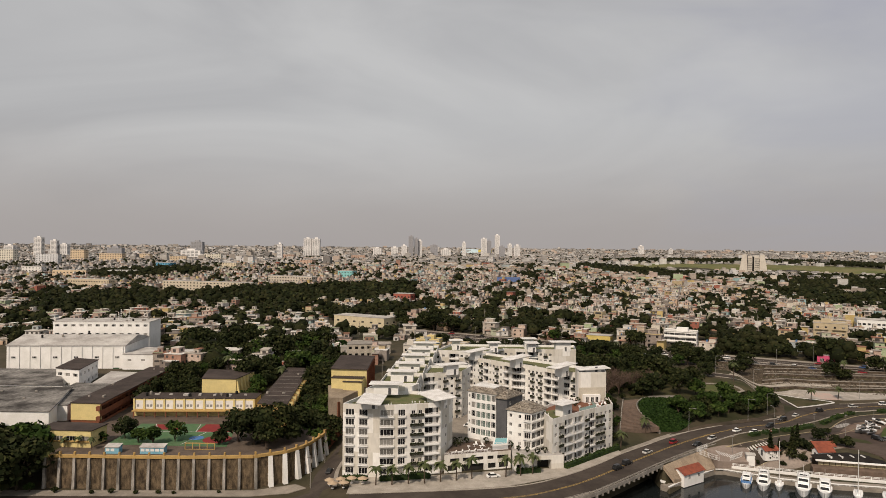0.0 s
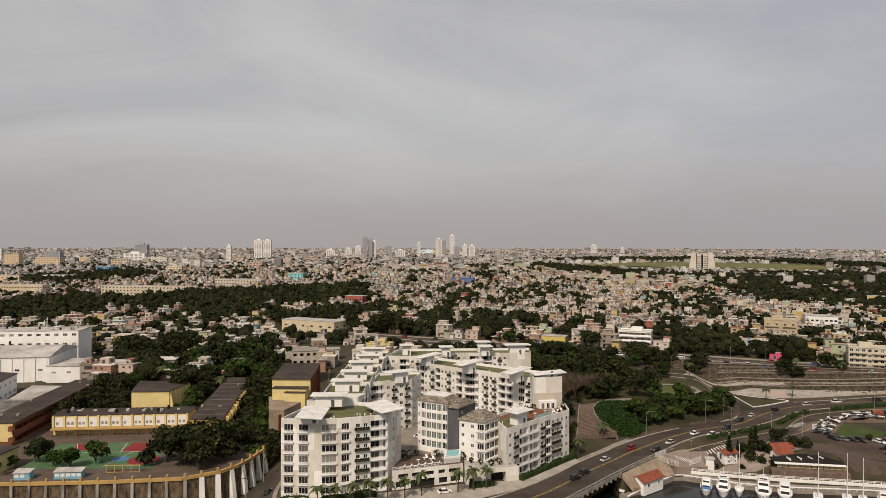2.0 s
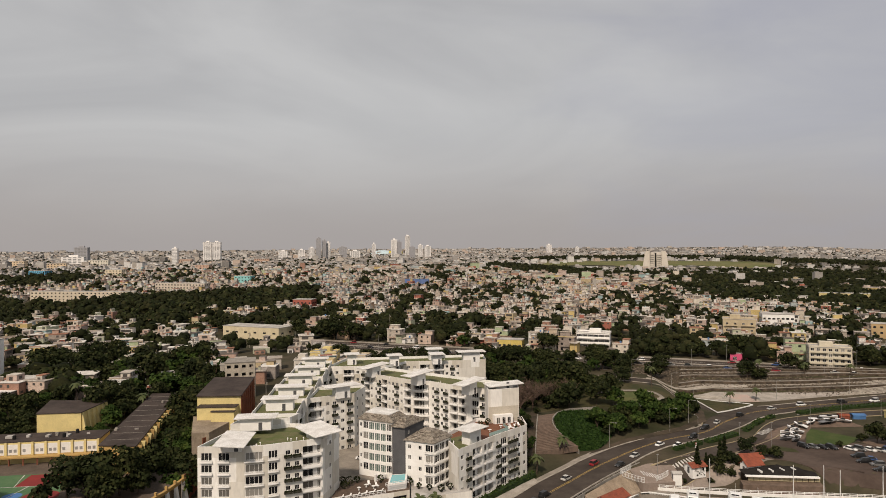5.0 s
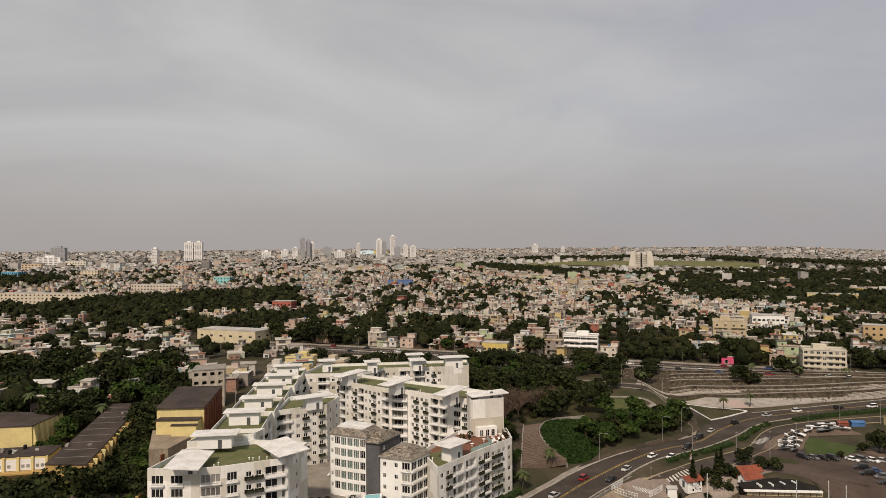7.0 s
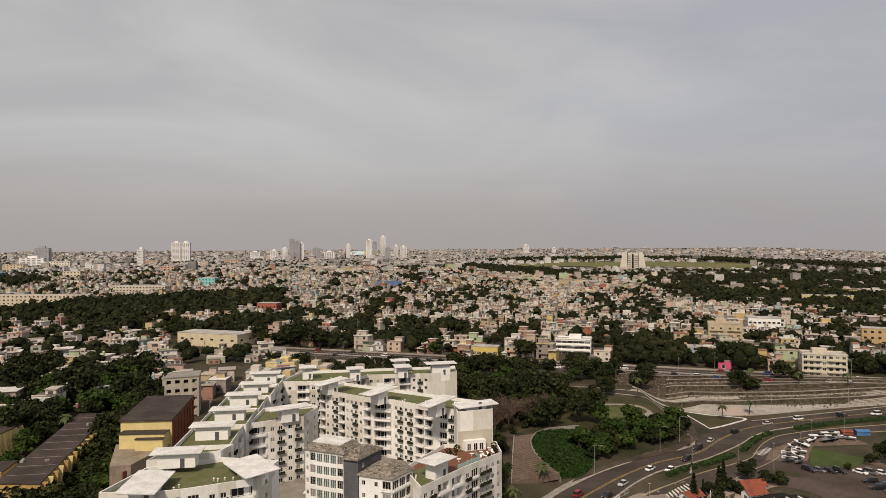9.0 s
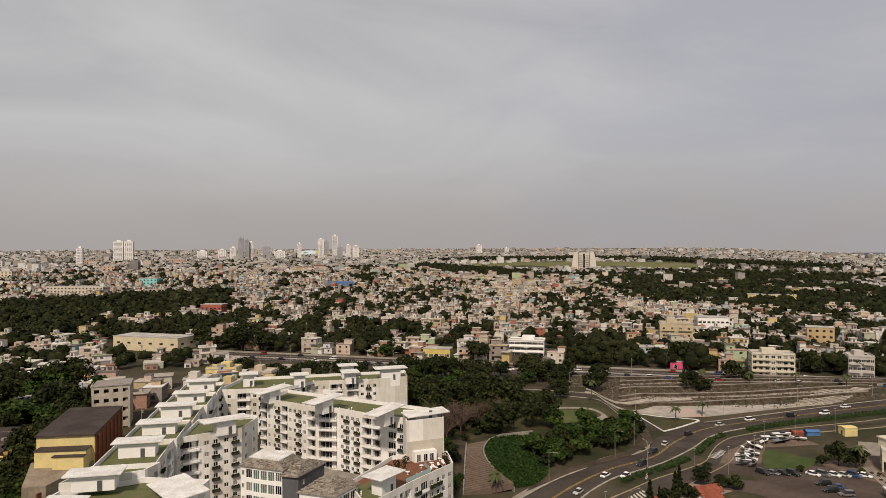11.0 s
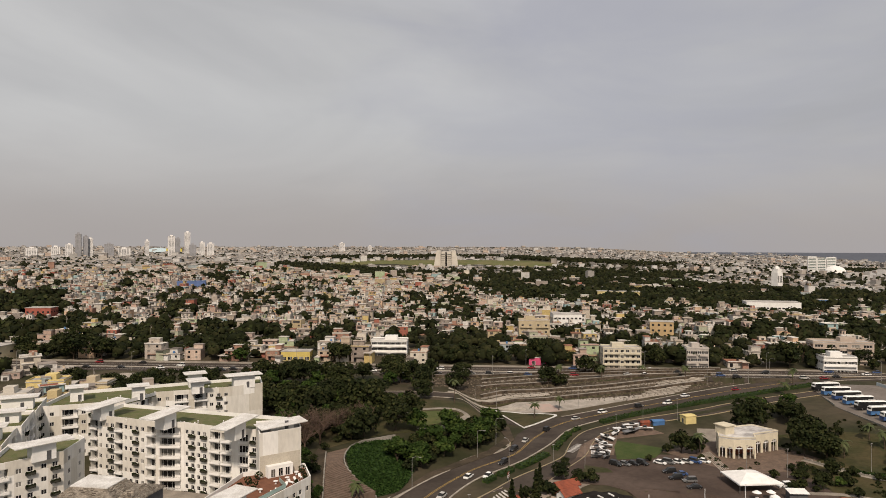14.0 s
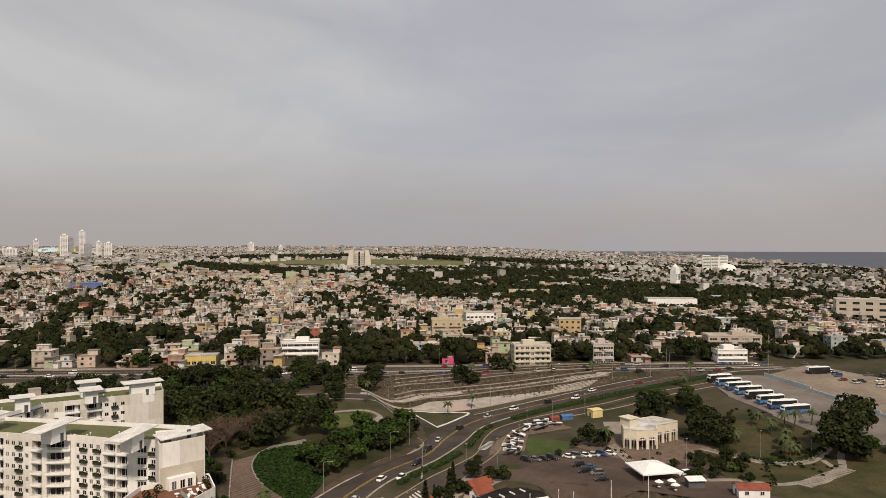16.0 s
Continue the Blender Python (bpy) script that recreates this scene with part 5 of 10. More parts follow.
def house_kind(seed):
    """A flat-roofed concrete house with recessed windows, parapet, part of an upper floor and a roof tank."""
    q = random.Random(seed)
    root = empty("house", None, "small flat-roofed concrete house on the hillside", "house", "houses on the hill")
    w, d, n = q.uniform(7.5, 10.5), q.uniform(7.5, 10), q.choice((1, 2, 2, 2, 3))
    sh, rf = Shape(), Shape()
    h = n * 2.9
    ring = [(-w / 2, -d / 2), (w / 2, -d / 2), (w / 2, d / 2), (-w / 2, d / 2)]
    for i in range(4):
        p0, p1 = ring[i], ring[(i + 1) % 4]
        ops = []
        if i in (0, 1, 3):
            L = math.dist(p0, p1)
            k = 2 if i == 0 else q.choice((1, 2))
            for f in range(n):
                for j in range(k):
                    c, ww, hh = L * (j + 0.5) / k + q.uniform(-0.5, 0.5), q.choice((1.2, 1.6)), 1.3
                    if i == 0 and f == 0 and j == 0:
                        ww, hh = 1.6, 2.1
                    z = f * 2.9 + (0.95 if hh < 2 else 0.1)
                    ops.append((c - ww / 2, c + ww / 2, z, z + hh, 0.3))
                    house_window(root, wall_frame(p0, p1, c, z, 0.22), ww, hh)
        facade(sh, p0, p1, -5.0, h, ops)
    if q.random() < 0.6:                                  # a room on part of the roof
        ww, dd = w * q.uniform(0.4, 0.65), d * q.uniform(0.4, 0.7)
        x0 = -w / 2 + 0.02 if q.random() < 0.5 else w / 2 - ww - 0.02
        sh.box(x0, x0 + ww, d / 2 - dd, d / 2 - 0.02, h + 0.1, h + 2.6)
        rf.box(x0 - 0.25, x0 + ww + 0.25, d / 2 - dd - 0.4, d / 2 + 0.2, h + 2.6, h + 2.78)
    part("wall", sh, [HOUSE, DARK], root)
    an, aw, hh = Shape(), w * q.uniform(0.35, 0.6), 2.9 * max(1, n - 1) + q.uniform(-0.4, 0.3)
    ax = q.choice((-w / 2 - aw * 0.5, w / 2 - aw * 0.5))
    an.box(ax, ax + aw, -d / 2 - q.uniform(1.6, 3.2), d * 0.2, -5.0, hh)
    part("annex", an, HOUSE, root)
    sb = Shape()
    sb.box(ax - 0.3, ax + aw + 0.3, -d / 2 - 3.5, d * 0.2 + 0.2, hh, hh + 0.16)
    part("annex_roof", sb, ROOFS, root)
    o = q.uniform(0.1, 0.7)
    rf.box(-w / 2 - 0.15, w / 2 + 0.15, -d / 2 - o, d / 2 + 0.1, h, h + 0.2)
    part("roof", rf, ROOFS, root)
    pr = Shape()
    pr.box(-w / 2 - 0.1, w / 2 + 0.1, -d / 2 - o, -d / 2 - o + 0.15, h + 0.2, h + q.uniform(0.6, 1.0))
    part("parapet", pr, HOUSE, root)
    if q.random() < 0.75:
        tk = Shape()
        x, y = q.uniform(-w / 3, w / 3), q.uniform(-d / 3, 0)
        tk.tube((x, y, h + 0.2), (x, y, h + 1.3), 0.6, 0.6, 9)
        tk.tube((x, y, h + 1.3), (x, y, h + 1.55), 0.6, 0.2, 9)
        part("water_tank", tk, q.choice((BLACK, CONC, BLUE)), root)
    if n > 1 and q.random() < 0.7:
        bl = Shape()
        bl.box(-w * 0.3, w * 0.42, -d / 2 - 1.1, -d / 2 - 0.002, 2.8, 2.98)
        for x in np.linspace(-w * 0.3, w * 0.4, 7):
            bl.box(x, x + 0.08, -d / 2 - 1.1, -d / 2 - 1.02, 2.98, 3.75)
        bl.box(-w * 0.3, w * 0.42, -d / 2 - 1.12, -d / 2 - 1.0, 3.75, 3.85)
        part("balcony", bl, HOUSE, root)
    return root


HOUSES = [house_kind(40 + i) for i in range(18)]
hq, done, near_done = random.Random(5), set(), 0
small_trees, far_box = [], []
ROW = 0
for u in [460, 471, 487, 498, 514, 525, 541] + [551 + 8.7 * k for k in range(38)]:
    a = -900.0 - 0.9 * u
    while a < 620 + 0.4 * u:
        wide = hq.uniform(9.0, 12.0) if u < 545 else hq.uniform(6.2, 9.6)
        a += wide
        x, y = lot(a + hq.uniform(-1, 1), u + hq.uniform(-1.5, 1.5))
        if kept(x, y) or off_coast(x, y) > -60 or x < -0.85 * y:
            continue
        if is_wood(x, y):
            small_trees.append((x + hq.uniform(-3, 3), y + hq.uniform(-3, 3), hq.uniform(4.0, 8.5)))
            continue
        patch = noise.noise(Vector((x * 0.021, y * 0.021, 5.7)))
        if u < 475 and (92 < x < 184 or 252 < x < 284):
            patch = -2.0
        patch += 0.35 * smooth(30, 110, x - 0.62 * y + 10) * smooth(500, 560, u)     # the green quarter towards the sea
        if hq.random() < (0.22 if u > 560 else 0.34 if u > 500 else 0.60 if u > 475 else 0.70) + 0.6 * patch:
            small_trees.append((x, y, hq.uniform(3.4, 6.8)))
            continue
        if hq.random() < 0.02:
            continue
        yaw = math.atan2(AV_D[1], AV_D[0]) + hq.choice((0, 0, 0, math.pi / 2, -math.pi / 2)) + hq.uniform(-0.08, 0.08)
        if u < 545 and -330 < a < 420 and near_done < 60:
            k = hq.randrange(len(HOUSES))
            m = Matrix.Translation((x, y, ground_z(x, y))) @ Matrix.Rotation(yaw, 4, "Z")
            if k in done:
                ob = copy_thing(HOUSES[k], m)
            else:
                HOUSES[k].matrix_basis = m
                done.add(k)
            near_done += 1
        else:
            n = hq.choice((1, 1, 1, 2, 2, 2, 3))
            far_box.append((x, y, yaw + hq.uniform(-0.15, 0.15), *((hq.uniform(5.5, 9.0), hq.uniform(5.5, 9.0)) if u < 545 or x > 0.62 * y + 60 else (hq.uniform(4.2, 7.6), hq.uniform(4.2, 6.8))), n * 2.7 + hq.uniform(-0.3, 0.9), n))
        if hq.random() < 0.36:
            small_trees.append((x + hq.uniform(-6, 6), y + hq.uniform(4, 6.5), hq.uniform(1.6, 3.4)))

for k, ob in enumerate(HOUSES):
    if k not in done:
        for o in (*ob.children_recursive, ob):
            bpy.data.objects.remove(o)

# the older quarter west of the avenue, half hidden by trees
wq, y = random.Random(6), 352.0
while y < 960:
    x = -300.0 - 0.55 * (y - 350)
    while x < 140:
        x += wq.uniform(10, 13)
        px, py = x + wq.uniform(-2, 2), y + wq.uniform(-2, 2)
        if AV_N[0] * px + AV_N[1] * py > 454 or (py < 470 and px > -75) or kept(px, py) or (px > -70 and AV_N[0] * px + AV_N[1] * py > 422) or (px < -150 and py < 430) or (-150 < px < -50 and py < 345):
            continue
        if is_wood(px, py) or wq.random() < 0.30 + 0.5 * noise.noise(Vector((px * 0.02, py * 0.02, 1.2))):
            small_trees.append((px, py, wq.uniform(4, 8)))
            continue
        n = wq.choice((1, 1, 2, 2, 3))
        far_box.append((px, py, wq.uniform(-0.3, 0.3), wq.uniform(7.5, 11), wq.uniform(7.5, 11), n * 2.9 + 0.4, n))
        if wq.random() < 0.4:
            small_trees.append((px + wq.uniform(-5, 5), py - 6, wq.uniform(2, 4.5)))
    y += wq.uniform(11, 14)

for iy, y in enumerate((354, 366, 379, 391, 404, 416)):
    for x in np.arange(-62 + (iy % 2) * 4, 52, 11.5):
        px, py = x + wq.uniform(-1.5, 1.5), y + wq.uniform(-1.5, 1.5)
        if AV_N[0] * px + AV_N[1] * py > 418 or (px > 0 and py < 362) or kept(px, py) or -31 < px < -16 or (px > 12 and py > 385):
            continue
        if wq.random() < 0.4:
            small_trees.append((px, py, wq.uniform(3.0, 5.0)))
            continue
        n = wq.choice((1, 2, 2, 3))
        far_box.append((px, py, wq.uniform(-0.2, 0.2), wq.uniform(7.5, 10), wq.uniform(7.5, 10), n * 2.9 + 0.4, n))

# farther quarters, thinning out towards the horizon
r = 905.0
while r < 4750:
    size = 9.5 + r * 0.0053
    da = size * 1.12 / r
    a = radians(-46) + hq.random() * da
    while a < radians(76):
        a += da * hq.uniform(0.8, 1.2)
        rr = r + hq.uniform(-0.4, 0.4) * size
        x, y = rr * math.sin(a), rr * math.cos(a)
        u = AV_N[0] * x + AV_N[1] * y
        if (u < 884 and (u > 454 or y < 965)) or x < -2950 or x > 4200 or kept(x, y) or off_coast(x, y) > -70 or is_lawn(x, y):
            continue
        patch = noise.noise(Vector((x * 0.0035, y * 0.0035, 9.1)))
        if is_wood(x, y) or hq.random() < (0.36 if r < 1500 else 0.34 if r < 2100 else 0.20) + 0.4 * patch + 0.22 * smooth(24, 34, math.degrees(a)) * (1 - smooth(2100, 2700, r)):
            if is_wood(x, y) and r < 2300:
                for _ in range(2):
                    small_trees.append((x + hq.uniform(-0.5, 0.5) * size, y + hq.uniform(-0.5, 0.5) * size, hq.uniform(5.5, 8.5)))
            elif hq.random() < 0.75:
                small_trees.append((x, y, min(size * hq.uniform(0.30, 0.46), 6.5)))
            continue
        if hq.random() < 0.12:
            continue
        n = hq.choice((1, 2, 2, 2, 3, 3)) if hq.random() < 0.96 else hq.choice((4, 5, 6))
        far_box.append((x, y, hq.uniform(-0.5, 0.5), size * hq.uniform(0.5, 0.95), size * hq.uniform(0.4, 0.8), n * 3.0, n))
    r += size * 1.05


def boxes_stuff(name, rows, label, mats):
    """Flat-roofed houses too far off to tell apart, as one mesh: jumbled masses, overhanging slabs, dark sheets for
    openings.
    """
    v, f, mi = [], [], []
    q = random.Random(77)
    for x, y, yaw, w, d, h, n in rows:
        c, s = math.cos(yaw), math.sin(yaw)
        z, dist = ground_z(x, y), math.hypot(x, y)

        def P(lx, ly, lz):
            return (x + c * lx - s * ly, y + s * lx + c * ly, z + lz)

        def mass(x0, x1, y0, y1, z0, z1, lip, floors):
            """One block with a roof slab that hangs over by lip, and dark sheets for openings."""
            ring = [(x0, y0), (x1, y0), (x1, y1), (x0, y1)]
            k = len(v)
            v.extend([P(a, b, z0) for a, b in ring] + [P(a, b, z1) for a, b in ring])
            for i in range(4):
                j = (i + 1) % 4
                f.append((k + i, k + j, k + 4 + j, k + 4 + i))
                mi.append(0)
            k = len(v)
            rr = [(x0 - lip, y0 - lip), (x1 + lip, y0 - lip), (x1 + lip, y1 + lip), (x0 - lip, y1 + lip)]
            v.extend([P(a, b, z1) for a, b in rr] + [P(a, b, z1 + 0.22) for a, b in rr])
            for i in range(4):
                j = (i + 1) % 4
                f.append((k + i, k + j, k + 4 + j, k + 4 + i))
                mi.append(1)
            f.append((k + 4, k + 5, k + 6, k + 7))
            mi.append(1)
            if lip > 0.4 and dist < 800:
                f.append((k + 3, k + 2, k + 1, k))
                mi.append(1)
            if dist > 900:
                return
            for i in ((0, 1, 3) if dist < 560 else (0,)):
                (ax, ay), (bx, by) = ring[i], ring[(i + 1) % 4]
                L = math.hypot(bx - ax, by - ay)
                nx_, ny_ = (by - ay) / L * 0.06, -(bx - ax) / L * 0.06
                cols = max(1, int(L / 3.1))
                for fl in range(floors):
                    deep = q.random() < 0.3              # a flat dark sheet for an open gallery's shade, instead of single windows
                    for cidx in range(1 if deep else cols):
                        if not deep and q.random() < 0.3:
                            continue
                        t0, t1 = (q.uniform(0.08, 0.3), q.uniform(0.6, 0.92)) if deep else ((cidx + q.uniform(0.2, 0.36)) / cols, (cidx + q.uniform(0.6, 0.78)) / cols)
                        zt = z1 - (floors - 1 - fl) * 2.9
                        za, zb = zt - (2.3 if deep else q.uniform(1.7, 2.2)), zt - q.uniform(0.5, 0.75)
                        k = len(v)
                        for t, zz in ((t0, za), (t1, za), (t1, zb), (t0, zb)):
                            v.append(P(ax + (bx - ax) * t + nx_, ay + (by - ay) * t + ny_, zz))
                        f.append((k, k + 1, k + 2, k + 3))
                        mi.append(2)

        mass(-w / 2, w / 2, -d / 2, d / 2, -5, h, q.choice((0.02, 0.25, 0.6)), n)
        if dist < 1150:
            if q.random() < (0.7 if dist < 800 else 0.4):                          # lower front part or a neighbour built against it
                x0 = q.uniform(-w * 0.75, 0)
                mass(x0, x0 + w * q.uniform(0.4, 0.75), -d / 2 - q.uniform(1.5, 3.4), -d * 0.1, -5, max(2.5, h - 2.9 + q.uniform(-0.6, 0.8)), q.choice((0.05, 0.5)), max(1, n - 1))
            if q.random() < 0.6:                          # a room on the roof
                x0, dd = q.uniform(-w / 2, -w * 0.05), d * q.uniform(0.35, 0.7)
                mass(x0, x0 + w * q.uniform(0.3, 0.5), d / 2 - dd, d / 2 - 0.03, h, h + q.uniform(1.8, 2.9), q.choice((0.05, 0.4)), 1)
            if q.random() < 0.55:                         # water tank
                a, b = q.uniform(-w / 3, w / 3), q.uniform(-d / 2 + 1, 0)
                mass(a, a + 1.1, b, b + 1.1, h, h + q.uniform(0.9, 2.2), 0.02, 0)
            if q.random() < 0.5:                          # parapet along the front
                mass(-w / 2, w / 2 * q.uniform(0.2, 1), -d / 2, -d / 2 + 0.2, h, h + q.uniform(0.5, 0.9), 0.01, 0)
        elif q.random() < (0.5 if dist < 1900 else 0.25):
            mass(-w * 0.3, w * 0.15, -d * 0.2, d * 0.4, h, h + q.uniform(1.5, 3), 0.02, 0)
    me = bpy.data.meshes.new(name)
    me.from_pydata(v, [], f)
    for m in mats:
        me.materials.append(m)
    me.polygons.foreach_set("material_index", mi)
    return tagged(new(name, me), label, "houses", kind="stuff")


# dark sheets: window panes, and gallery shade painted as colour
DARKW = mat("panes_and_gallery_shade", (0.05, 0.045, 0.042), (0.10, 0.092, 0.085), 0.1, rough=0.5, spots=0.3)
# beyond 1250 m: distance haze put into greyer wall and roof colours
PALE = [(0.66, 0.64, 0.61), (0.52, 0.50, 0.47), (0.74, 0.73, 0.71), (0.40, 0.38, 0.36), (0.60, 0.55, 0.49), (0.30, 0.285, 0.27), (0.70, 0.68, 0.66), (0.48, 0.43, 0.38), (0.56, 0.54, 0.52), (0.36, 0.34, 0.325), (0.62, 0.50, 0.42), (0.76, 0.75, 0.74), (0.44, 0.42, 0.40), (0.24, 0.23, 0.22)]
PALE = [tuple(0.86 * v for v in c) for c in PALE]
HOUSEX = mat("hazed_walls", (0.5, 0.45, 0.4), None, 0.12, palette=PALE, pick="island", spots=0.4)
ROOFX = mat("hazed_roofs", (0.5, 0.45, 0.4), None, 0.05, palette=PALE[::-1], pick="island", spots=0.4)
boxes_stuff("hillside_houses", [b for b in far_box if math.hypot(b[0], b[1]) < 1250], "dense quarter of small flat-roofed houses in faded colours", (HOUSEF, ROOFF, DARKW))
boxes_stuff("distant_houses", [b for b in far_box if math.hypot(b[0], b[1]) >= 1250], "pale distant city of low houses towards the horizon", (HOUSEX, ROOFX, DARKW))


# leaf domes darker than LEAF and mottled: shade between clumps in the colour
LEAFC = mat("shaded_canopy_leaves", (0.03, 0.05, 0.016), None, 0.13, rough=0.8, bump=1.0, dim=(0.55, 0.6, 0.66), space="World", palette=[(0.016, 0.019, 0.008), (0.022, 0.025, 0.010), (0.028, 0.030, 0.012), (0.019, 0.020, 0.008), (0.036, 0.036, 0.015)], pick="island", spots=0.6, spec=0.04)


def lobe_form(level):
    """Unit dome of leafage, open below: its points and triangles."""
    bm = bmesh.new()
    bmesh.ops.create_icosphere(bm, subdivisions=level, radius=1.0)
    bmesh.ops.delete(bm, geom=[f for f in bm.faces if f.calc_center_median().z < -0.4], context="FACES")
    bm.verts.index_update()
    pts, tris = np.array([v.co[:] for v in bm.verts]), np.array([[v.index for v in f.verts] for f in bm.faces])
    bm.free()
    return pts, tris


LOBES = {1: lobe_form(1), 2: lobe_form(2)}


def wood_stuff(name, rows, label):
    """Trees too many to tell apart: each a dome of several uneven leafy lobes with ragged sprays of leaves."""
    g = np.random.RandomState(4)
    pts, tris, base, cs, ss, ns = [], [], 0, [], [], []
    for x, y, rr in rows:
        dist = math.hypot(x, y)
        lobes, level, sprays = (5, 2, 15) if dist < 520 else (6, 1, 6) if dist < 760 else (4, 1, 4) if dist < 1000 else (3, 1, 2) if dist < 1250 else (2, 1, 2) if dist < 1800 else (2, 1, 1)
        z = ground_z(x, y)
        for i in range(lobes):
            a, e = g.uniform(0, 6.28), rr * (0.0 if i == 0 else g.uniform(0.4, 0.8))
            lr = rr * g.uniform(0.42, 0.64)
            c = np.array([x + e * math.cos(a), y + e * math.sin(a), z + rr * (1.15 if i == 0 else g.uniform(0.5, 1.0))])
            p, f = LOBES[level]
            ca, sa = math.cos(a), math.sin(a)
            p = np.stack([p[:, 0] * ca - p[:, 1] * sa, p[:, 0] * sa + p[:, 1] * ca, p[:, 2] * 0.85], 1)
            pts.append(c + p * lr * g.uniform(0.74, 1.16, size=(len(p), 1)))
            tris.append(f + base)
            base += len(p)
            d = g.normal(size=(sprays, 3))
            d[:, 2] = np.abs(d[:, 2]) * 0.8
            d /= np.linalg.norm(d, axis=1, keepdims=True)
            ns.append(d)
            cs.append(c + d * lr * g.uniform(0.85, 1.1, size=(sprays, 1)))
            ss.append(g.uniform(0.7, 1.25, size=sprays) * lr * (0.36 if level == 2 else 0.6))
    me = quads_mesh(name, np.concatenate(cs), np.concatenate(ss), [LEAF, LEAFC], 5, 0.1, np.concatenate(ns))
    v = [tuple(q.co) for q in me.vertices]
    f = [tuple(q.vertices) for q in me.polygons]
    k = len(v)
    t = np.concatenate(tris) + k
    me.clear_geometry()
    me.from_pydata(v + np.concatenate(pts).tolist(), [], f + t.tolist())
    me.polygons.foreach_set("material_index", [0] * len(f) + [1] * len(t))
    me.polygons.foreach_set("use_smooth", [True] * (len(f) + len(t)))
    return tagged(new(name, me), label, "trees", kind="stuff")


near_w = [t for t in small_trees if math.hypot(t[0], t[1]) < 950]
far_w = [t for t in small_trees if math.hypot(t[0], t[1]) >= 950]
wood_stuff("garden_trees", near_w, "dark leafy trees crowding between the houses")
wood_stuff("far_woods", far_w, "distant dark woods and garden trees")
lw = Shape()
for i in range(24):
    for j in range(16):
        q4 = []
        for di, dj in ((0, 0), (1, 0), (1, 1), (0, 1)):
            a, b = -1 + 2 * (i + di) / 24, -1 + 2 * (j + dj) / 16
            al = radians(LAWN[4])
            x, y = LAWN[0] + a * LAWN[2] * math.cos(al) - b * LAWN[3] * math.sin(al), LAWN[1] + a * LAWN[2] * math.sin(al) + b * LAWN[3] * math.cos(al)
            q4.append((x, y, ground_z(x, y) + 0.5))
        lw.face(q4)
thing("park_lawn", lw, mat("hill_lawn", (0.105, 0.118, 0.042), (0.155, 0.140, 0.065), 0.02, spots=0.4, space="World"), "wide sunlit lawn round the monument", "lawn", kind="structure")


# ---- school on its buttressed terrace ----
def poly_wall(name, poly, z0, z1, mats, plans, label, category, roof=None, group="", over=0.0, far=False, bare=False):
    """A building on a polygon: walls with recessed windows, and a roof slab. plans: edge -> (columns, rows, width, height, sill)."""
    root = empty(name, Matrix.Translation((poly[0][0], poly[0][1], z0)), label, category, group)
    inv = root.matrix_basis.inverted()
    sh, grid = Shape(), Shape()
    for i, p0 in enumerate(poly):
        p1 = poly[(i + 1) % len(poly)]
        ops, L = [], math.dist(p0, p1)
        if i in plans:
            cols, rows, ww, hh, sill = plans[i]
            fh = (z1 - z0) / rows
            for r in range(rows):
                for c in range(cols):
                    u, z = L * (c + 0.5) / cols, z0 + r * fh + sill
                    if far:
                        grid.box(-ww / 2, ww / 2, -0.3, 0.06, 0, hh, at=inv @ wall_frame(p0, p1, u, z))
                        continue
                    ops.append((u - ww / 2, u + ww / 2, z, z + hh, 1.6 if bare else 0.3))
                    if bare:
                        continue
                    add_window(root, inv @ wall_frame(p0, p1, u, z, 0.2), ww, hh, 1 if ww < 2 else 2)
        facade(sh, p0, p1, z0, z1, ops)
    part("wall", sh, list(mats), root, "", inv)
    if grid.v:
        tagged(part("window_grid", grid, GLASS, root), kind="stuff")
    rf = Shape()
    c = Vector((sum(p[0] for p in poly) / len(poly), sum(p[1] for p in poly) / len(poly)))
    eave = [tuple(c + (Vector(p) - c) * (1 + over / (Vector(p) - c).length)) for p in poly]
    rf.prism(eave, z1, z1 + 0.3)
    part("roof", rf, roof or ROOFL, root, "", inv)
    return root


TERR = [(-131, 244), (-128, 217), (-105, 216.5), (-81.5, 216.5), (-60.5, 218), (-51, 223.5), (-47, 229), (-45, 234), (-42, 246), (-39.5, 260)]
ter = Shape()
ter.prism(TERR + [(-52, 330), (-150, 335), (-152, 262), (-140, 248)], -1.0, SCHOOL_Z)
thing("school_terrace", ter, [mat("yard_paving", (0.13, 0.10, 0.08), (0.085, 0.066, 0.052), 0.2, spots=0.4)], "raised paved school yard behind the retaining wall", "terrace", kind="structure")
STONEW = mat("wall_stone", (0.20, 0.147, 0.092), (0.055, 0.041, 0.028), 0.9, bump=0.9, spots=0.7, space="World", stretch=(1, 1, 0.45))
rw = empty("retaining_wall", Matrix.Translation((-90, 216, 4)), "tall rubble retaining wall with concrete buttresses and an ochre cap", "retaining wall")
rinv = rw.matrix_basis.inverted()


def along(line, step, start=0.0):
    """Points each step metres along a line, with the direction there."""
    out, need = [], start
    for a, b in zip(line, line[1:]):
        L = math.dist(a, b)
        while need <= L:
            t = need / L
            out.append(((a[0] + (b[0] - a[0]) * t, a[1] + (b[1] - a[1]) * t), ((b[0] - a[0]) / L, (b[1] - a[1]) / L)))
            need += step
        need -= L
    return out


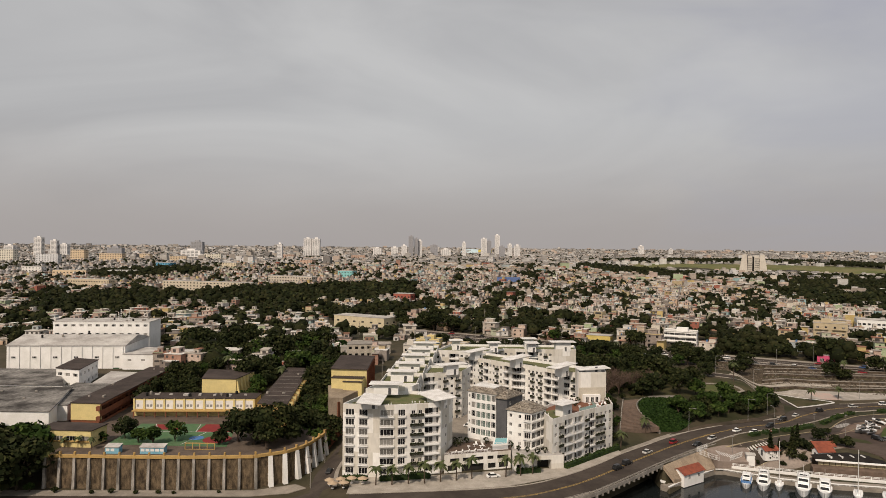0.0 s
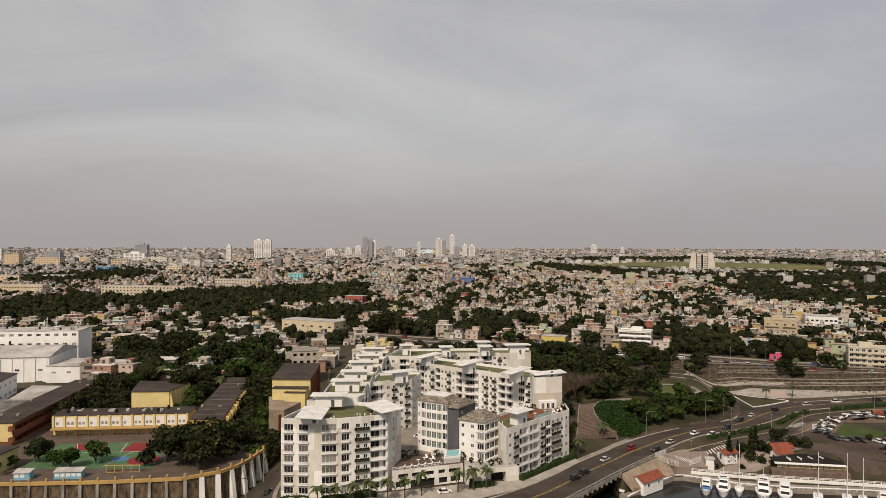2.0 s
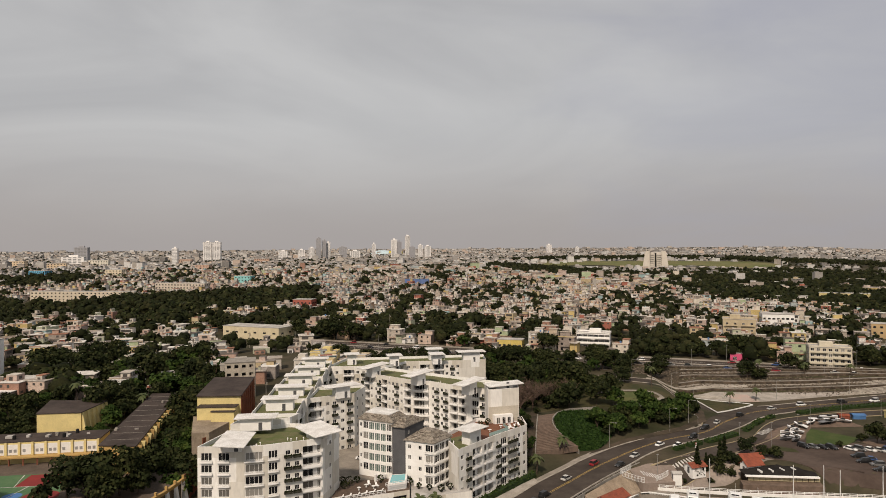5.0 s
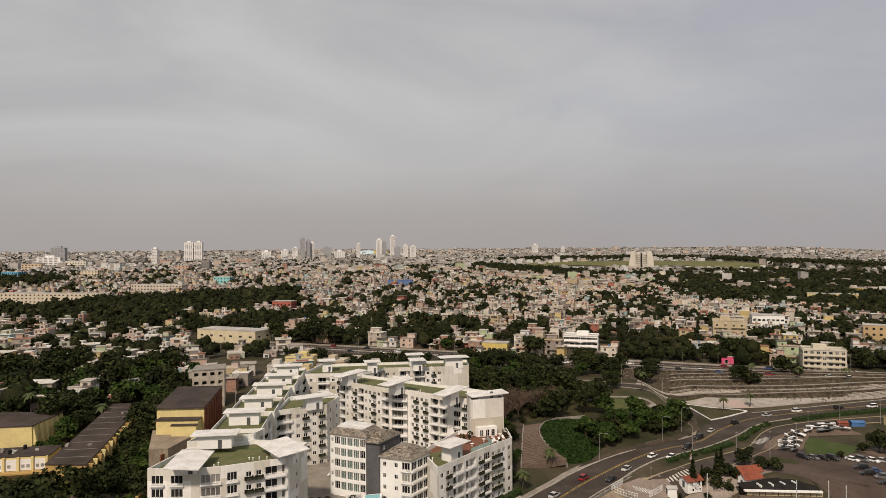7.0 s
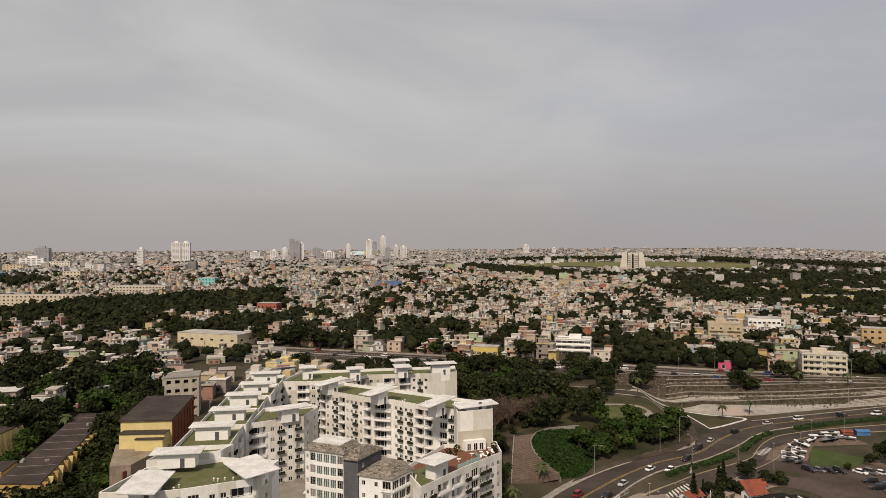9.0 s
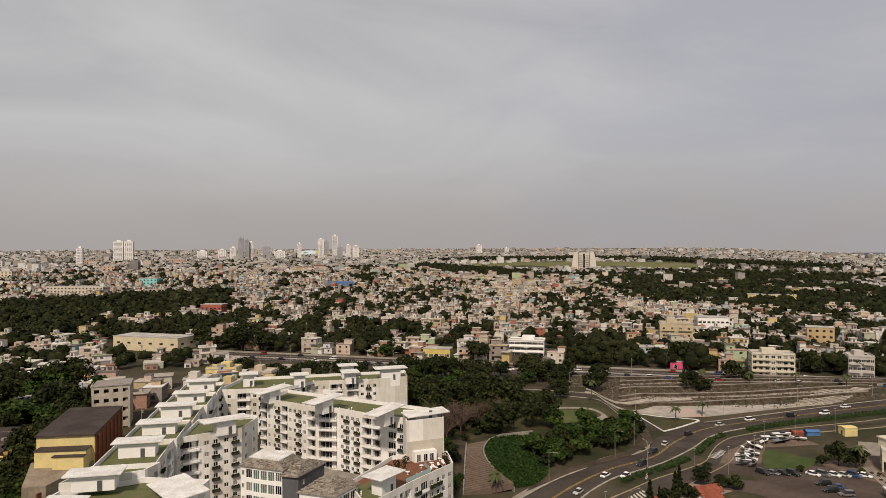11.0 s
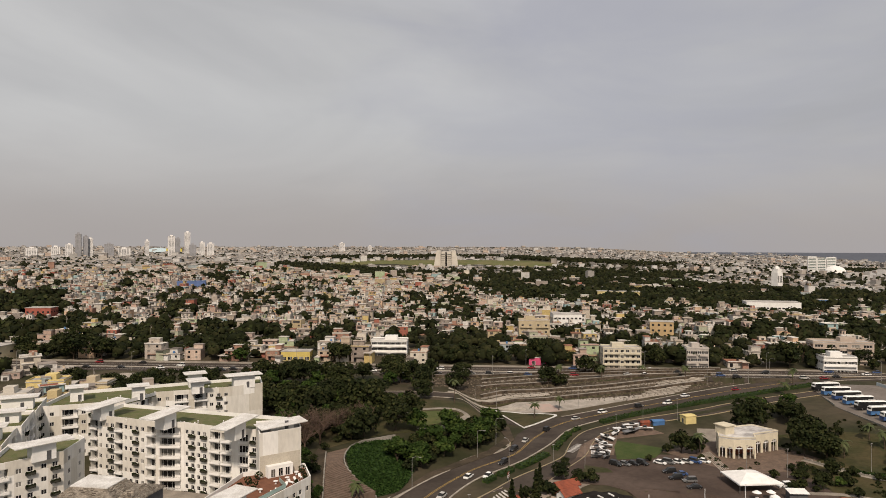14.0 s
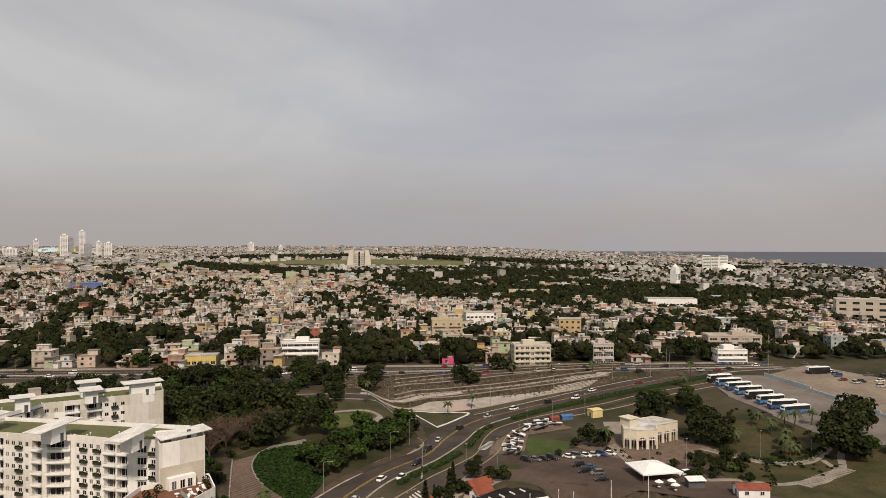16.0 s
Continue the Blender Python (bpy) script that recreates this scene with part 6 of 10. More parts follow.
WALLTOP = TERR[1:9]
BUTT = mat("stained_concrete", (0.44, 0.41, 0.37), (0.13, 0.12, 0.105), 0.5, bump=0.2, spots=0.6, stretch=(1, 1, 0.25))
for a, b in zip(WALLTOP, WALLTOP[1:]):
    st, cp = Shape(), Shape()
    m, L = wall_frame(a, b, 0, 0), math.dist(a, b)
    st.box(-L, 0, 0.02, 0.5, 3.5, 14.6, at=m)
    part("stone_panel", st, STONEW, rw, "", rinv)
    cp.box(-L - 0.1, 0.1, 0.0, 0.9, 14.6, 15.5, at=m)
    part("cap_beam", cp, OCHRE, rw, "ochre painted cap beam", rinv)
for k, (p, d) in enumerate(along(WALLTOP, 4.85, 0.3)):
    n = (d[1], -d[0])
    m = Matrix(((d[0], n[0], 0, p[0]), (d[1], n[1], 0, p[1]), (0, 0, 1, 0), (0, 0, 0, 1)))
    sh = Shape()
    t, foot = (0.42, 1.7) if k < 15 else (0.7, 2.8)
    sh.hexa([m @ Vector(q) for q in ((-t, 0.3, 3.0), (t, 0.3, 3.0), (t, foot, 3.0), (-t, foot, 3.0))][::-1], [m @ Vector(q) for q in ((-t, 0.3, 14.55), (t, 0.3, 14.55), (t, 0.95, 14.55), (-t, 0.95, 14.55))][::-1])
    part("buttress", sh, BUTT if k < 15 else WHITE2, rw, "", rinv)
    ps_ = Shape()
    ps_.box(-0.25, 0.25, 0.1, 0.8, 15.5, 16.5, at=m)
    part("post", ps_, OCHRE, rw, "", rinv)
side = Shape()
for a, b in zip(TERR[8:], TERR[9:] + [(-31.5, 273.5)]):
    side.box(-math.dist(a, b), 0, 0, 0.4, 6.0, 16.2 + 7.0 * (b[1] > 270), at=wall_frame(a, b, 0, 0))
thing("yard_wall", side, BROWN, "brown painted boundary wall climbing the side street", "wall", kind="structure")
PZ = SCHOOL_Z


def flat(name, poly, z, m, label, category="court", parent=None, h=0.01):
    sh = Shape()
    sh.prism(poly, z - 0.05, z + h)
    return part(name, sh, m, parent, label) if parent else thing(name, sh, m, label, category, kind="structure")


court = empty("sports_court", None, "green and red painted school sports court", "sports court", kind="structure")
flat("court_surface", [(-115, 231), (-73, 229.5), (-78, 259), (-115, 258)], PZ + 0.05, COURTG, "", parent=court)
flat("red_panel", [(-107, 250), (-97, 250), (-99, 257.6), (-109, 257.4)], PZ + 0.07, COURTR, "red painted panel", parent=court)
flat("red_panel", [(-90, 247.4), (-76.5, 247.4), (-79, 258.4), (-90, 258)], PZ + 0.07, COURTR, "red painted panel", parent=court)
flat("red_panel", [(-79 + 5 * math.cos(2 * math.pi * i / 20), 238 + 5 * math.sin(2 * math.pi * i / 20)) for i in range(20)], PZ + 0.07, COURTR, "red painted circle", parent=court)
flat("circle", [(-87 + 2.6 * math.cos(2 * math.pi * i / 20), 239.5 + 2.6 * math.sin(2 * math.pi * i / 20)) for i in range(20)], PZ + 0.08, COURTB, "blue centre circle", parent=court)
for p0, p1 in (((-89.5, 231.5), (-86, 247.2)), ((-104, 247.3), (-74, 247.3)), ((-92, 258), (-90, 247)), ((-104, 247), (-109, 257.5))):
    sh = Shape()
    sh.box(-math.dist(p0, p1), 0, -0.12, 0.12, PZ + 0.08, PZ + 0.10, at=wall_frame(p0, p1, 0, 0))
    part("court_line", sh, LINE_W, court)
# main classroom building with piers and window panels
S1 = poly_wall("school_building", [(-123.7, 270), (-74.8, 271.5), (-75.2, 282), (-124.5, 280.5)], PZ, 21.4, (YELLOW, DARK), {}, "long yellow two-storey school building with white window panels", "school", ROOFD, over=0.3)
inv = S1.matrix_basis.inverted()
a, b = (-123.7, 270), (-74.8, 271.5)
for i in range(13):
    sh = Shape()
    sh.box(-0.35, 0.35, 0, 0.6, PZ + 2.6, 21.5, at=wall_frame(a, b, 0.4 + 48.1 * i / 12, 0))
    part("pier", sh, YELLOW, S1, "", inv)
    if i < 12:
        m = wall_frame(a, b, 0.4 + 48.1 * (i + 0.5) / 12, 0)
        pn = Shape()
        pn.box(-1.68, 1.68, 0.0, 0.12, PZ + 2.9, PZ + 6.3, at=m)
        pnl = part("window_panel", pn, FRAME, S1, "white louvred window panel", inv)
        for x in ((-0.7, 0.7) if i % 3 else (0.6,)):
            gl = Shape()
            gl.box(x - 0.45, x + 0.45, 0.1, 0.14, PZ + 3.7, PZ + 4.7, at=m)
            part("pane", gl, TWIN, pnl, "")
sh = Shape()
sh.box(-48.6, -0.3, 0, 2.6, PZ + 2.3, PZ + 2.75, at=wall_frame(a, b, 0, 0))
part("arcade_roof", sh, OCHRE, S1, "ochre arcade slab", inv)
for i in range(12):
    sh = Shape()
    sh.box(-0.2, 0.2, 2.0, 2.4, PZ, PZ + 2.3, at=wall_frame(a, b, 1 + 46.6 * i / 11, 0))
    part("column", sh, BROWN, S1, "", inv)
rb = Shape()
for i in range(7):
    x = -118 + i * 6.2
    rb.box(x, x + rnd.uniform(0.8, 2.2), 274 + rnd.uniform(0, 3), 277, 21.7, 22.1 + rnd.uniform(0, 0.4))
part("roof_clutter", rb, ROOFL, S1, "", inv)
S2 = poly_wall("school_wing", [(-70, 257), (-58, 254.3), (-64.3, 331.5), (-75.5, 333.3)], PZ, 23, (OCHRE, DARK), {}, "ochre school wing with fins and a dark felt roof", "school", ROOFD, over=0.3)
inv = S2.matrix_basis.inverted()
for i in range(17):
    sh = Shape()
    m = wall_frame((-58, 254.3), (-64.3, 331.5), 1.5 + 74 * i / 16, 0)
    sh.hexa([m @ Vector(q) for q in ((-0.3, 0, PZ), (0.3, 0, PZ), (0.3, 0.5, PZ), (-0.3, 0.5, PZ))][::-1], [m @ Vector(q) for q in ((-0.3, 0, 23), (0.3, 0, 23), (0.3, 1.5, 23), (-0.3, 1.5, 23))][::-1])
    part("fin", sh, YELLOW if i % 2 else OCHRE, S2, "", inv)
for i in range(9):
    sh = Shape()
    sh.box(-69.5 - i * 0.65, -59.5 - i * 0.65, 262 + i * 8, 262.12 + i * 8, 23.3, 23.36)
    part("roof_seam", sh, CONC, S2, "", inv)
S3 = poly_wall("school_block", [(-106.4, 299), (-91, 298.7), (-88.2, 317.4), (-111, 321.5)], PZ, 24, (YELLOW, DARK), {}, "yellow school hall with sloping fins", "school", ROOFD, over=0.3)
inv = S3.matrix_basis.inverted()
for i in range(6):
    m = wall_frame((-91, 298.7), (-88.2, 317.4), 1.0 + 17 * i / 5, 0)
    sh = Shape()
    sh.hexa([m @ Vector(q) for q in ((-0.4, 0, PZ), (0.4, 0, PZ), (0.4, 2.2, PZ), (-0.4, 2.2, PZ))][::-1], [m @ Vector(q) for q in ((-0.4, 0, 23.8), (0.4, 0, 23.8), (0.4, 0.3, 23.8), (-0.4, 0.3, 23.8))][::-1])
    part("fin", sh, YELLOW, S3, "", inv)
S4 = poly_wall("school_wing", [(-143.3, 259.5), (-130.7, 258.6), (-132.8, 295), (-134.4, 333), (-146, 336)], PZ - 0.5, 22, (BROWN, DARK), {1: (9, 2, 7.4, 1.7, 1.5)}, "brown two-storey school wing with open galleries", "school", ROOFD, over=0.5, bare=True)
sh = Shape()
sh.box(-12.5, -0.1, 0.01, 0.2, PZ + 1, 22.0, at=wall_frame((-143.3, 259.5), (-130.7, 258.6), 0, 0))
part("end_wall", sh, YELLOW, S4, "yellow end wall", S4.matrix_basis.inverted())
S5 = poly_wall("school_annex", [(-137, 228), (-118.5, 227), (-117.5, 236), (-136.5, 237)], PZ - 3, 20.2, (YELLOW, DARK), {0: (4, 1, 3.4, 1.6, 5.2)}, "yellow school annex with a pale window band", "school", ROOFD, over=0.6)
sh = Shape()
sh.box(-18.8, 0.3, -0.2, 0.5, PZ + 1.9, PZ + 2.3, at=wall_frame((-137, 228), (-118.5, 227), 0, 0))
part("ledge", sh, OCHRE, S5, "", S5.matrix_basis.inverted())
for x, y in ((-110.5, 220.8), (-99, 221)):
    w = 4.6 if x < -105 else 8.0
    sh = Shape()
    sh.hexa([(x, y, PZ), (x + w, y, PZ), (x + w, y + 2.5, PZ), (x, y + 2.5, PZ)], [(x, y, PZ + 2.1), (x + w, y, PZ + 2.1), (x + w, y + 2.5, PZ + 2.6), (x, y + 2.5, PZ + 2.6)])
    kb = thing("kiosk", sh, CYAN, "pale blue metal kiosk on the school yard", "kiosk")
    rf = Shape()
    rf.hexa([(x - 0.2, y - 0.3, PZ + 2.12), (x + w + 0.2, y - 0.3, PZ + 2.12), (x + w + 0.2, y + 2.7, PZ + 2.68), (x - 0.2, y + 2.7, PZ + 2.68)], [(x - 0.2, y - 0.3, PZ + 2.24), (x + w + 0.2, y - 0.3, PZ + 2.24), (x + w + 0.2, y + 2.7, PZ + 2.8), (x - 0.2, y + 2.7, PZ + 2.8)])
    part("roof", rf, ROOFL, kb, "grey sheet roof")
    for k in range(int(w / 1.6)):
        sp = Shape()
        sp.box(x + 0.3 + k * 1.6, x + 1.5 + k * 1.6, y - 0.03, y + 0.01, PZ + 0.8, PZ + 1.7)
        part("shutter", sp, FRAME, kb)
fr = Shape()
lattice(fr, [v for x in np.linspace(-86, -76, 5) for v in (x - 0.12, x + 0.12)], [PZ, PZ + 0.1, PZ + 2.0, PZ + 2.25], 226.2, 226.45)
thing("ochre_frame", fr, OCHRE, "low ochre gate frame beside the sports court", "frame")

# ---- white factory and roofs west of the school ----
WF = poly_wall("white_factory", [(-227, 349.5), (-167, 354), (-171, 392), (-236, 388)], 14, 30, (WHITE2, DARK), {}, "large white windowless factory hall with a pale roof", "factory", ROOFL, over=0.5)
inv = WF.matrix_basis.inverted()
a, b = (-227, 349.5), (-167, 354)
for i in range(12):
    sh = Shape()
    sh.box(-0.3, 0.3, 0, 0.35, 14, 29.8, at=wall_frame(a, b, 1 + 58 * i / 11, 0))
    part("pilaster", sh, WHITE2, WF, "", inv)
    if i % 2 == 0 and i < 11:
        add_window(WF, inv @ wall_frame(a, b, 3.5 + 58 * i / 11, 23.5, -0.08), 2.2, 1.1, 2)
gb = Shape()
gb.hexa([(-227.5, 349, 30.3), (-166.5, 353.6, 30.3), (-170.5, 392.4, 30.3), (-236.5, 388.4, 30.3)], [(-229, 366, 33.5), (-168, 370, 33.5), (-169, 375, 33.5), (-231, 371, 33.5)])
part("pitched_roof", gb, ROOFL, WF, "low pale pitched roof", inv)
dgr = Shape()
dgr.box(-1.8, 1.8, -0.02, 0.15, 14.5, 18.5, at=wall_frame(a, b, 55.5, 0))
part("door", dgr, mat("green_door", (0.03, 0.09, 0.05), None, 1.0), WF, "dark green loading door", inv)
poly_wall("factory_annex", [(-166.8, 351), (-146, 352), (-136.5, 351), (-134, 372), (-166, 375)], 14, 26, (WHITE2, DARK), {0: (3, 1, 2.0, 1.0, 8.5)}, "white lower annex of the factory", "factory", ROOFL, over=0.4)
poly_wall("office_building", [(-232, 400), (-176, 404), (-178, 425), (-236, 420)], 16, 37, (WHITE2, DARK), {0: (12, 4, 2.4, 1.4, 2.5)}, "white office building behind the factory with dark windows", "office building", ROOFL, over=0.4)
ROOFS_D = mat("stained_roof", (0.050, 0.045, 0.041), (0.27, 0.255, 0.235), 0.10, spots=0.85)
poly_wall("shed_hall", [(-205, 246), (-144, 246), (-159, 288), (-212, 288)], 12, 21.8, (WHITE2, DARK), {}, "long low hall with stained grey roof", "hall", ROOFS_D, over=0.6)
poly_wall("shed_hall", [(-212, 289), (-163, 289), (-186, 325), (-226, 325)], 13, 22.5, (WHITE2, DARK), {}, "long low hall with stained grey roof", "hall", ROOFS_D, over=0.6)
poly_wall("shed_hall", [(-160, 262), (-145.5, 261), (-148, 301), (-165, 303)], 12, 20.6, (WHITE2, DARK), {}, "low shed with a stained grey roof beside the school", "hall", ROOFS_D, over=0.3)
poly_wall("shed_hall", [(-160, 306), (-149, 304), (-150, 335), (-166, 337)], 12, 19.4, (WHITE2, DARK), {}, "low white shed behind the school wing", "hall", ROOFL, over=0.3)
poly_wall("white_house", [(-177, 308), (-164, 303.5), (-169, 330), (-182, 334)], 13, 26.5, (WHITE2, DARK), {0: (3, 3, 2.6, 1.5, 1.2), 1: (5, 3, 2.0, 1.5, 1.2)}, "white three-storey house with flat roof and balconies", "house", ROOFD, over=0.5)

# ---- yellow hall and concrete shell by the side street ----
YH = poly_wall("yellow_warehouse", [(-44.7, 277), (-29.8, 275.4), (-30.0, 309), (-45.4, 310)], 13, 33.2, (YELLOW, DARK), {}, "yellow warehouse with a dark flat roof", "warehouse", ROOFD, over=0.7)
inv = YH.matrix_basis.inverted()
for x0, x1, d, z1 in ((-14.2, -1.2, 4.0, 30.2), (-14.2, -6.4, 5.6, 29.0)):
    at, sh, rf = wall_frame((-44.7, 277), (-29.8, 275.4), 0, 0), Shape(), Shape()
    sh.box(x0, x1, 0.0 if d < 5 else 4.0, d, 13, z1, at=at)
    lean = part("lean_to", sh, YELLOW, YH, "low yellow lean-to", inv)
    rf.box(x0 - 0.2, x1 + 0.2, 0.0 if d < 5 else 4.0, d + 0.3, z1, z1 + 0.2, at=at)
    part("lean_to_roof", rf, ROOFD, YH, "", inv)
sh = Shape()
sh.box(-33.4, -0.2, 0, 0.25, 13.2, 33.0, at=wall_frame((-29.8, 275.4), (-30.0, 309), 0, 0))
part("side_wall", sh, BROWN, YH, "brown painted side wall", inv)
for i in range(7):
    sh = Shape()
    sh.box(-0.3, 0.3, 0.25, 0.6, 13.2, 32.6, at=wall_frame((-29.8, 275.4), (-30.0, 309), 2.5 + 4.7 * i, 0))
    part("pilaster", sh, BROWN, YH, "", inv)
ribbon("dirt_lot", [(-46, 277), (-30, 275.2)], [(-43, 261), (-37.5, 261)], mat("dry_dirt", (0.30, 0.245, 0.185), (0.20, 0.16, 0.12), 0.2, bump=0.3, spots=0.4, space="World"), "dry bare dirt lot in front of the warehouse", lift=0.0, step=3.0, category="lot", thick=12.0, z=lambda x, y: 25.4 + (y - 268) * 0.1)
poly_wall("concrete_shell", [(-47, 341), (-34.5, 343.5), (-36, 356), (-48, 354)], 16, 33.8, (mat("raw_concrete", (0.46, 0.41, 0.34), (0.35, 0.31, 0.26), 0.3, spots=0.4), DARK), {0: (4, 5, 1.7, 1.5, 1.1), 1: (4, 5, 1.7, 1.5, 1.1)}, "unfinished raw concrete building with open window holes", "building", CONC, over=0.3, bare=True)

# ---- stairs, slope and terraces east of the apartments ----
stairs = empty("garden_stairs", Matrix.Translation((80, 258, 11)), "wide brick-paved garden stairs up to the park", "stairs", kind="structure")
sinv = stairs.matrix_basis.inverted()
NS = 32
for i in range(NS):
    t0, t1 = i / NS, (i + 1) / NS
    l0, l1, r0, r1 = (71 + 10 * t0, 258 + 32 * t0), (71 + 10 * t1, 258 + 32 * t1), (88 + 2 * t0 - 5.5 * math.sin(math.pi * t0), 263 + 30 * t0), (88 + 2 * t1 - 5.5 * math.sin(math.pi * t1), 263 + 30 * t1)
    sh = Shape()
    z = max(ground_z(*l1), ground_z(*r1), ground_z((l1[0] + r1[0]) / 2, (l1[1] + r1[1]) / 2)) + 0.3
    sh.prism([l0, r0, r1, l1], z - 2.0, z)
    part("step", sh, BRICKP, stairs, "", sinv)
for off_, wid in ((0, "l"), (1, "r")):
    line = [((71 + 10 * t, 258 + 32 * t) if wid == "l" else (88.3 + 2 * t - 5.5 * math.sin(math.pi * t), 263 + 30 * t)) for t in [k / 14 for k in range(15)]]
    if wid == "r":
        line += [(96, 297), (108, 298.5)]
    sh = Shape()
    for i, (p, q) in enumerate(zip(line, line[1:])):
        z = max(ground_z(*p), ground_z(*q)) + 0.5
        sh.box(-math.dist(p, q) - 0.05, 0, -0.2, 0.2, z - 2, z + 0.35, at=wall_frame(p, q, 0, 0))
    part("parapet", sh, CONC, stairs, "low pale parapet", sinv)
IVL = [(89.2, 265.0), (85.2, 271), (84.6, 277), (86, 285), (91, 294.5)]
IVR = [(97, 267.5), (103, 274), (108, 281), (112, 289), (109, 297.5)]
ribbon("ivy_bank", IVL, IVR, LUSH, "lush green creeper bank beside the stairs", lift=0.35, step=3.0, category="planting")
g = np.random.RandomState(8)
ct, sz = [], []
for _ in range(5200):
    t, k = g.rand() * 3.999, g.rand()
    i = int(t)
    f = t - i
    x = (IVL[i][0] * (1 - f) + IVL[i + 1][0] * f) * (1 - k) + (IVR[i][0] * (1 - f) + IVR[i + 1][0] * f) * k
    y = (IVL[i][1] * (1 - f) + IVL[i + 1][1] * f) * (1 - k) + (IVR[i][1] * (1 - f) + IVR[i + 1][1] * f) * k
    ct.append((x, y, ground_z(x, y) + 0.4 + 0.4 * g.rand()))
    sz.append(0.35 + 0.4 * g.rand())
tagged(new("ivy_leaves", quads_mesh("ivy_leaves", np.array(ct), sz, [mat("ivy_leaf", (0.04, 0.1, 0.02), None, 1.0, palette=[(0.015, 0.034, 0.008), (0.022, 0.046, 0.011), (0.033, 0.062, 0.016)], pick="island", spec=0.04)], 9, 1.0)), "dense green creeper leaves on the bank", "creeper", kind="stuff")
sh = Shape()
tri = curve([(169.8, 312.4), (171.4, 326), (173, 340.5)], 4) + curve([(181, 332), (192.5, 323.9), (184.5, 318.6), (176, 314.6)], 4)
sh.prism([(x, y) for x, y in tri][::-1], ROAD_Z - 0.5, ROAD_Z + 0.32)
thing("traffic_island", sh, GRASS, "triangular grass island with a pale kerb", "traffic island", kind="structure")
ribbon("kerb", tri + [tri[0]], [(p[0] + (p[0] - 177) * 0.09, p[1] + (p[1] - 325) * 0.09) for p in tri + [tri[0]]], CANOPY, "pale kerb of the traffic island", lift=0.42, z=lambda x, y: ROAD_Z, category="kerb")
TSTONE = mat("terrace_stone", (0.135, 0.104, 0.076), (0.042, 0.033, 0.025), 0.5, bump=0.9, spots=0.7, space="World")
TL = [[(172, 352), (195, 343.5), (226, 337), (256, 331), (286, 327)], [(176, 360), (201, 352), (231, 343.5), (261, 337.5), (290, 331)], [(180, 367), (205, 359), (237, 351), (268, 343.5), (298, 334)], [(184, 374), (210, 368), (244, 359.5), (277, 350), (306, 338)], [(150, 396), (186, 381), (212, 374), (246, 365.5), (280, 354), (312, 340)]]
for k, line in enumerate(TL):
    c = curve(line, 6)
    ribbon("terrace_wall", offset(c, -0.5), offset(c, 0.6), TSTONE, "low dry-stone terrace wall on the slope", lift=1.25, step=3.0, category="wall", thick=2.2)
    ribbon("wall_cap", offset(c, -0.45), offset(c, 0.1), CONC, "weathered coping on the terrace wall", lift=1.4, step=3.0, category="wall", thick=0.15)
    ribbon("terrace_path", offset(c, 0.7), offset(c, 2.2), PAVE if k in (1, 3) else GRASS, "pale gravel path on the terrace" if k in (1, 3) else "grass strip on the terrace", lift=0.14, step=4.0, category="path")
ribbon("plaza", [(174, 346), (186, 344.5), (203, 340), (230, 332), (262, 324.5)], [(179, 334.5), (189, 329.5), (203, 327.4), (230, 325.8), (262, 322.6)], mat("pale_paving", (0.38, 0.345, 0.305), (0.26, 0.235, 0.205), 0.25, spots=0.35, space="World"), "pale concrete plaza with a worn central panel", lift=0.2, step=3.0, category="plaza")
RAMP = curve([(156, 355), (166, 349), (176, 343), (186, 336)], 4)
ribbon("ramp", offset(RAMP, -1.6), offset(RAMP, 1.6), KERB, "pale concrete ramp down to the plaza", lift=0.35, step=2.5, category="ramp")
RAMP = curve([(160, 362), (172, 356), (190, 350.5), (206, 347)], 4)
ribbon("ramp", offset(RAMP, -1.3), offset(RAMP, 1.3), KERB, "pale concrete ramp down to the plaza", lift=0.35, step=2.5, category="ramp")
ribbon("plaza_panel", [(189, 341), (200, 337.6)], [(191, 329.5), (200, 327.5)], mat("worn_red_paving", (0.42, 0.30, 0.26), (0.36, 0.30, 0.26), 0.3, space="World"), "faded reddish paving panel", lift=0.23, step=3.0, category="plaza", thick=0.1)
for i in range(10):
    xa, xb, ya = 237 + i * 3.2, 268 + i * 3.0, 324.6 + i * 1.15
    ribbon("ramp_step", [(xa, ya + 0.55), (xb, ya - 0.95)], [(xa, ya), (xb, ya - 1.5)], KERB, "pale concrete step on the terraced slope", lift=0.45, step=2.0, category="steps")
gq = random.Random(31)
rk = Shape()
for _ in range(4200):
    u, x = gq.uniform(398, 426), gq.uniform(150, 330)
    x, y = av(u, x)
    if y < lerp_at(KERB_N, x) + 3:
        continue
    z, s = ground_z(x, y), gq.uniform(0.2, 0.5)
    at = Matrix.Translation((x, y, z + 0.15)) @ Euler((gq.uniform(-0.5, 0.5), gq.uniform(-0.5, 0.5), gq.uniform(0, 3))).to_matrix().to_4x4()
    rk.hexa([at @ Vector(p) for p in ((-s, -s, -s), (s, -s * 0.8, -s), (s * 0.9, s, -s), (-s, s, -s))], [at @ Vector(p) for p in ((-s * 0.6, -s * 0.5, s * 0.6), (s * 0.6, -s * 0.6, s * 0.7), (s * 0.5, s * 0.6, s * 0.6), (-s * 0.6, s * 0.5, s * 0.5))])
thing("rubble", rk, mat("rubble_rocks", (0.3, 0.26, 0.21), None, 0.5, palette=[(0.12, 0.098, 0.075), (0.09, 0.074, 0.057), (0.17, 0.14, 0.11), (0.06, 0.05, 0.038)], pick="island"), "loose rubble stones on the terraced slope", "stones", kind="stuff")
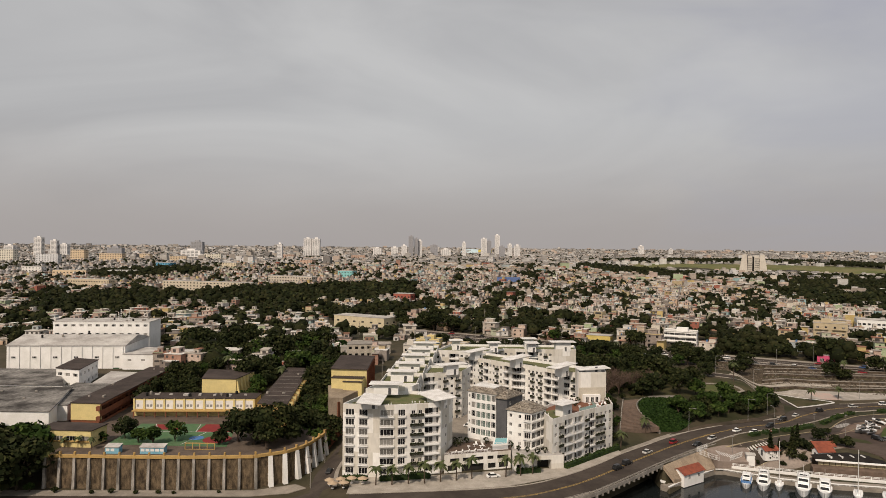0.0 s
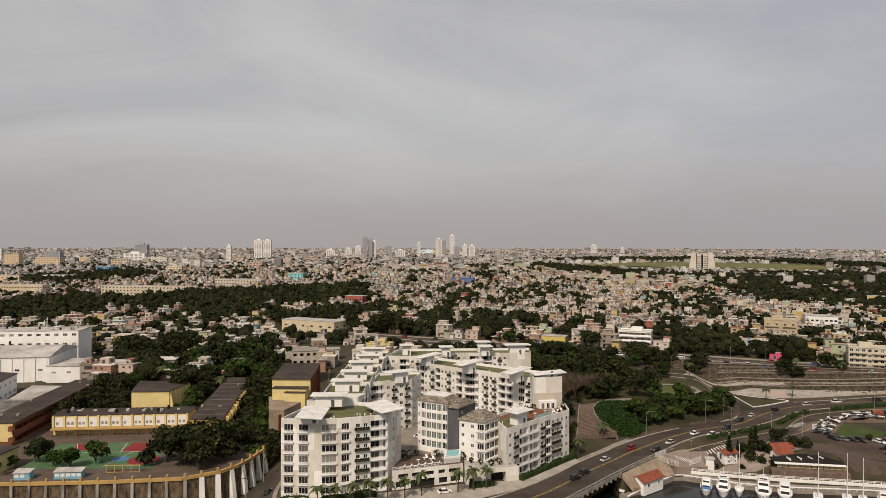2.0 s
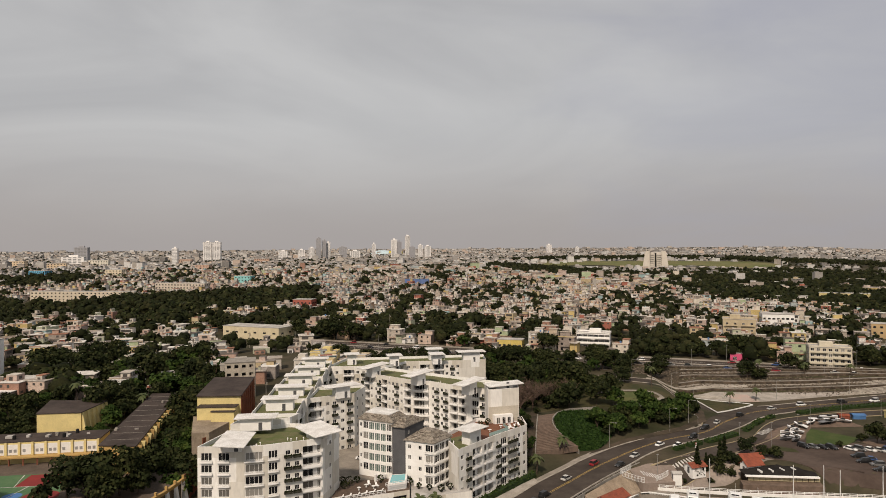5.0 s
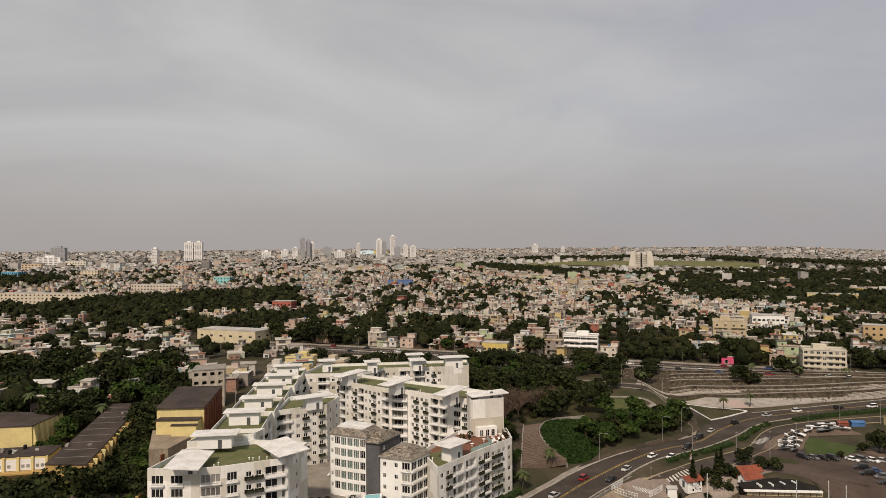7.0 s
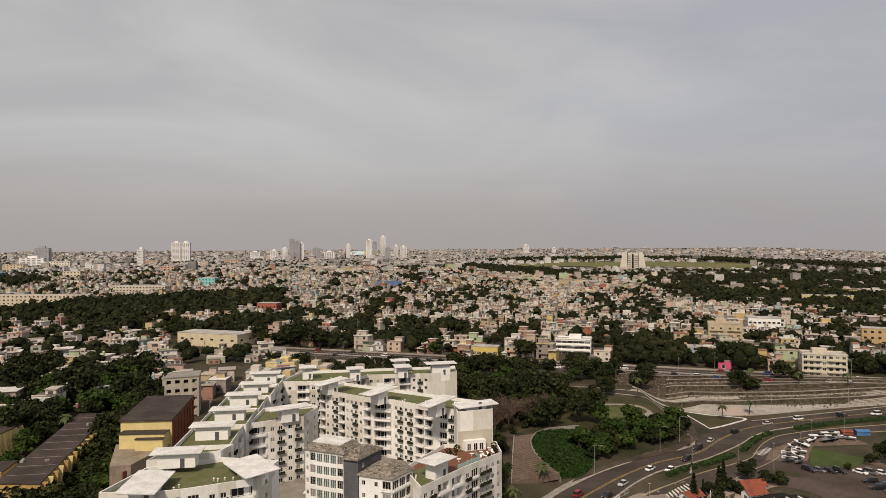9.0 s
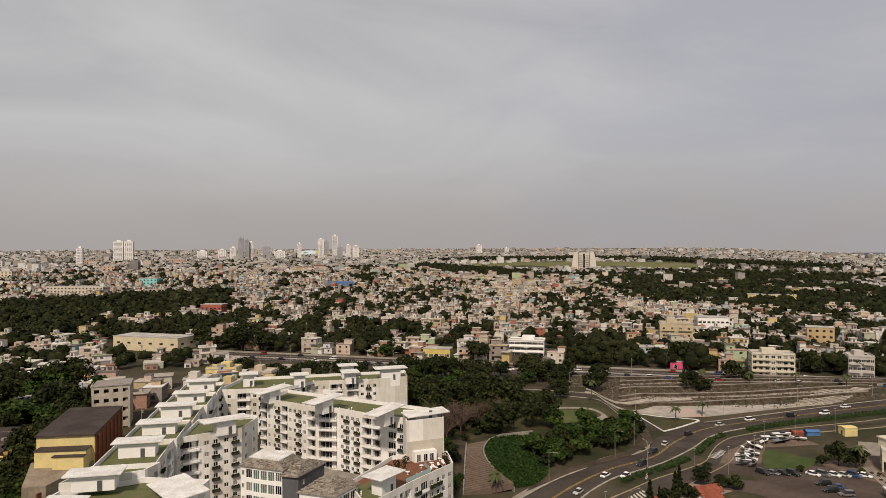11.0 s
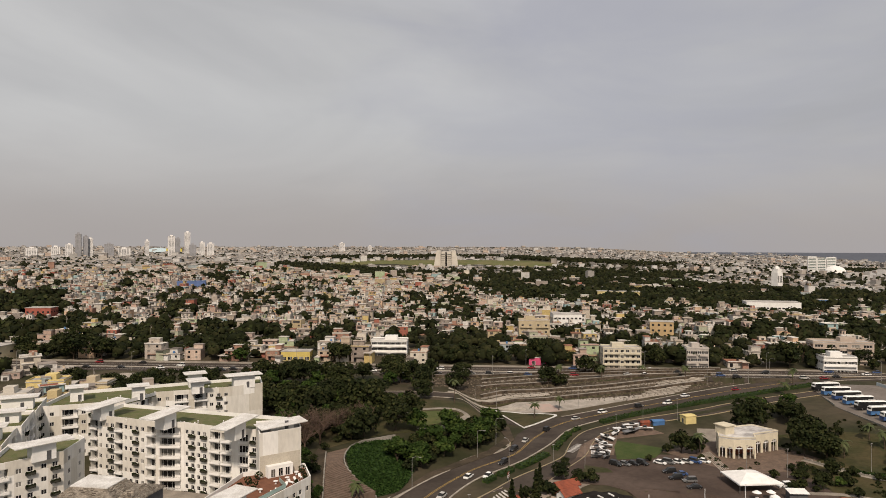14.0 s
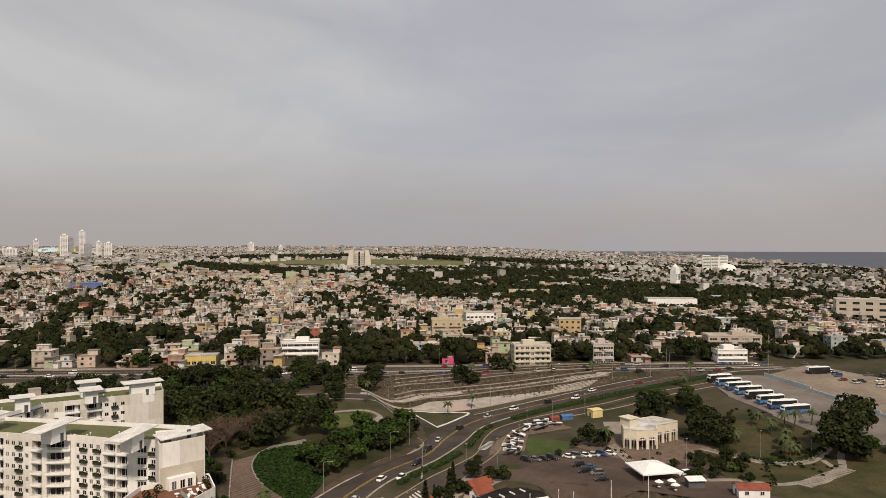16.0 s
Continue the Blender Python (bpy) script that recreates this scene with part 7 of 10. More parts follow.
ribbon("slope_earth", [av(426.5, x) for x in range(140, 331, 10)], [(x, max(av(402, x)[1], lerp_at(KERB_N, x) + 2)) for x in range(140, 331, 10)], SOIL, "dry brown earth on the terraced slope", lift=0.08, step=4.0, category="slope")
ribbon("park_grass", [(84, 296), (100, 302), (118, 304), (136, 304), (152, 312)], [(72, 340), (96, 348), (118, 350), (140, 348), (158, 330)], GRASS, "shady park grass under the trees", lift=0.1, step=3.0, category="lawn")
ribbon("hedge_bank", [(66.5, 250), (67, 262), (73, 282), (80, 296)], [(70, 257.5), (72.5, 264), (78, 280), (82, 292)], SOIL, "dark earth bank beside the stairs", lift=0.3, step=3.0, category="planting")
PL_ = curve([(120, 305), (132, 307), (143, 314), (147, 320), (141, 328), (128, 330), (116, 324)], 5)
ribbon("park_path", offset(PL_, -1.3), offset(PL_, 1.3), PAVE, "pale curved park path", lift=0.16, step=2.5, category="path")
ribbon("park_lawn", [(122, 308), (134, 310), (141, 316)], [(120, 322), (130, 327), (140, 324)], mat("bright_lawn", (0.06, 0.082, 0.024), (0.11, 0.11, 0.045), 0.2, bump=0.2, spots=0.35, space="World"), "bright lawn inside the park path", lift=0.2, step=3.0, category="lawn")
ribbon("verge", [(94, 265.5), (112.5, 279), (141, 291), (155, 302), (160, 318)], offset([(92, 263), (112.5, 276), (141, 287.5), (157, 299), (165, 316)], 0.0), SOIL, "bare earth verge between slope and road", lift=0.25, step=3.0, category="verge")


# ---- marina ----
QE = [(78, 222), (89, 232), (101, 240.5), (104, 240.5), (120, 231), (137, 226), (160, 222), (174, 218)]
WALLQ = [(104, 244), (117, 239), (137, 232.5), (155, 228), (170, 224), (176, 221.5)]
ribbon("quay", offset(QE, -3.4), QE, PAVE, "pale concrete quay along the marina basin", lift=0.15, step=4.0, z=lambda x, y: QUAY_Z, category="quay", thick=4.5)
ribbon("quay_edge", offset(QE, -0.6), QE, WHITE2, "white painted quay edge", lift=0.35, step=4.0, z=lambda x, y: QUAY_Z, category="quay", thick=0.6)
bal = empty("quay_balustrade", None, "white concrete balustrade above the quay", "balustrade", kind="structure")
for a, b in zip(WALLQ, WALLQ[1:]):
    sh = Shape()
    L, m = math.dist(a, b), wall_frame(a, b, 0, QUAY_Z)
    sh.box(-L, 0, -0.2, 0.2, 0.0, 1.0, at=m)
    part("wall", sh, WHITE2, bal)
    n = max(2, int(L / 2.2))
    for i in range(n):
        rl = Shape()
        x0, x1 = -L * (i + 1) / n, -L * i / n
        for z in (1.8, 1.4):
            rl.box(x0, x1, -0.06, 0.06, z, z + 0.12, at=m)
        rl.box(x0 - 0.09, x0 + 0.09, -0.09, 0.09, 1.0, 1.92, at=m)
        part("rail", rl, WHITE2, bal)
RAILP = [(-26, 180.4), (20, 186.2), (36, 193.2), (47.4, 200.2), (60, 211.8), (73, 224.3), (87, 237.3), (100.5, 248.6), (108, 254.5)]
para = empty("road_parapet", None, "pale concrete parapet between road and water", "parapet", kind="structure")
for (p, d), (q, _) in zip(along(RAILP, 3.0), along(RAILP, 3.0)[1:]):
    sh, m, L = Shape(), wall_frame(p, q, 0, ROAD_Z), math.dist(p, q)
    sh.box(-L, 0, 0.3, 0.6, -0.9 if p[0] < 78 else -2.0, 0.25, at=m)
    if p[0] < 78:
        sh.box(-0.22, 0.22, 0.1, 0.9, -1.5, -0.7, at=m)
    sh.box(-L, 0, 0.38, 0.52, 0.85, 1.0, at=m)
    sh.box(-0.12, 0.12, 0.33, 0.57, 0.25, 1.1, at=m)
    part("panel", sh, CONC, para)


def gable(name, c, w, d, z, h, rise, yaw, wall, roof, label, category, over=0.5, windows=0):
    """A small building with a pitched roof along its width."""
    root = empty(name, Matrix.Translation((*c, z)) @ Matrix.Rotation(radians(yaw), 4, "Z"), label, category)
    sh = Shape()
    sh.box(-w / 2, w / 2, -d / 2, d / 2, -1.5, h)
    sh.face([(-w / 2, -d / 2, h), (-w / 2, 0, h + rise), (-w / 2, d / 2, h)])
    sh.face([(w / 2, -d / 2, h), (w / 2, d / 2, h), (w / 2, 0, h + rise)])
    part("wall", sh, wall, root)
    for s in (-1, 1):
        rf = Shape()
        e, k = d / 2 + over, rise * (d / 2 + over) / (d / 2)
        rows = 5
        for r in range(rows):
            a, b = r / rows, (r + 1) / rows
            y0, y1 = s * e * (1 - a), s * e * (1 - b)
            z0, z1 = h + rise - k + k * a, h + rise - k + k * b
            q = [(-w / 2 - over, y0, z0), (w / 2 + over, y0, z0), (w / 2 + over, y1, z1), (-w / 2 - over, y1, z1)]
            q = q if s < 0 else q[::-1]
            rf.hexa(q, [(x, y, zz + 0.16 - 0.04 * (zz == z1)) for x, y, zz in q])
        part("roof_slope", rf, roof, root, "red tiled roof slope" if roof is REDTILE else "")
    for i in range(windows):
        add_window(root, wall_frame((-w / 2, -d / 2), (w / 2, -d / 2), w * (i + 0.5) / windows, 1.0, -0.05), 1.2, 1.2)
    dr = Shape()
    dr.box(-w / 2 - 0.05, -w / 2 + 0.02, -0.5, 0.5, 0, 2.1)
    part("door", dr, GREYW, root)
    return root


gable("boat_house", (87.6, 231.6), 11.0, 5.2, QUAY_Z, 3.0, 1.5, 34, WHITE2, REDTILE, "white boat house with a red tiled roof on the quay", "boat house", windows=2)
gable("gate_lodge", (124.5, 249.0), 5.6, 4.0, 7.6, 2.4, 1.0, 12, WHITE2, REDTILE, "small white gate lodge with a red tiled roof", "lodge", windows=2)
gable("guard_booth", (115.8, 245.2), 2.8, 2.4, 6.6, 2.4, 0.5, -10, WHITE2, ROOFL, "small white guard booth at the marina gate", "guard booth", 0.3)
REST = [(137.5, 239.3), (158.5, 234.3), (163.0, 244.5), (154.0, 248.5), (138.5, 244.5)]
frontage = Shape()
frontage.prism([(134, 236), (158.6, 230.2), (160, 234.5), (135.5, 240.2)], 4.0, 7.2)
thing("restaurant_terrace", frontage, BRICKP, "raised paved terrace in front of the restaurant", "terrace", kind="structure")
SAND = mat("sandy_bank_earth", (0.36, 0.285, 0.21), (0.25, 0.195, 0.14), 0.3, bump=0.4, spots=0.5, space="World")
ribbon("sandy_bank", [(77.5, 227.2), (86.5, 235.2), (93.5, 241.2), (100, 246.6)], [(80.5, 225.0), (87, 229.5), (93.5, 236.2), (101, 240.4)], SAND, "bare sandy bank between road parapet and quay", lift=0.6, step=3.0, category="bank", z=lambda x, y: 9.7 - 0.86 * min(max(lerp_at(KERB_S, x) - y - 0.4, 0), 5.8), thick=1.4)


def apron_z(x, y):
    return 10.42 - 0.42 * max(lerp_at(KERB_S, x) - y, 0)


ribbon("entrance_apron", [(99.6, 246.6), (108, 251.0), (118, 254.6)], [(102.2, 241.2), (109, 242.6), (118, 245.0)], mat("apron_paving", (0.27, 0.215, 0.18), (0.20, 0.16, 0.135), 0.14, spots=0.35, space="World"), "worn reddish paving inside the marina gate", lift=0.08, step=3.0, category="road", z=apron_z, thick=3.2)
for k in range(7):
    x0, y0 = 103.6 + k * 0.95, 246.9 - k * 0.1
    ribbon("crossing_bar", [(x0, y0), (x0 + 0.5, y0 + 0.1)], [(x0 + 0.7, y0 - 1.9), (x0 + 1.2, y0 - 1.8)], LINE_W, "white zebra crossing bar", lift=0.115, thick=0.02, z=apron_z)
fen = empty("marina_fence", None, "white steel fence panels round the marina entrance", "fence", kind="structure")
for line in ([(95, 242.6), (101, 247.4)], [(95.6, 242.0), (103, 241.4)], [(107.5, 243.0), (114, 247.0)]):
    for (p, _), (q, _) in zip(along(line, 2.4), along(line, 2.4)[1:]):
        sh, L = Shape(), math.dist(p, q)
        lattice(sh, [-L + L * k / 5 + e for k in range(6) for e in (-0.04, 0.04)], [0.1, 0.2, 1.0, 1.08, 1.75, 1.85], -0.04, 0.04)
        m, fall = wall_frame(p, q, 0, apron_z(*p)), (apron_z(*q) - apron_z(*p)) / L
        sh.v = [tuple(m @ Vector((v[0], v[1], v[2] - v[0] * fall))) for v in sh.v]
        part("fence_panel", sh, FRAME, fen)
rs = empty("restaurant", Matrix.Translation((134, 235, 7.4)), "long low restaurant with a black roof and glass front painted pale yellow as if lit", "restaurant")
rin = rs.matrix_basis.inverted()
sh = Shape()
for i in range(5):
    facade(sh, REST[i], REST[(i + 1) % 5], 5.0, 9.2, [(0.25 + k * 1.9, 2.0 + k * 1.9, 7.3, 8.75, 0.1) for k in range(12)] if i == 0 else [], 0, 1)
# window backs in pale yellow: the lit look is only colour, nothing glows
part("wall", sh, [mat("dark_timber_front", (0.035, 0.026, 0.02), (0.055, 0.04, 0.03), 0.8), mat("painted_lit_glass", (0.52, 0.46, 0.30), (0.40, 0.34, 0.22), 0.6, rough=0.2)], rs, "", rin)
sh = Shape()
sh.box(-math.dist(REST[0], REST[1]) - 0.8, 0.8, 0.0, 1.1, 8.8, 9.25, at=wall_frame(REST[0], REST[1], 0, 0))
part("fascia", sh, WHITE2, rs, "white fascia band", rin)
sh = Shape()
c = Vector((149.5, 241.0))
eave = [tuple(c + (Vector(p) - c) * 1.07) for p in REST]
top = [tuple(c + (Vector(p) - c) * 0.5) for p in REST]
sh.hexa([(*p, 9.2) for p in eave], [(*p, 10.1) for p in top])
part("roof", sh, mat("black_roof", (0.014, 0.012, 0.011), (0.026, 0.023, 0.021), 0.3, rough=0.95, spec=0.1), rs, "black shallow hip roof", rin)
sh = Shape()
for i in range(4):
    sh.box(142 + i * 4.0, 142.4 + i * 4.0, 238.5, 240.9, 9.7, 10.4)
part("vent", sh, FRAME, rs, "white roof vents", rin)
gable("restaurant_house", (145.5, 250.5), 8.0, 3.8, 8.6, 2.6, 1.3, 2, WHITE2, REDTILE, "white building with red tiled roof behind the restaurant", "restaurant", 0.4)
gable("restaurant_house", (143.5, 246.2), 6.5, 3.6, 7.6, 2.8, 1.4, 8, WHITE2, REDTILE, "white building with red tiled roof behind the restaurant", "restaurant", 0.4)


def yacht(x, y, L, yaw, sail=False, cover=False, tall=False):
    root = empty("sailing_yacht" if sail else "motor_yacht", Matrix.Translation((x, y, WATER_Z)) @ Matrix.Rotation(radians(yaw), 4, "Z"), "white sailing yacht with bare mast at the quay" if sail else "white motor yacht moored stern-to at the quay", "yacht", "moored boats")
    w = L * (0.26 if sail else 0.32)
    hull = Shape()
    st = [(-0.5, 0.82, 0.9), (-0.25, 1.0, 0.95), (0.1, 0.98, 1.05), (0.32, 0.66, 1.2), (0.45, 0.28, 1.35), (0.5, 0.03, 1.45)]
    f = L / 11
    prev = None
    for t, k, z in st:
        ring = [Vector((L * t, -w / 2 * k * 0.75, -0.3)), Vector((L * t, w / 2 * k * 0.75, -0.3)), Vector((L * t, w / 2 * k, z * f)), Vector((L * t, -w / 2 * k, z * f))]
        if prev:
            for i in range(4):
                j = (i + 1) % 4
                hull.face([prev[i], prev[j], ring[j], ring[i]])
        else:
            hull.face(ring[::-1])
        prev = ring
    part("hull", hull, GEL, root)
    cb = Shape()
    if sail:
        cb.hexa([(-L * 0.2, -w * 0.28, 0.95 * f), (L * 0.22, -w * 0.2, 1.1 * f), (L * 0.22, w * 0.2, 1.1 * f), (-L * 0.2, w * 0.28, 0.95 * f)], [(-L * 0.18, -w * 0.24, 1.6 * f), (L * 0.15, -w * 0.16, 1.5 * f), (L * 0.15, w * 0.16, 1.5 * f), (-L * 0.18, w * 0.24, 1.6 * f)])
        part("cabin", cb, GEL, root)
        ms = Shape()
        ms.tube((L * 0.08, 0, 1.2 * f), (L * 0.08, 0, 1.45 * L), 0.15, 0.10, 6)
        mast = part("mast", ms, FRAME, root, "bare aluminium mast")
        bm_ = Shape()
        bm_.tube((L * 0.08, 0, 2.4 * f), (-L * 0.36, 0, 2.3 * f), 0.16, 0.14, 6)
        part("boom", bm_, BLUE if cover else CLOTH, root)
        for p in ((-L * 0.48, 0, 1.0 * f), (L * 0.48, 0, 1.45 * f)):
            wr = Shape()
            wr.tube(p, (L * 0.08, 0, 1.43 * L), 0.025, 0.025, 3)
            part("stay", wr, CHROME, root)
    else:
        for i, (a, b, z0, z1, k) in enumerate(((-0.34, 0.22, 1.0, 2.0, 0.42), (-0.36, 0.02, 2.0, 2.7, 0.38)) if not tall else ((-0.36, 0.24, 1.0, 2.1, 0.44), (-0.38, 0.10, 2.1, 3.0, 0.42), (-0.30, -0.06, 3.2, 3.45, 0.34))):
            q = Shape()
            q.hexa([(L * a, -w * k, z0 * f), (L * b, -w * k * 0.8, z0 * f), (L * b, w * k * 0.8, z0 * f), (L * a, w * k, z0 * f)], [(L * (a + 0.01), -w * k * 0.95, z1 * f), (L * (b - 0.10), -w * k * 0.76, z1 * f), (L * (b - 0.10), w * k * 0.76, z1 * f), (L * (a + 0.01), w * k * 0.95, z1 * f)])
            deck = part("cabin" if i == 0 else "flybridge", q, GEL, root)
            ws = Shape()
            xb = lambda t: L * (b - 0.10 * t)
            ws.face([(xb(0.25) + 0.03, -w * k * 0.72, (z0 + 0.3 * (z1 - z0)) * f), (xb(0.25) + 0.03, w * k * 0.72, (z0 + 0.3 * (z1 - z0)) * f), (xb(0.8) + 0.03, w * k * 0.66, (z0 + 0.8 * (z1 - z0)) * f), (xb(0.8) + 0.03, -w * k * 0.66, (z0 + 0.8 * (z1 - z0)) * f)])
            part("windscreen", ws, GLASS, deck)
        an = Shape()
        an.tube((-L * 0.1, 0, 3.0 * f), (-L * 0.14, 0, 5.8 * f), 0.06, 0.03, 5)
        part("aerial", an, GEL, root)
        if cover:
            q = Shape()
            q.box(-L * 0.42, L * 0.3, -w * 0.42, w * 0.42, 1.05 * f, 1.5 * f)
            part("cover", q, BLUE, root, "blue canvas cover")
    return root


for x, y, L, s, c, tall in ((108.2, 231.6, 12, False, True, False), (113.6, 230.4, 14, False, False, True), (118.6, 229.4, 11, True, False, False), (125.0, 225.8, 15.5, False, False, True), (131.2, 223.8, 14, False, False, False), (140.0, 219.8, 11, True, False, False),
                            (148.6, 218.0, 11, True, True, False), (153.4, 217.2, 10, True, False, False), (159.5, 215.8, 12, False, False, False), (165.5, 214.8, 11, True, False, False), (171.5, 213.4, 12, False, False, True), (178.5, 212.6, 11, True, False, False)):
    yacht(x, y, L, -117 - (x - 108) * 0.16, s, c, tall)
rb_ = Shape()
rb_.hexa([(76.5, 226.4, QUAY_Z + 0.2), (77.6, 225.6, QUAY_Z + 0.2), (81.0, 229.6, QUAY_Z + 0.2), (80.0, 230.4, QUAY_Z + 0.2)], [(76.2, 226.6, QUAY_Z + 1.0), (77.8, 225.4, QUAY_Z + 1.0), (81.6, 229.6, QUAY_Z + 1.0), (80.2, 230.8, QUAY_Z + 1.0)])
thing("dinghy", rb_, GEL, "small white dinghy pulled up on the quay", "boat")

# ---- car park, lawns and pavilion ----
ribbon("car_park", [(150, 262), (166, 272), (182, 268), (202, 258), (216, 246), (236, 236)], [(163, 234), (172, 229), (184, 220), (193, 206), (203, 192), (214, 186)], LOT, "worn reddish asphalt car park by the marina", lift=0.12, step=4.0, category="car park")
ribbon("car_park", [(144, 259), (158, 262.5), (172, 262)], [(152, 250), (161, 243), (174, 232)], LOT, "worn reddish asphalt beside the restaurant", lift=0.16, step=3.0, category="car park")
ribbon("pavilion_court", [(198, 264), (216, 266), (240, 263)], [(203, 234), (220, 230), (242, 234)], BRICKP, "brown paved court round the pavilion", lift=0.17, step=3.0, category="paving")
ribbon("gate_apron", [(108, 247.5), (118, 254.5), (132, 260), (152, 265)], [(106, 243.8), (120, 242), (132, 243), (158, 250)], mat("worn_apron", (0.30, 0.25, 0.215), (0.22, 0.185, 0.155), 0.12, spots=0.35, space="World"), "asphalt entrance apron of the marina", lift=0.05, step=3.0, category="road")
ribbon("lot_lawn", [(177, 264), (186, 276), (192, 281.5)], [(190, 259.5), (196, 263), (201, 267)], mat("trimmed_lawn", (0.042, 0.066, 0.017), (0.066, 0.082, 0.028), 0.2, bump=0.2, spots=0.35, space="World"), "trimmed lawn beside the parked boats", lift=0.2, step=3.0, category="lawn")
ribbon("boat_yard", [(160, 266), (176, 283), (192, 291), (214, 294)], [(165, 256), (178, 267), (194, 284), (215, 281)], BRICKP, "worn paved boat yard with hauled-out boats", lift=0.1, step=4.0, category="yard")
ribbon("lot_lawn", [(158, 258), (163, 264)], [(167, 254), (168, 258)], GRASS, "small dry lawn at the car park", lift=0.2, step=3.0, category="lawn")
PARKG = mat("park_grass", (0.036, 0.040, 0.014), (0.078, 0.062, 0.030), 0.08, bump=0.3, spots=0.4, space="World")
ribbon("park_ground", [(238, 262), (252, 262), (270, 252), (282, 232), (276, 212)], [(210, 200), (218, 186), (236, 168), (262, 168), (284, 180)], PARKG, "olive park grass worn dry in patches beside the pavilion", lift=0.15, step=4.0, category="lawn")
hedge_g = np.random.RandomState(5)


def hedge(line, w, h, label="clipped dark green hedge in the road median"):
    pts = along(line, 0.5)
    ct, sz = [], []
    for p, d in pts:
        n = (d[1], -d[0])
        for _ in range(12):
            o = hedge_g.uniform(-w / 2, w / 2)
            ct.append((p[0] + n[0] * o, p[1] + n[1] * o, ground_z(*p) + hedge_g.uniform(0.15, h)))
            sz.append(hedge_g.uniform(0.3, 0.65))
    core = Shape()
    for (p, _), (q, _) in zip(pts, pts[1:]):
        core.box(-math.dist(p, q) - 0.02, 0, -w * 0.4, w * 0.4, -0.2, h * 0.8, at=wall_frame(p, q, 0, ground_z(*p)))
    root = thing("hedge", core, LUSHD, label, "hedge")
    part("foliage", quads_mesh("foliage", np.array(ct), sz, [LEAFB], 3, 0.4), None, root)


LUSHD = mat("hedge_inside", (0.02, 0.035, 0.012), (0.03, 0.05, 0.018), 1.0)
for a, b, w in ((124.5, 129, 2.2), (131.5, 138, 2.6), (141, 158, 3.0), (164, 170.5, 2.4), (173, 181, 2.6), (184, 189, 1.8)):
    hedge([(x, lerp_at(MAIN_S, x) * 0.55 + lerp_at(SIDE_N, x) * 0.45) for x in np.linspace(a, b, 6)], w, 1.5)
hedge([(x, lerp_at(MAIN_S, x) - 3.4) for x in np.linspace(203, 330, 30)], 3.4, 1.5)

PV = [(214.4, 247.2), (221.4, 243.8), (225.5, 248.0), (237.0, 247.2), (235.4, 257.0), (219.0, 259.0), (211.6, 251.2)]
pav_root = empty("pavilion", Matrix.Translation((212.6, 246, 10.4)), "cream arcaded pavilion with tall round-arched openings", "pavilion")
vinv = pav_root.matrix_basis.inverted()
CREAM = mat("cream_paint", (0.64, 0.58, 0.45), (0.55, 0.50, 0.39), 0.3, spots=0.2)


def arch_wall(p0, p1, z0, z1, n):
    """A wall with n round-arched openings that go right through."""
    L, m = math.dist(p0, p1), wall_frame(p0, p1, 0, z0)
    sh, H = Shape(), z1 - z0
    bay, thick = L / n, 0.5
    r = bay * 0.36
    spring = H * 0.46
    for k in range(n):
        c = -(k + 0.5) * bay
        prof = [(c - bay / 2, 0), (c - r, 0), (c - r, spring)] + [(c - r * math.cos(math.pi * i / 10), spring + r * math.sin(math.pi * i / 10)) for i in range(1, 10)] + [(c + r, spring), (c + r, 0), (c + bay / 2, 0)]
        top = [(min(max(x, c - bay / 2), c + bay / 2), H) for x, _ in prof]
        for (a, za), (b, zb), (ta, _), (tb, _) in zip(prof, prof[1:], top, top[1:]):
            if abs(a - b) < 1e-6:
                sh.face([m @ Vector(q) for q in ((a, 0, za), (a, -thick, za), (b, -thick, zb), (b, 0, zb))])
                continue
            if za == 0 and zb == 0 and c - r - 1e-6 <= min(a, b) and max(a, b) <= c + r + 1e-6 and abs(a - b) > r:
                continue
            for yy in (0, -thick):
                sh.face([m @ Vector(q) for q in ((a, yy, za), (b, yy, zb), (tb, yy, H), (ta, yy, H))])
            if za > 0 or zb > 0:
                sh.face([m @ Vector(q) for q in ((a, 0, za), (b, 0, zb), (b, -thick, zb), (a, -thick, za))])
    return sh


for i, n in enumerate((2, 1, 3, 2, 3, 2, 2)):
    p0, p1 = PV[i], PV[(i + 1) % 7]
    part("arcade_wall", arch_wall(p0, p1, 10.4, 17.3, n), CREAM, pav_root, "", vinv)
    L = math.dist(p0, p1)
    for k in range(n):
        tr = Shape()
        m = wall_frame(p0, p1, L * (k + 0.5) / n, 10.4, 0.25)
        w = L / n * 0.36
        tr.box(-w, w, -0.08, 0.08, 3.55, 3.85, at=m)
        for e in (-0.6, 0.0, 0.6):
            tr.box(-0.07 + e * w, 0.07 + e * w, -0.06, 0.06, 3.85, 3.65 + w * math.sqrt(1 - e * e), at=m)
        tr.box(-0.06, 0.06, -0.06, 0.06, 0, 3.55, at=m)
        part("arch_frame", tr, FRAME, pav_root, "", vinv)
sh = Shape()
sh.prism(PV, 17.3, 17.7)
part("roof", sh, mat("patched_roof", (0.62, 0.60, 0.58), (0.30, 0.285, 0.275), 0.25, spots=0.3), pav_root, "flat roof patched with pale coating", vinv)
for i in range(7):
    sh = Shape()
    p0, p1 = PV[i], PV[(i + 1) % 7]
    sh.box(-math.dist(p0, p1), 0, -0.35, 0.1, 17.7, 18.0, at=wall_frame(p0, p1, 0, 0))
    part("parapet", sh, CREAM, pav_root, "", vinv)
sh = Shape()
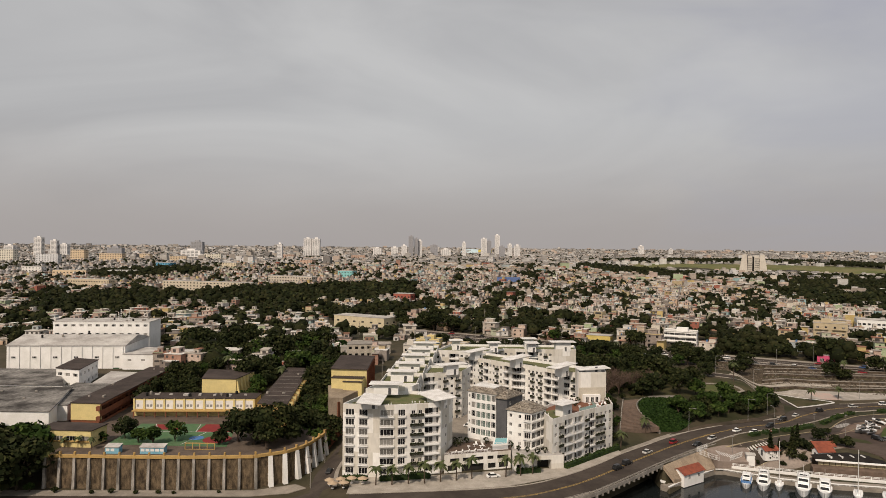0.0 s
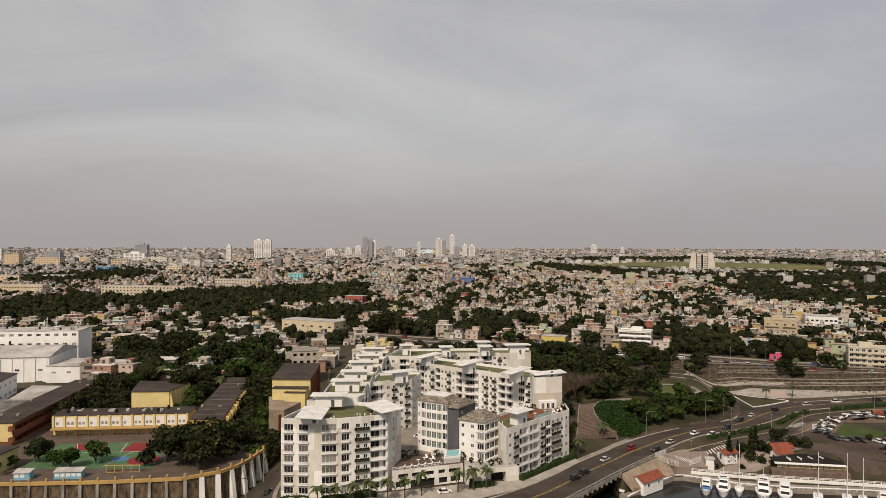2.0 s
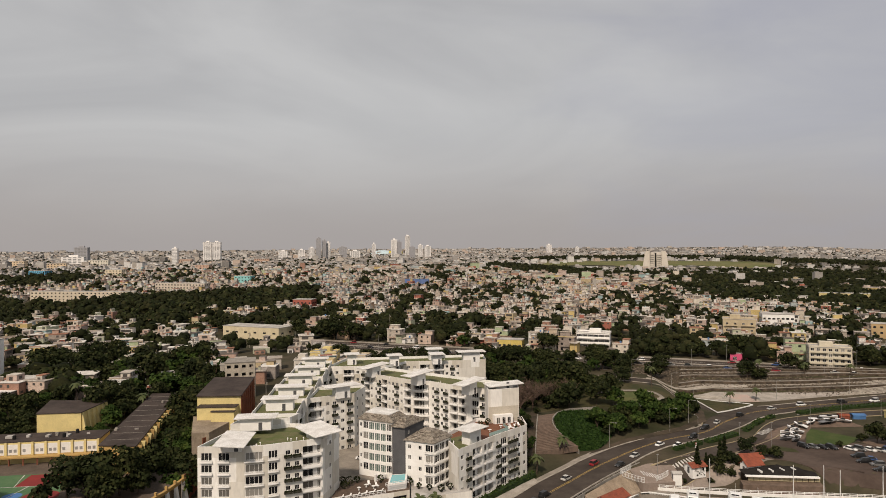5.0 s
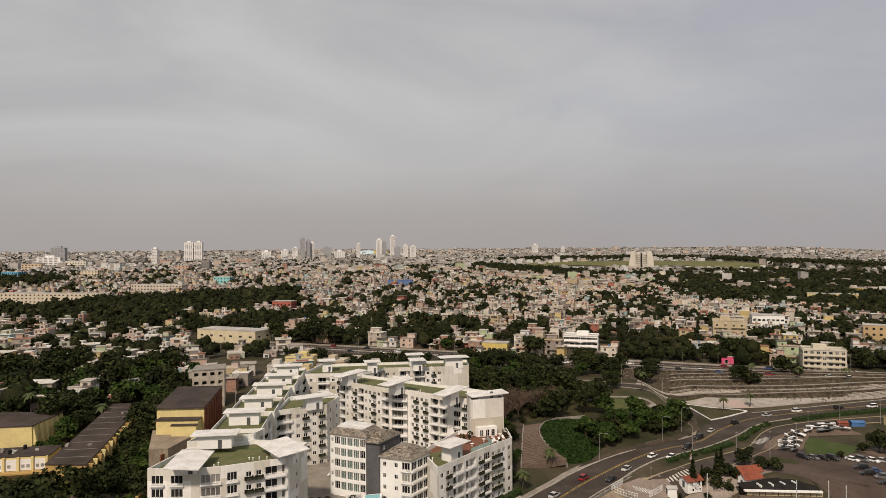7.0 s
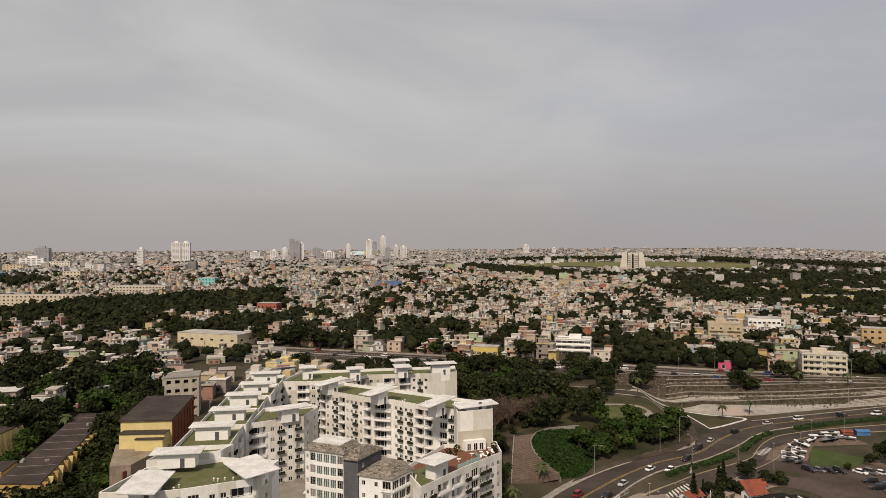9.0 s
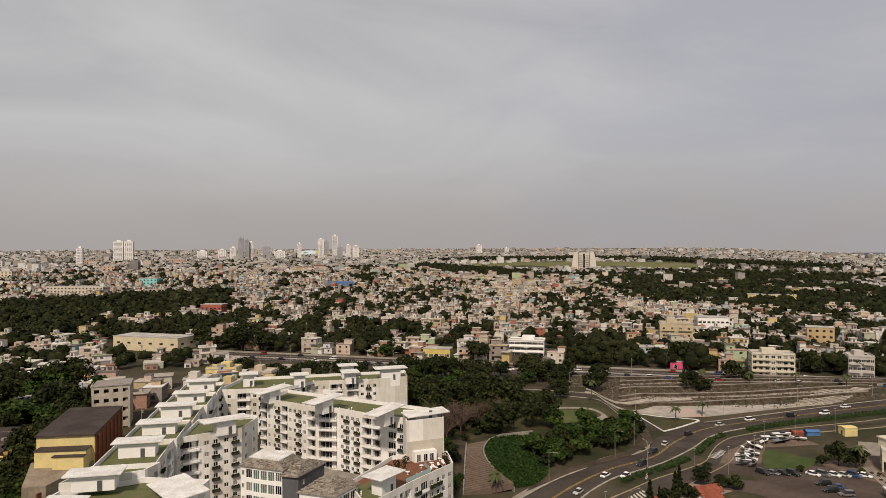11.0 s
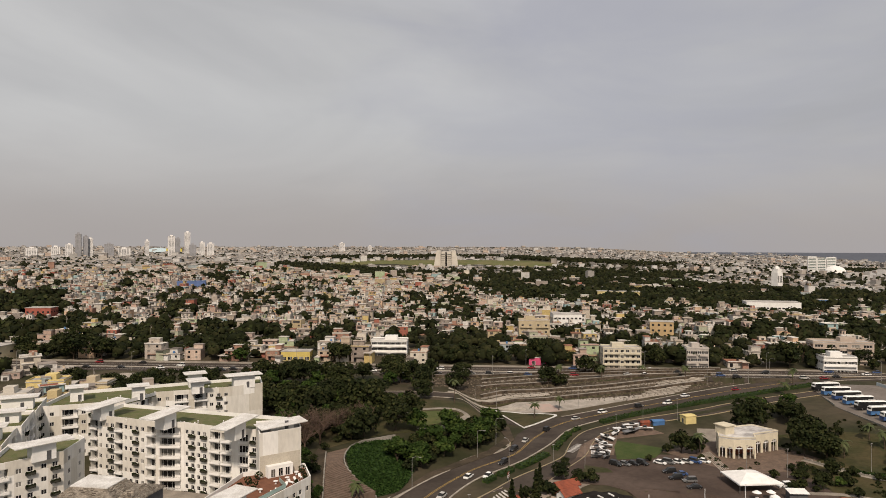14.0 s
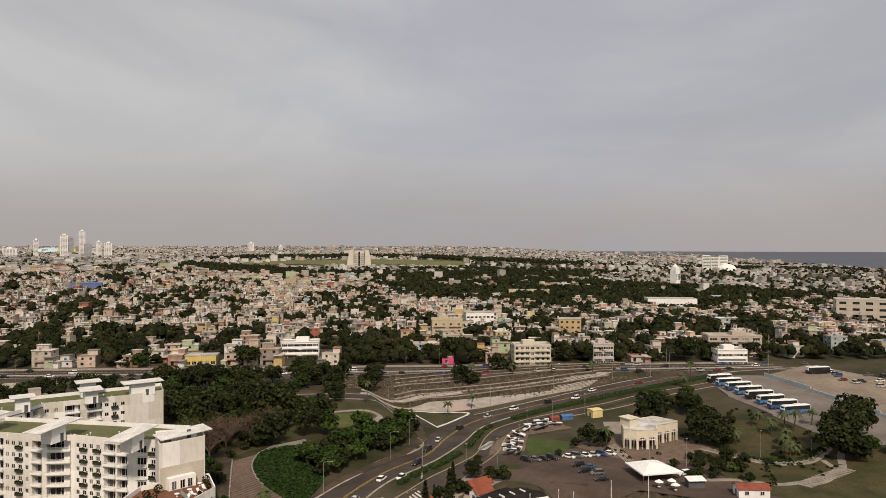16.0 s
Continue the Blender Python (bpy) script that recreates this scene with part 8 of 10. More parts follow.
sh.box(215.4, 219.8, 251.6, 256.2, 17.7, 20.5)
sh.box(215.0, 220.2, 251.2, 256.6, 20.5, 20.8)
part("roof_turret", sh, CREAM, pav_root, "square cream roof turret", vinv)
sh = Shape()
sh.prism([(p[0] * 0.96 + 223 * 0.04, p[1] * 0.96 + 249 * 0.04) for p in PV], 10.3, 10.55)
part("floor", sh, BRICKP, pav_root, "", vinv)
sh = Shape()
sh.box(219, 227, 250, 255, 10.6, 13.6)
part("inner_room", sh, REDTILE, pav_root, "dim reddish inner room", vinv)
for i in range(5):
    e = i * 0.85
    ribbon("garden_step", [(209.2 + e, 256.6), (200.3 + e, 240.3)], [(209.55 + e, 256.4), (200.65 + e, 240.1)], KERB, "long low garden step", lift=0.2, step=3.0, category="steps")
ribbon("kiosk_court", [(221.5, 269.5), (231.5, 280.0)], [(225.5, 263.4), (239.5, 276.0)], PAVE, "pale paved court behind the pavilion", lift=0.2, step=4.0, category="pavement")
TN = [(188.6, 222.8), (201.6, 217.8), (204.0, 230.0), (193.2, 234.2)]
tent = empty("marquee", Matrix.Translation((196, 226, 10.4)), "white open-sided marquee over restaurant tables", "marquee")
tinv = tent.matrix_basis.inverted()
sh = Shape()
c = (196.6, 226.4)
sh.hexa([(*p, 13.4) for p in TN], [(p[0] * 0.25 + c[0] * 0.75, p[1] * 0.25 + c[1] * 0.75, 15.2) for p in TN])
sh.hexa([(*p, 13.0) for p in TN], [(*p, 13.4) for p in TN])
part("canopy", sh, CLOTH, tent, "", tinv)
for p in TN:
    sh = Shape()
    sh.tube((p[0] * 0.97 + c[0] * 0.03, p[1] * 0.97 + c[1] * 0.03, 9.6), (p[0] * 0.97 + c[0] * 0.03, p[1] * 0.97 + c[1] * 0.03, 13.1), 0.1, 0.1)
    part("post", sh, CHROME, tent, "", tinv)


def umbrella(x, y, z, r, mm=CLOTH):
    root = empty("parasol", Matrix.Translation((x, y, z)), "pale square parasol over a café table", "parasol", "parasols")
    sh = Shape()
    sh.tube((0, 0, 0), (0, 0, 2.6), 0.05, 0.04, 5)
    part("pole", sh, CHROME, root)
    sh = Shape()
    k = [(r * math.cos(math.pi / 4 * i), r * math.sin(math.pi / 4 * i)) for i in range(8)]
    sh.hexa([(a, b, 2.2) for a, b in k], [(a * 0.06, b * 0.06, 2.9) for a, b in k])
    part("canopy", sh, mm, root)
    sh = Shape()
    sh.tube((0, 0, 0.68), (0, 0, 0.74), 0.5, 0.5, 9)
    part("tabletop", sh, FRAME, root)


gable("cafe", (208, 199), 9, 4.5, 10.4, 2.8, 1.0, -35, WHITE2, REDTILE, "white café with a red tiled roof in the park", "café", 0.4, 2)
bx = Shape()
bx.box(-2.6, 2.6, -1.4, 1.4, 0, 2.6)
kiosk_b = thing("kiosk", bx, GREYW, "dark kiosk with a white awning beside the marquee", "kiosk", m=Matrix.Translation((200, 212.5, 10.5)) @ Matrix.Rotation(radians(-30), 4, "Z"))
bx = Shape()
bx.hexa([(-2.8, -2.2, 2.5), (2.8, -2.2, 2.5), (2.8, 1.5, 2.7), (-2.8, 1.5, 2.7)], [(-2.8, -2.2, 2.6), (2.8, -2.2, 2.6), (2.8, 1.5, 3.0), (-2.8, 1.5, 3.0)])
part("awning", bx, CLOTH, kiosk_b)
TANC = mat("tan_canvas", (0.42, 0.32, 0.22), (0.36, 0.27, 0.19), 0.5)
for x, y in ((189.5, 217.5), (193.5, 216.0), (191.5, 213.0)):
    umbrella(x, y, ground_z(x, y), 1.4)
for x, y in ((-33.5, 206.5), (-30, 205.8), (-26.5, 205.2), (-32, 202.8), (-28.5, 202), (-23, 204.8)):
    umbrella(x, y, ground_z(x, y), 1.7, TANC)
for i in range(14):
    t = i / 14
    ribbon("park_step", [(228 + 28 * t, 197.5), (229.2 + 28 * t, 197.4)], [(229 + 28 * t, 192.5), (230.2 + 28 * t, 192.4)], PAVE, "pale concrete step in the park", lift=0.3, step=3.0, category="steps")
# bus yard
BY = [(275, 206), (286, 238), (300, 268), (326, 300)]
BYR = [(297, 172), (316, 211), (335, 249), (349, 280)]
ribbon("bus_yard", BY, BYR, mat("yard_concrete", (0.20, 0.175, 0.155), (0.145, 0.125, 0.11), 0.06, spots=0.35, space="World"), "wide grey bus yard", lift=0.12, step=6.0, category="yard")
ribbon("sandy_strip", [(298, 172), (317, 211), (336, 249), (350, 280)], [(350, 156), (372, 200), (392, 240), (400, 285)], mat("sandy_earth", (0.27, 0.22, 0.17), (0.19, 0.155, 0.12), 0.05, spots=0.35, space="World"), "sandy open strip beside the bus yard", lift=0.1, step=6.0, category="yard")
yw = Shape()
YW = [(297, 172), (316, 211), (335, 249), (349, 280)]
for a, b in zip(YW, YW[1:]):
    yw.box(-math.dist(a, b), 0, -0.15, 0.15, ground_z(*a) - 0.5, ground_z(*a) + 2.2, at=wall_frame(a, b, 0, 0))
thing("yard_wall", yw, mat("pale_blue_wall", (0.48, 0.55, 0.58), (0.42, 0.47, 0.5), 0.3), "pale blue wall round the bus yard", "wall", kind="structure")
yw = Shape()
for a, b in zip(BY, BY[1:]):
    yw.box(-math.dist(a, b), 0, -0.15, 0.15, ground_z(*a) - 0.5, ground_z(*a) + 0.9, at=wall_frame(a, b, 0, 0))
thing("yard_wall", yw, CONC, "low concrete wall of the bus yard", "wall", kind="structure")


def wheel(parent, x, y, r, w=0.22):
    sh = Shape()
    sh.tube((x, y - w / 2, r), (x, y + w / 2, r), r, r, 10)
    s = 1 if y > 0 else -1
    sh.tube((x, y + s * (w / 2 - 0.03), r), (x, y + s * (w / 2 + 0.015), r), r * 0.6, r * 0.55, 8, 1)
    part("wheel", sh, [BLACK, CHROME], parent)


def bus(m, color):
    root = empty("coach", m, "white and blue long-distance coach parked in the yard", "bus", "parked coaches")
    sh = Shape()
    sh.box(-6.3, 6.3, -1.27, 1.27, 0.4, 1.9, 1)
    sh.hexa([(-6.3, -1.27, 1.9), (6.3, -1.27, 1.9), (6.3, 1.27, 1.9), (-6.3, 1.27, 1.9)], [(-6.25, -1.22, 3.55), (6.0, -1.22, 3.55), (6.0, 1.22, 3.55), (-6.25, 1.22, 3.55)], 0)
    sh.hexa([(-6.2, -1.1, 3.55), (5.8, -1.1, 3.55), (5.8, 1.1, 3.55), (-6.2, 1.1, 3.55)], [(-6.0, -0.9, 3.75), (5.4, -0.9, 3.75), (5.4, 0.9, 3.75), (-6.0, 0.9, 3.75)], 0)
    part("body", sh, [GEL, color], root)
    for s in (-1, 1):
        w = Shape()
        w.face([(-6.1, s * 1.277, 1.85), (6.1, s * 1.277, 1.85), (5.95, s * 1.238, 3.4), (-6.1, s * 1.238, 3.4)])
        part("window_band", w, GLASS, root, "dark tinted window band")
    w = Shape()
    w.face([(6.31, -1.1, 1.5), (6.31, 1.1, 1.5), (6.1, 1.1, 3.2), (6.1, -1.1, 3.2)])
    part("windscreen", w, GLASS, root)
    ac = Shape()
    ac.box(-2.5, 0.5, -0.7, 0.7, 3.75, 4.0)
    part("roof_unit", ac, FRAME, root)
    for x in (-4.2, -2.9, 4.3):
        for y in (-1.2, 1.2):
            wheel(root, x, y, 0.5)
    return root


for k in range(8):
    x, y = 295.3 + k * 3.75, 234.2 + k * 7.55
    bus(Matrix.Translation((x, y, ground_z(x, y) + 0.14)) @ Matrix.Rotation(radians(158 + rnd.uniform(-3, 3)), 4, "Z"), (BLUE, PAINT["blue"], BLUE, PAINT["black"])[k % 4])
bus(Matrix.Translation((378, 268, ground_z(378, 268) + 0.14)) @ Matrix.Rotation(radians(-25), 4, "Z"), PAINT["black"])


# ---- cars ----
def car_kind(color, suv=False):
    root = empty("car", None, color + (" suv" if suv else " saloon car") + " on the asphalt", "car", "cars")
    sh = Shape()
    h, t = (0.95, 1.75) if suv else (0.82, 1.42)
    pts = [(-2.15, 0.35), (-2.2, 0.6), (-2.1, h), (-1.2 if not suv else -2.0, h + 0.03), (1.0, h), (2.0, h - 0.14), (2.2, 0.6), (2.15, 0.35)]
    prev = None
    for x, z in pts[1:-1]:
        w = 0.86 if abs(x) < 2 else 0.78
        ring = [Vector((x, -w, 0.3)), Vector((x, w, 0.3)), Vector((x, w, z)), Vector((x, -w, z))]
        if prev:
            for i in range(4):
                sh.face([prev[i], prev[(i + 1) % 4], ring[(i + 1) % 4], ring[i]])
        else:
            sh.face(ring[::-1])
        prev = ring
    sh.face(prev)
    a0, a1 = (-2.05, 1.15) if suv else (-1.75, 1.15)
    b0, b1 = (-1.85, 0.45) if suv else (-1.1, 0.35)
    sh.hexa([(b0, -0.68, t - 0.02), (b1, -0.68, t - 0.02), (b1, 0.68, t - 0.02), (b0, 0.68, t - 0.02)], [(b0 + 0.1, -0.6, t + 0.05), (b1 - 0.1, -0.6, t + 0.05), (b1 - 0.1, 0.6, t + 0.05), (b0 + 0.1, 0.6, t + 0.05)])
    part("body", sh, PAINT[color], root)
    gl = Shape()
    gl.hexa([(a0, -0.8, h - 0.02), (a1, -0.8, h - 0.02), (a1, 0.8, h - 0.02), (a0, 0.8, h - 0.02)], [(b0, -0.67, t - 0.02), (b1, -0.67, t - 0.02), (b1, 0.67, t - 0.02), (b0, 0.67, t - 0.02)])
    part("glasshouse", gl, GLASS, root, "dark glazed cabin")
    for x in (-1.35, 1.35):
        for y in (-0.78, 0.78):
            wheel(root, x, y, 0.33)
    for y in (-0.55, 0.55):
        l = Shape()
        l.box(2.12, 2.22, y - 0.16, y + 0.16, 0.55, 0.68)
        part("headlight", l, FRAME, root)
    return root


CARS, CAR_USED = {}, set()


def park(color, x, y, yaw, suv=False, z=None):
    key = (color, suv)
    if key not in CARS:
        CARS[key] = car_kind(color, suv)
    m = Matrix.Translation((x, y, (deck_z(x, y) + 0.08) if z is None else z)) @ Matrix.Rotation(radians(yaw), 4, "Z")
    if key in CAR_USED:
        copy_thing(CARS[key], m)
    else:
        CAR_USED.add(key)
        CARS[key].matrix_basis = m


for x, y, c, yw_, s in ((60.5, 222, "black", 40, True), (65, 227, "black", 40, True), (76, 240, "silver", 40, False), (90, 252.5, "red", 42, True), (107, 258.5, "silver", 218, False), (122, 270, "white", 35, False), (98, 250, "black", 218, False), (139, 277, "black", 210, True), (213, 316, "white", 5, True),
                        (150, 288, "black", 208, True), (160, 296, "silver", 42, False), (176, 305, "black", 30, True), (197, 314, "silver", 12, False), (232, 314, "black", 0, True), (246, 311, "white", 180, True), (262, 316, "white", 0, False), (290, 311, "red", -4, False), (128, 268, "white", 212, False)):
    park(c, x, y, yw_, s)
for i, c in enumerate(("black", "grey", "black", "black", "red", "white", "grey", "white", "silver", "blue", "white")):
    if i != 4:
        park(c, 172.5 + i * 2.95, 259.4 - i * 1.05, -70 + rnd.uniform(-4, 4), i % 3 == 0)
for x, y, c, s in ((183.5, 246, "black", True), (185, 242.6, "blue", False), (181, 240.6, "black", True), (183, 236.8, "grey", True), (180, 232, "black", False), (206, 221, "white", True), (208.5, 219, "black", False)):
    park(c, x, y, 160 + rnd.uniform(-6, 6), s)
for x, y, c, yw_ in ((20, 262, "white", 20), (24, 268, "black", 30), (28, 273, "black", 35), (12, 254, "white", -15), (31, 268, "grey", 40)):
    park(c, x, y, yw_, False, 15.7)
park("white", 18, 213, 15)
park("black", -36, 222, 80)
cq = random.Random(9)
AVC = ("white", "black", "silver", "red", "white", "grey", "white", "black", "blue")
for k in range(46):
    u, x = cq.choice((429.5, 433.7, 442, 446.8)), -25 + k * 9.2 + cq.uniform(-3, 3)
    x, y = av(u, x)
    park(cq.choice(AVC), x, y, -29.3 + (180 if u > 438 else 0), cq.random() < 0.4)
for k in range(12):
    x, y = 372 + cq.uniform(-6, 30), 262 + cq.uniform(-30, 26)
    park(cq.choice(AVC), x, y, cq.choice((-25, 155)), cq.random() < 0.4)


def hauled_boat(x, y, yaw, L, mm):
    root = empty("hauled_boat", Matrix.Translation((x, y, ground_z(x, y) + 0.2)) @ Matrix.Rotation(radians(yaw), 4, "Z"), "small boat on a trailer in the boat yard", "boat", "hauled-out boats")
    sh = Shape()
    w, prev = L * 0.32, None
    for t, k, z in ((-0.5, 0.9, 1.2), (0.1, 1.0, 1.3), (0.38, 0.6, 1.45), (0.5, 0.05, 1.6)):
        ring = [Vector((L * t, 0, 0.45)), Vector((L * t, w / 2 * k, z)), Vector((L * t, -w / 2 * k, z))]
        if prev:
            for i in range(3):
                sh.face([prev[i], prev[(i + 1) % 3], ring[(i + 1) % 3], ring[i]])
        else:
            sh.face(ring[::-1])
        prev = ring
    part("hull", sh, mm, root)
    sh = Shape()
    sh.hexa([(-L * 0.1, -w * 0.3, 1.3), (L * 0.2, -w * 0.2, 1.35), (L * 0.2, w * 0.2, 1.35), (-L * 0.1, w * 0.3, 1.3)], [(-L * 0.06, -w * 0.25, 2.0), (L * 0.1, -w * 0.2, 1.9), (L * 0.1, w * 0.2, 1.9), (-L * 0.06, w * 0.25, 2.0)])
    part("console", sh, GLASS, root)
    sh = Shape()
    sh.box(-L * 0.45, L * 0.45, -0.08, 0.08, 0.25, 0.42)
    sh.box(-0.3, 0.3, -w * 0.4, w * 0.4, 0.1, 0.4)
    part("trailer", sh, BLACK, root)


for x, y, yw_, L, mm in ((171.5, 268.2, 170, 4.2, PAINT["grey"]), (174.0, 270.4, 148, 5.0, GEL), (178.0, 271.6, 105, 4.6, GEL), (177.6, 275.6, 165, 5.4, PAINT["white"]), (182.4, 276.6, 130, 5.0, GEL), (183.6, 280.8, 100, 5.6, GEL), (189.5, 284.5, 95, 7.0, GEL), (174.5, 266.2, 20, 4, PAINT["grey"]), (197, 288, 25, 5.6, GEL), (203, 291, -20, 8, GEL), (209, 293, -15, 7, GEL), (204, 287, 10, 9, PAINT["grey"]), (211, 287, 140, 6, GEL)):
    hauled_boat(x, y, yw_, L, mm)
gable("yard_shed", (221, 291), 5, 3, 11.2, 1.7, 0.5, -15, BLUE, BLUE, "bright blue tarpaulin shed in the boat yard", "shed", 0.2)
gable("yard_shed", (215, 292), 4, 2.6, 11.2, 1.6, 0.5, -15, REDTILE, REDTILE, "red sheet shed in the boat yard", "shed", 0.2)
gable("gate_house", (234, 287), 5, 4, 11.4, 3.2, 0.3, -10, YELLOW, YELLOW, "small yellow gate house", "hut", 0.2)

# ---- lamp posts, poles and signs ----
LAMPM = mat("galvanised_pole", (0.30, 0.29, 0.275), (0.22, 0.21, 0.20), 1.0, rough=0.6)


def lamp_post(x, y, h, yaw, z=None, arm=True):
    root = empty("street_lamp", Matrix.Translation((x, y, ground_z(x, y) if z is None else z)) @ Matrix.Rotation(radians(yaw), 4, "Z"), "pale metal street lamp with one arm" if arm else "slim pale floodlight pole", "street lamp", "street lamps")
    sh = Shape()
    sh.tube((0, 0, -0.5), (0, 0, h), 0.09, 0.05, 7)
    part("pole", sh, LAMPM, root)
    if arm:
        ar = Shape()
        ar.tube((0, 0, h - 0.05), (1.0, 0, h + 0.35), 0.07, 0.06, 5)
        ar.tube((1.0, 0, h + 0.35), (2.3, 0, h + 0.4), 0.06, 0.05, 5)
        part("arm", ar, LAMPM, root)
    hd = Shape()
    x0 = 2.2 if arm else -0.35
    hd.box(x0, x0 + 0.8, -0.16, 0.16, h + 0.3, h + 0.46)
    part("head", hd, LAMPM, root)


for x, y, yw_ in ((102, 269, -45), (134, 286, -50), (147.5, 296.5, -50), (138, 271.5, 90), (160, 336, -30), (209, 328, -90), (149, 356, -40), (245, 325, -90), (285, 324, -95), (320, 316, -95), (176, 345, -120)):
    lamp_post(x, y, 9.5, yw_)
for x, y in ((110, 247), (149, 262), (161, 261), (178, 270), (194, 284.5), (212, 289.5), (205, 234), (214, 226), (244, 218), (262, 210), (231, 290)):
    lamp_post(x, y, 9.0, 0, arm=False)
for k, x in enumerate(range(-30, 390, 28)):
    p = av(450.6 if k % 2 else 426.4, x)
    lamp_post(p[0], p[1], 9.5, -119 if k % 2 else 61)


def pole(x, y, h=10.5):
    root = empty("utility_pole", Matrix.Translation((x, y, ground_z(x, y))), "weathered utility pole with crossarm", "utility pole", "utility poles")
    sh = Shape()
    sh.tube((0, 0, -0.5), (0, 0, h), 0.17, 0.11, 7)
    part("shaft", sh, CONC, root)
    sh = Shape()
    sh.box(-1.1, 1.1, -0.06, 0.06, h - 0.9, h - 0.75)
    part("crossarm", sh, BARK, root)
    sh = Shape()
    sh.tube((0.4, 0, h - 2.4), (0.4, 0, h - 1.4), 0.28, 0.28, 8)
    part("transformer", sh, CONC, root)


for x, y in ((-40.5, 212), (-40, 236), (-37.5, 262), (-34, 290), (-28, 330), (-60, 500), (-90, 470), (10, 425), (40, 405), (120, 395)):
    pole(x, y)
pq = random.Random(12)
for _ in range(26):
    x, y = lot(pq.uniform(-380, 480), pq.choice((479, 506, 533, 560)))
    pole(x, y, 11)
sgn = empty("stop_sign", Matrix.Translation((131.5, 261.2, 10.5)) @ Matrix.Rotation(radians(40), 4, "Z"), "red and white entrance sign by the side road", "sign")
sh = Shape()
sh.tube((0, 0, -0.3), (0, 0, 2.6), 0.06, 0.06, 6)
part("post", sh, CHROME, sgn)
for z, mm in ((2.9, REDTILE), (1.9, FRAME)):
    sh = Shape()
    sh.box(-0.8, 0.8, -0.05, 0.05, z - 0.42, z + 0.42)
    bd = part("board", sh, mm, sgn)
    sh = Shape()
    sh.box(-0.6, 0.6, -0.07, -0.052, z - 0.1, z + 0.1)
    part("bar", sh, FRAME if z > 2 else REDTILE, bd)

# planting along the foot of the apartments
for line in ([(43, 222), (52, 230.5), (60, 238), (66.5, 243.8)], [(-30, 210), (-22, 208.6)], [(26, 216.4), (34, 218.2)], [(-18, 208.4), (-2, 211.6)]):
    hedge(line, 1.8, 2.0, "dark shrubs along the foot of the apartments")
g = np.random.RandomState(14)
ct, sz = [], []
for _ in range(420):
    x, y = g.uniform(204, 300), g.uniform(196, 276)
    u = (x - 212) * 0.4 + y
    if not (190 < y < 264) or noise.noise(Vector((x * 0.05, y * 0.05, 2.0))) < 0.02 or (209 < x < 238 and 240 < y < 258) or (x > 284 + (y - 229) * 0.4 and y > 214) or (x < 212 and y < 236) or ground_z(x, y) < 8:
        continue
    r = g.uniform(0.4, 1.2)
    for _ in range(34):
        d = g.normal(size=3)
        d /= np.linalg.norm(d)
        ct.append((x + d[0] * r, y + d[1] * r, ground_z(x, y) + abs(d[2]) * r))
        sz.append(g.uniform(0.35, 0.7))
tagged(new("park_shrubs", quads_mesh("park_shrubs", np.array(ct), sz, [LEAF, LEAFB], 15, 0.5)), "low dark shrubs scattered over the park", "shrubs", kind="stuff")
PWALL = curve([(236, 236), (237, 226), (238.5, 218), (240.5, 213), (244, 210), (249, 207.6), (255, 206.6), (264, 207.5), (272, 209)], 4)
pwr = empty("park_wall", None, "low pale concrete wall with posts along the park path", "wall", kind="structure")
for (p, _), (q, _) in zip(along(PWALL, 2.6), along(PWALL, 2.6)[1:]):
    sh, m, L = Shape(), wall_frame(p, q, 0, ground_z(*p)), math.dist(p, q)
    sh.box(-L, 0, -0.15, 0.15, -0.3, 0.55, at=m)
    sh.box(-0.2, 0.2, -0.2, 0.2, -0.3, 0.85, at=m)
    part("wall_panel", sh, CONC, pwr)
ribbon("park_path", offset(PWALL, 0.4), offset(PWALL, 2.2), PAVE, "pale path inside the low park wall", lift=0.18, step=3.0, category="path")
PW = curve([(208, 214), (216, 209), (223, 200), (230, 197), (237, 196), (247, 195.5), (256, 196.5), (266, 202), (276, 204)], 4)
ribbon("park_path", offset(PW, -1.2), offset(PW, 1.2), PAVE, "pale winding path in the park", lift=0.16, step=3.0, category="path")
PW = curve([(230, 194), (240, 193), (252, 197), (258, 204)], 4)
ribbon("park_path", offset(PW, -0.9), offset(PW, 0.9), PAVE, "pale winding path in the park", lift=0.16, step=3.0, category="path")
hedge([(239.5, 222), (241, 216), (244, 212.4), (249, 210), (255, 208.8), (264, 209.5)], 1.3, 0.9, "low dark shrubs along the park path")
for i in range(8):
    for s_ in (0, 1):
        x0, y0 = (166.5 + i * 1.25, 279.6 + i * 0.75) if s_ else (117.5 + i * 1.3, 251.6 + i * 0.62)
        ribbon("crossing_bar", [(x0, y0), (x0 + 0.6, y0 + 0.4)], [(x0 + 1.6, y0 - 2.6), (x0 + 2.2, y0 - 2.2)], LINE_W, "white zebra crossing bar", lift=0.1, thick=0.02)


# ---- landmarks of the hill ----
def colour(name, c, s=0.25):
    return mat(name, c, tuple(v * 0.85 for v in c), 0.3, spots=s)


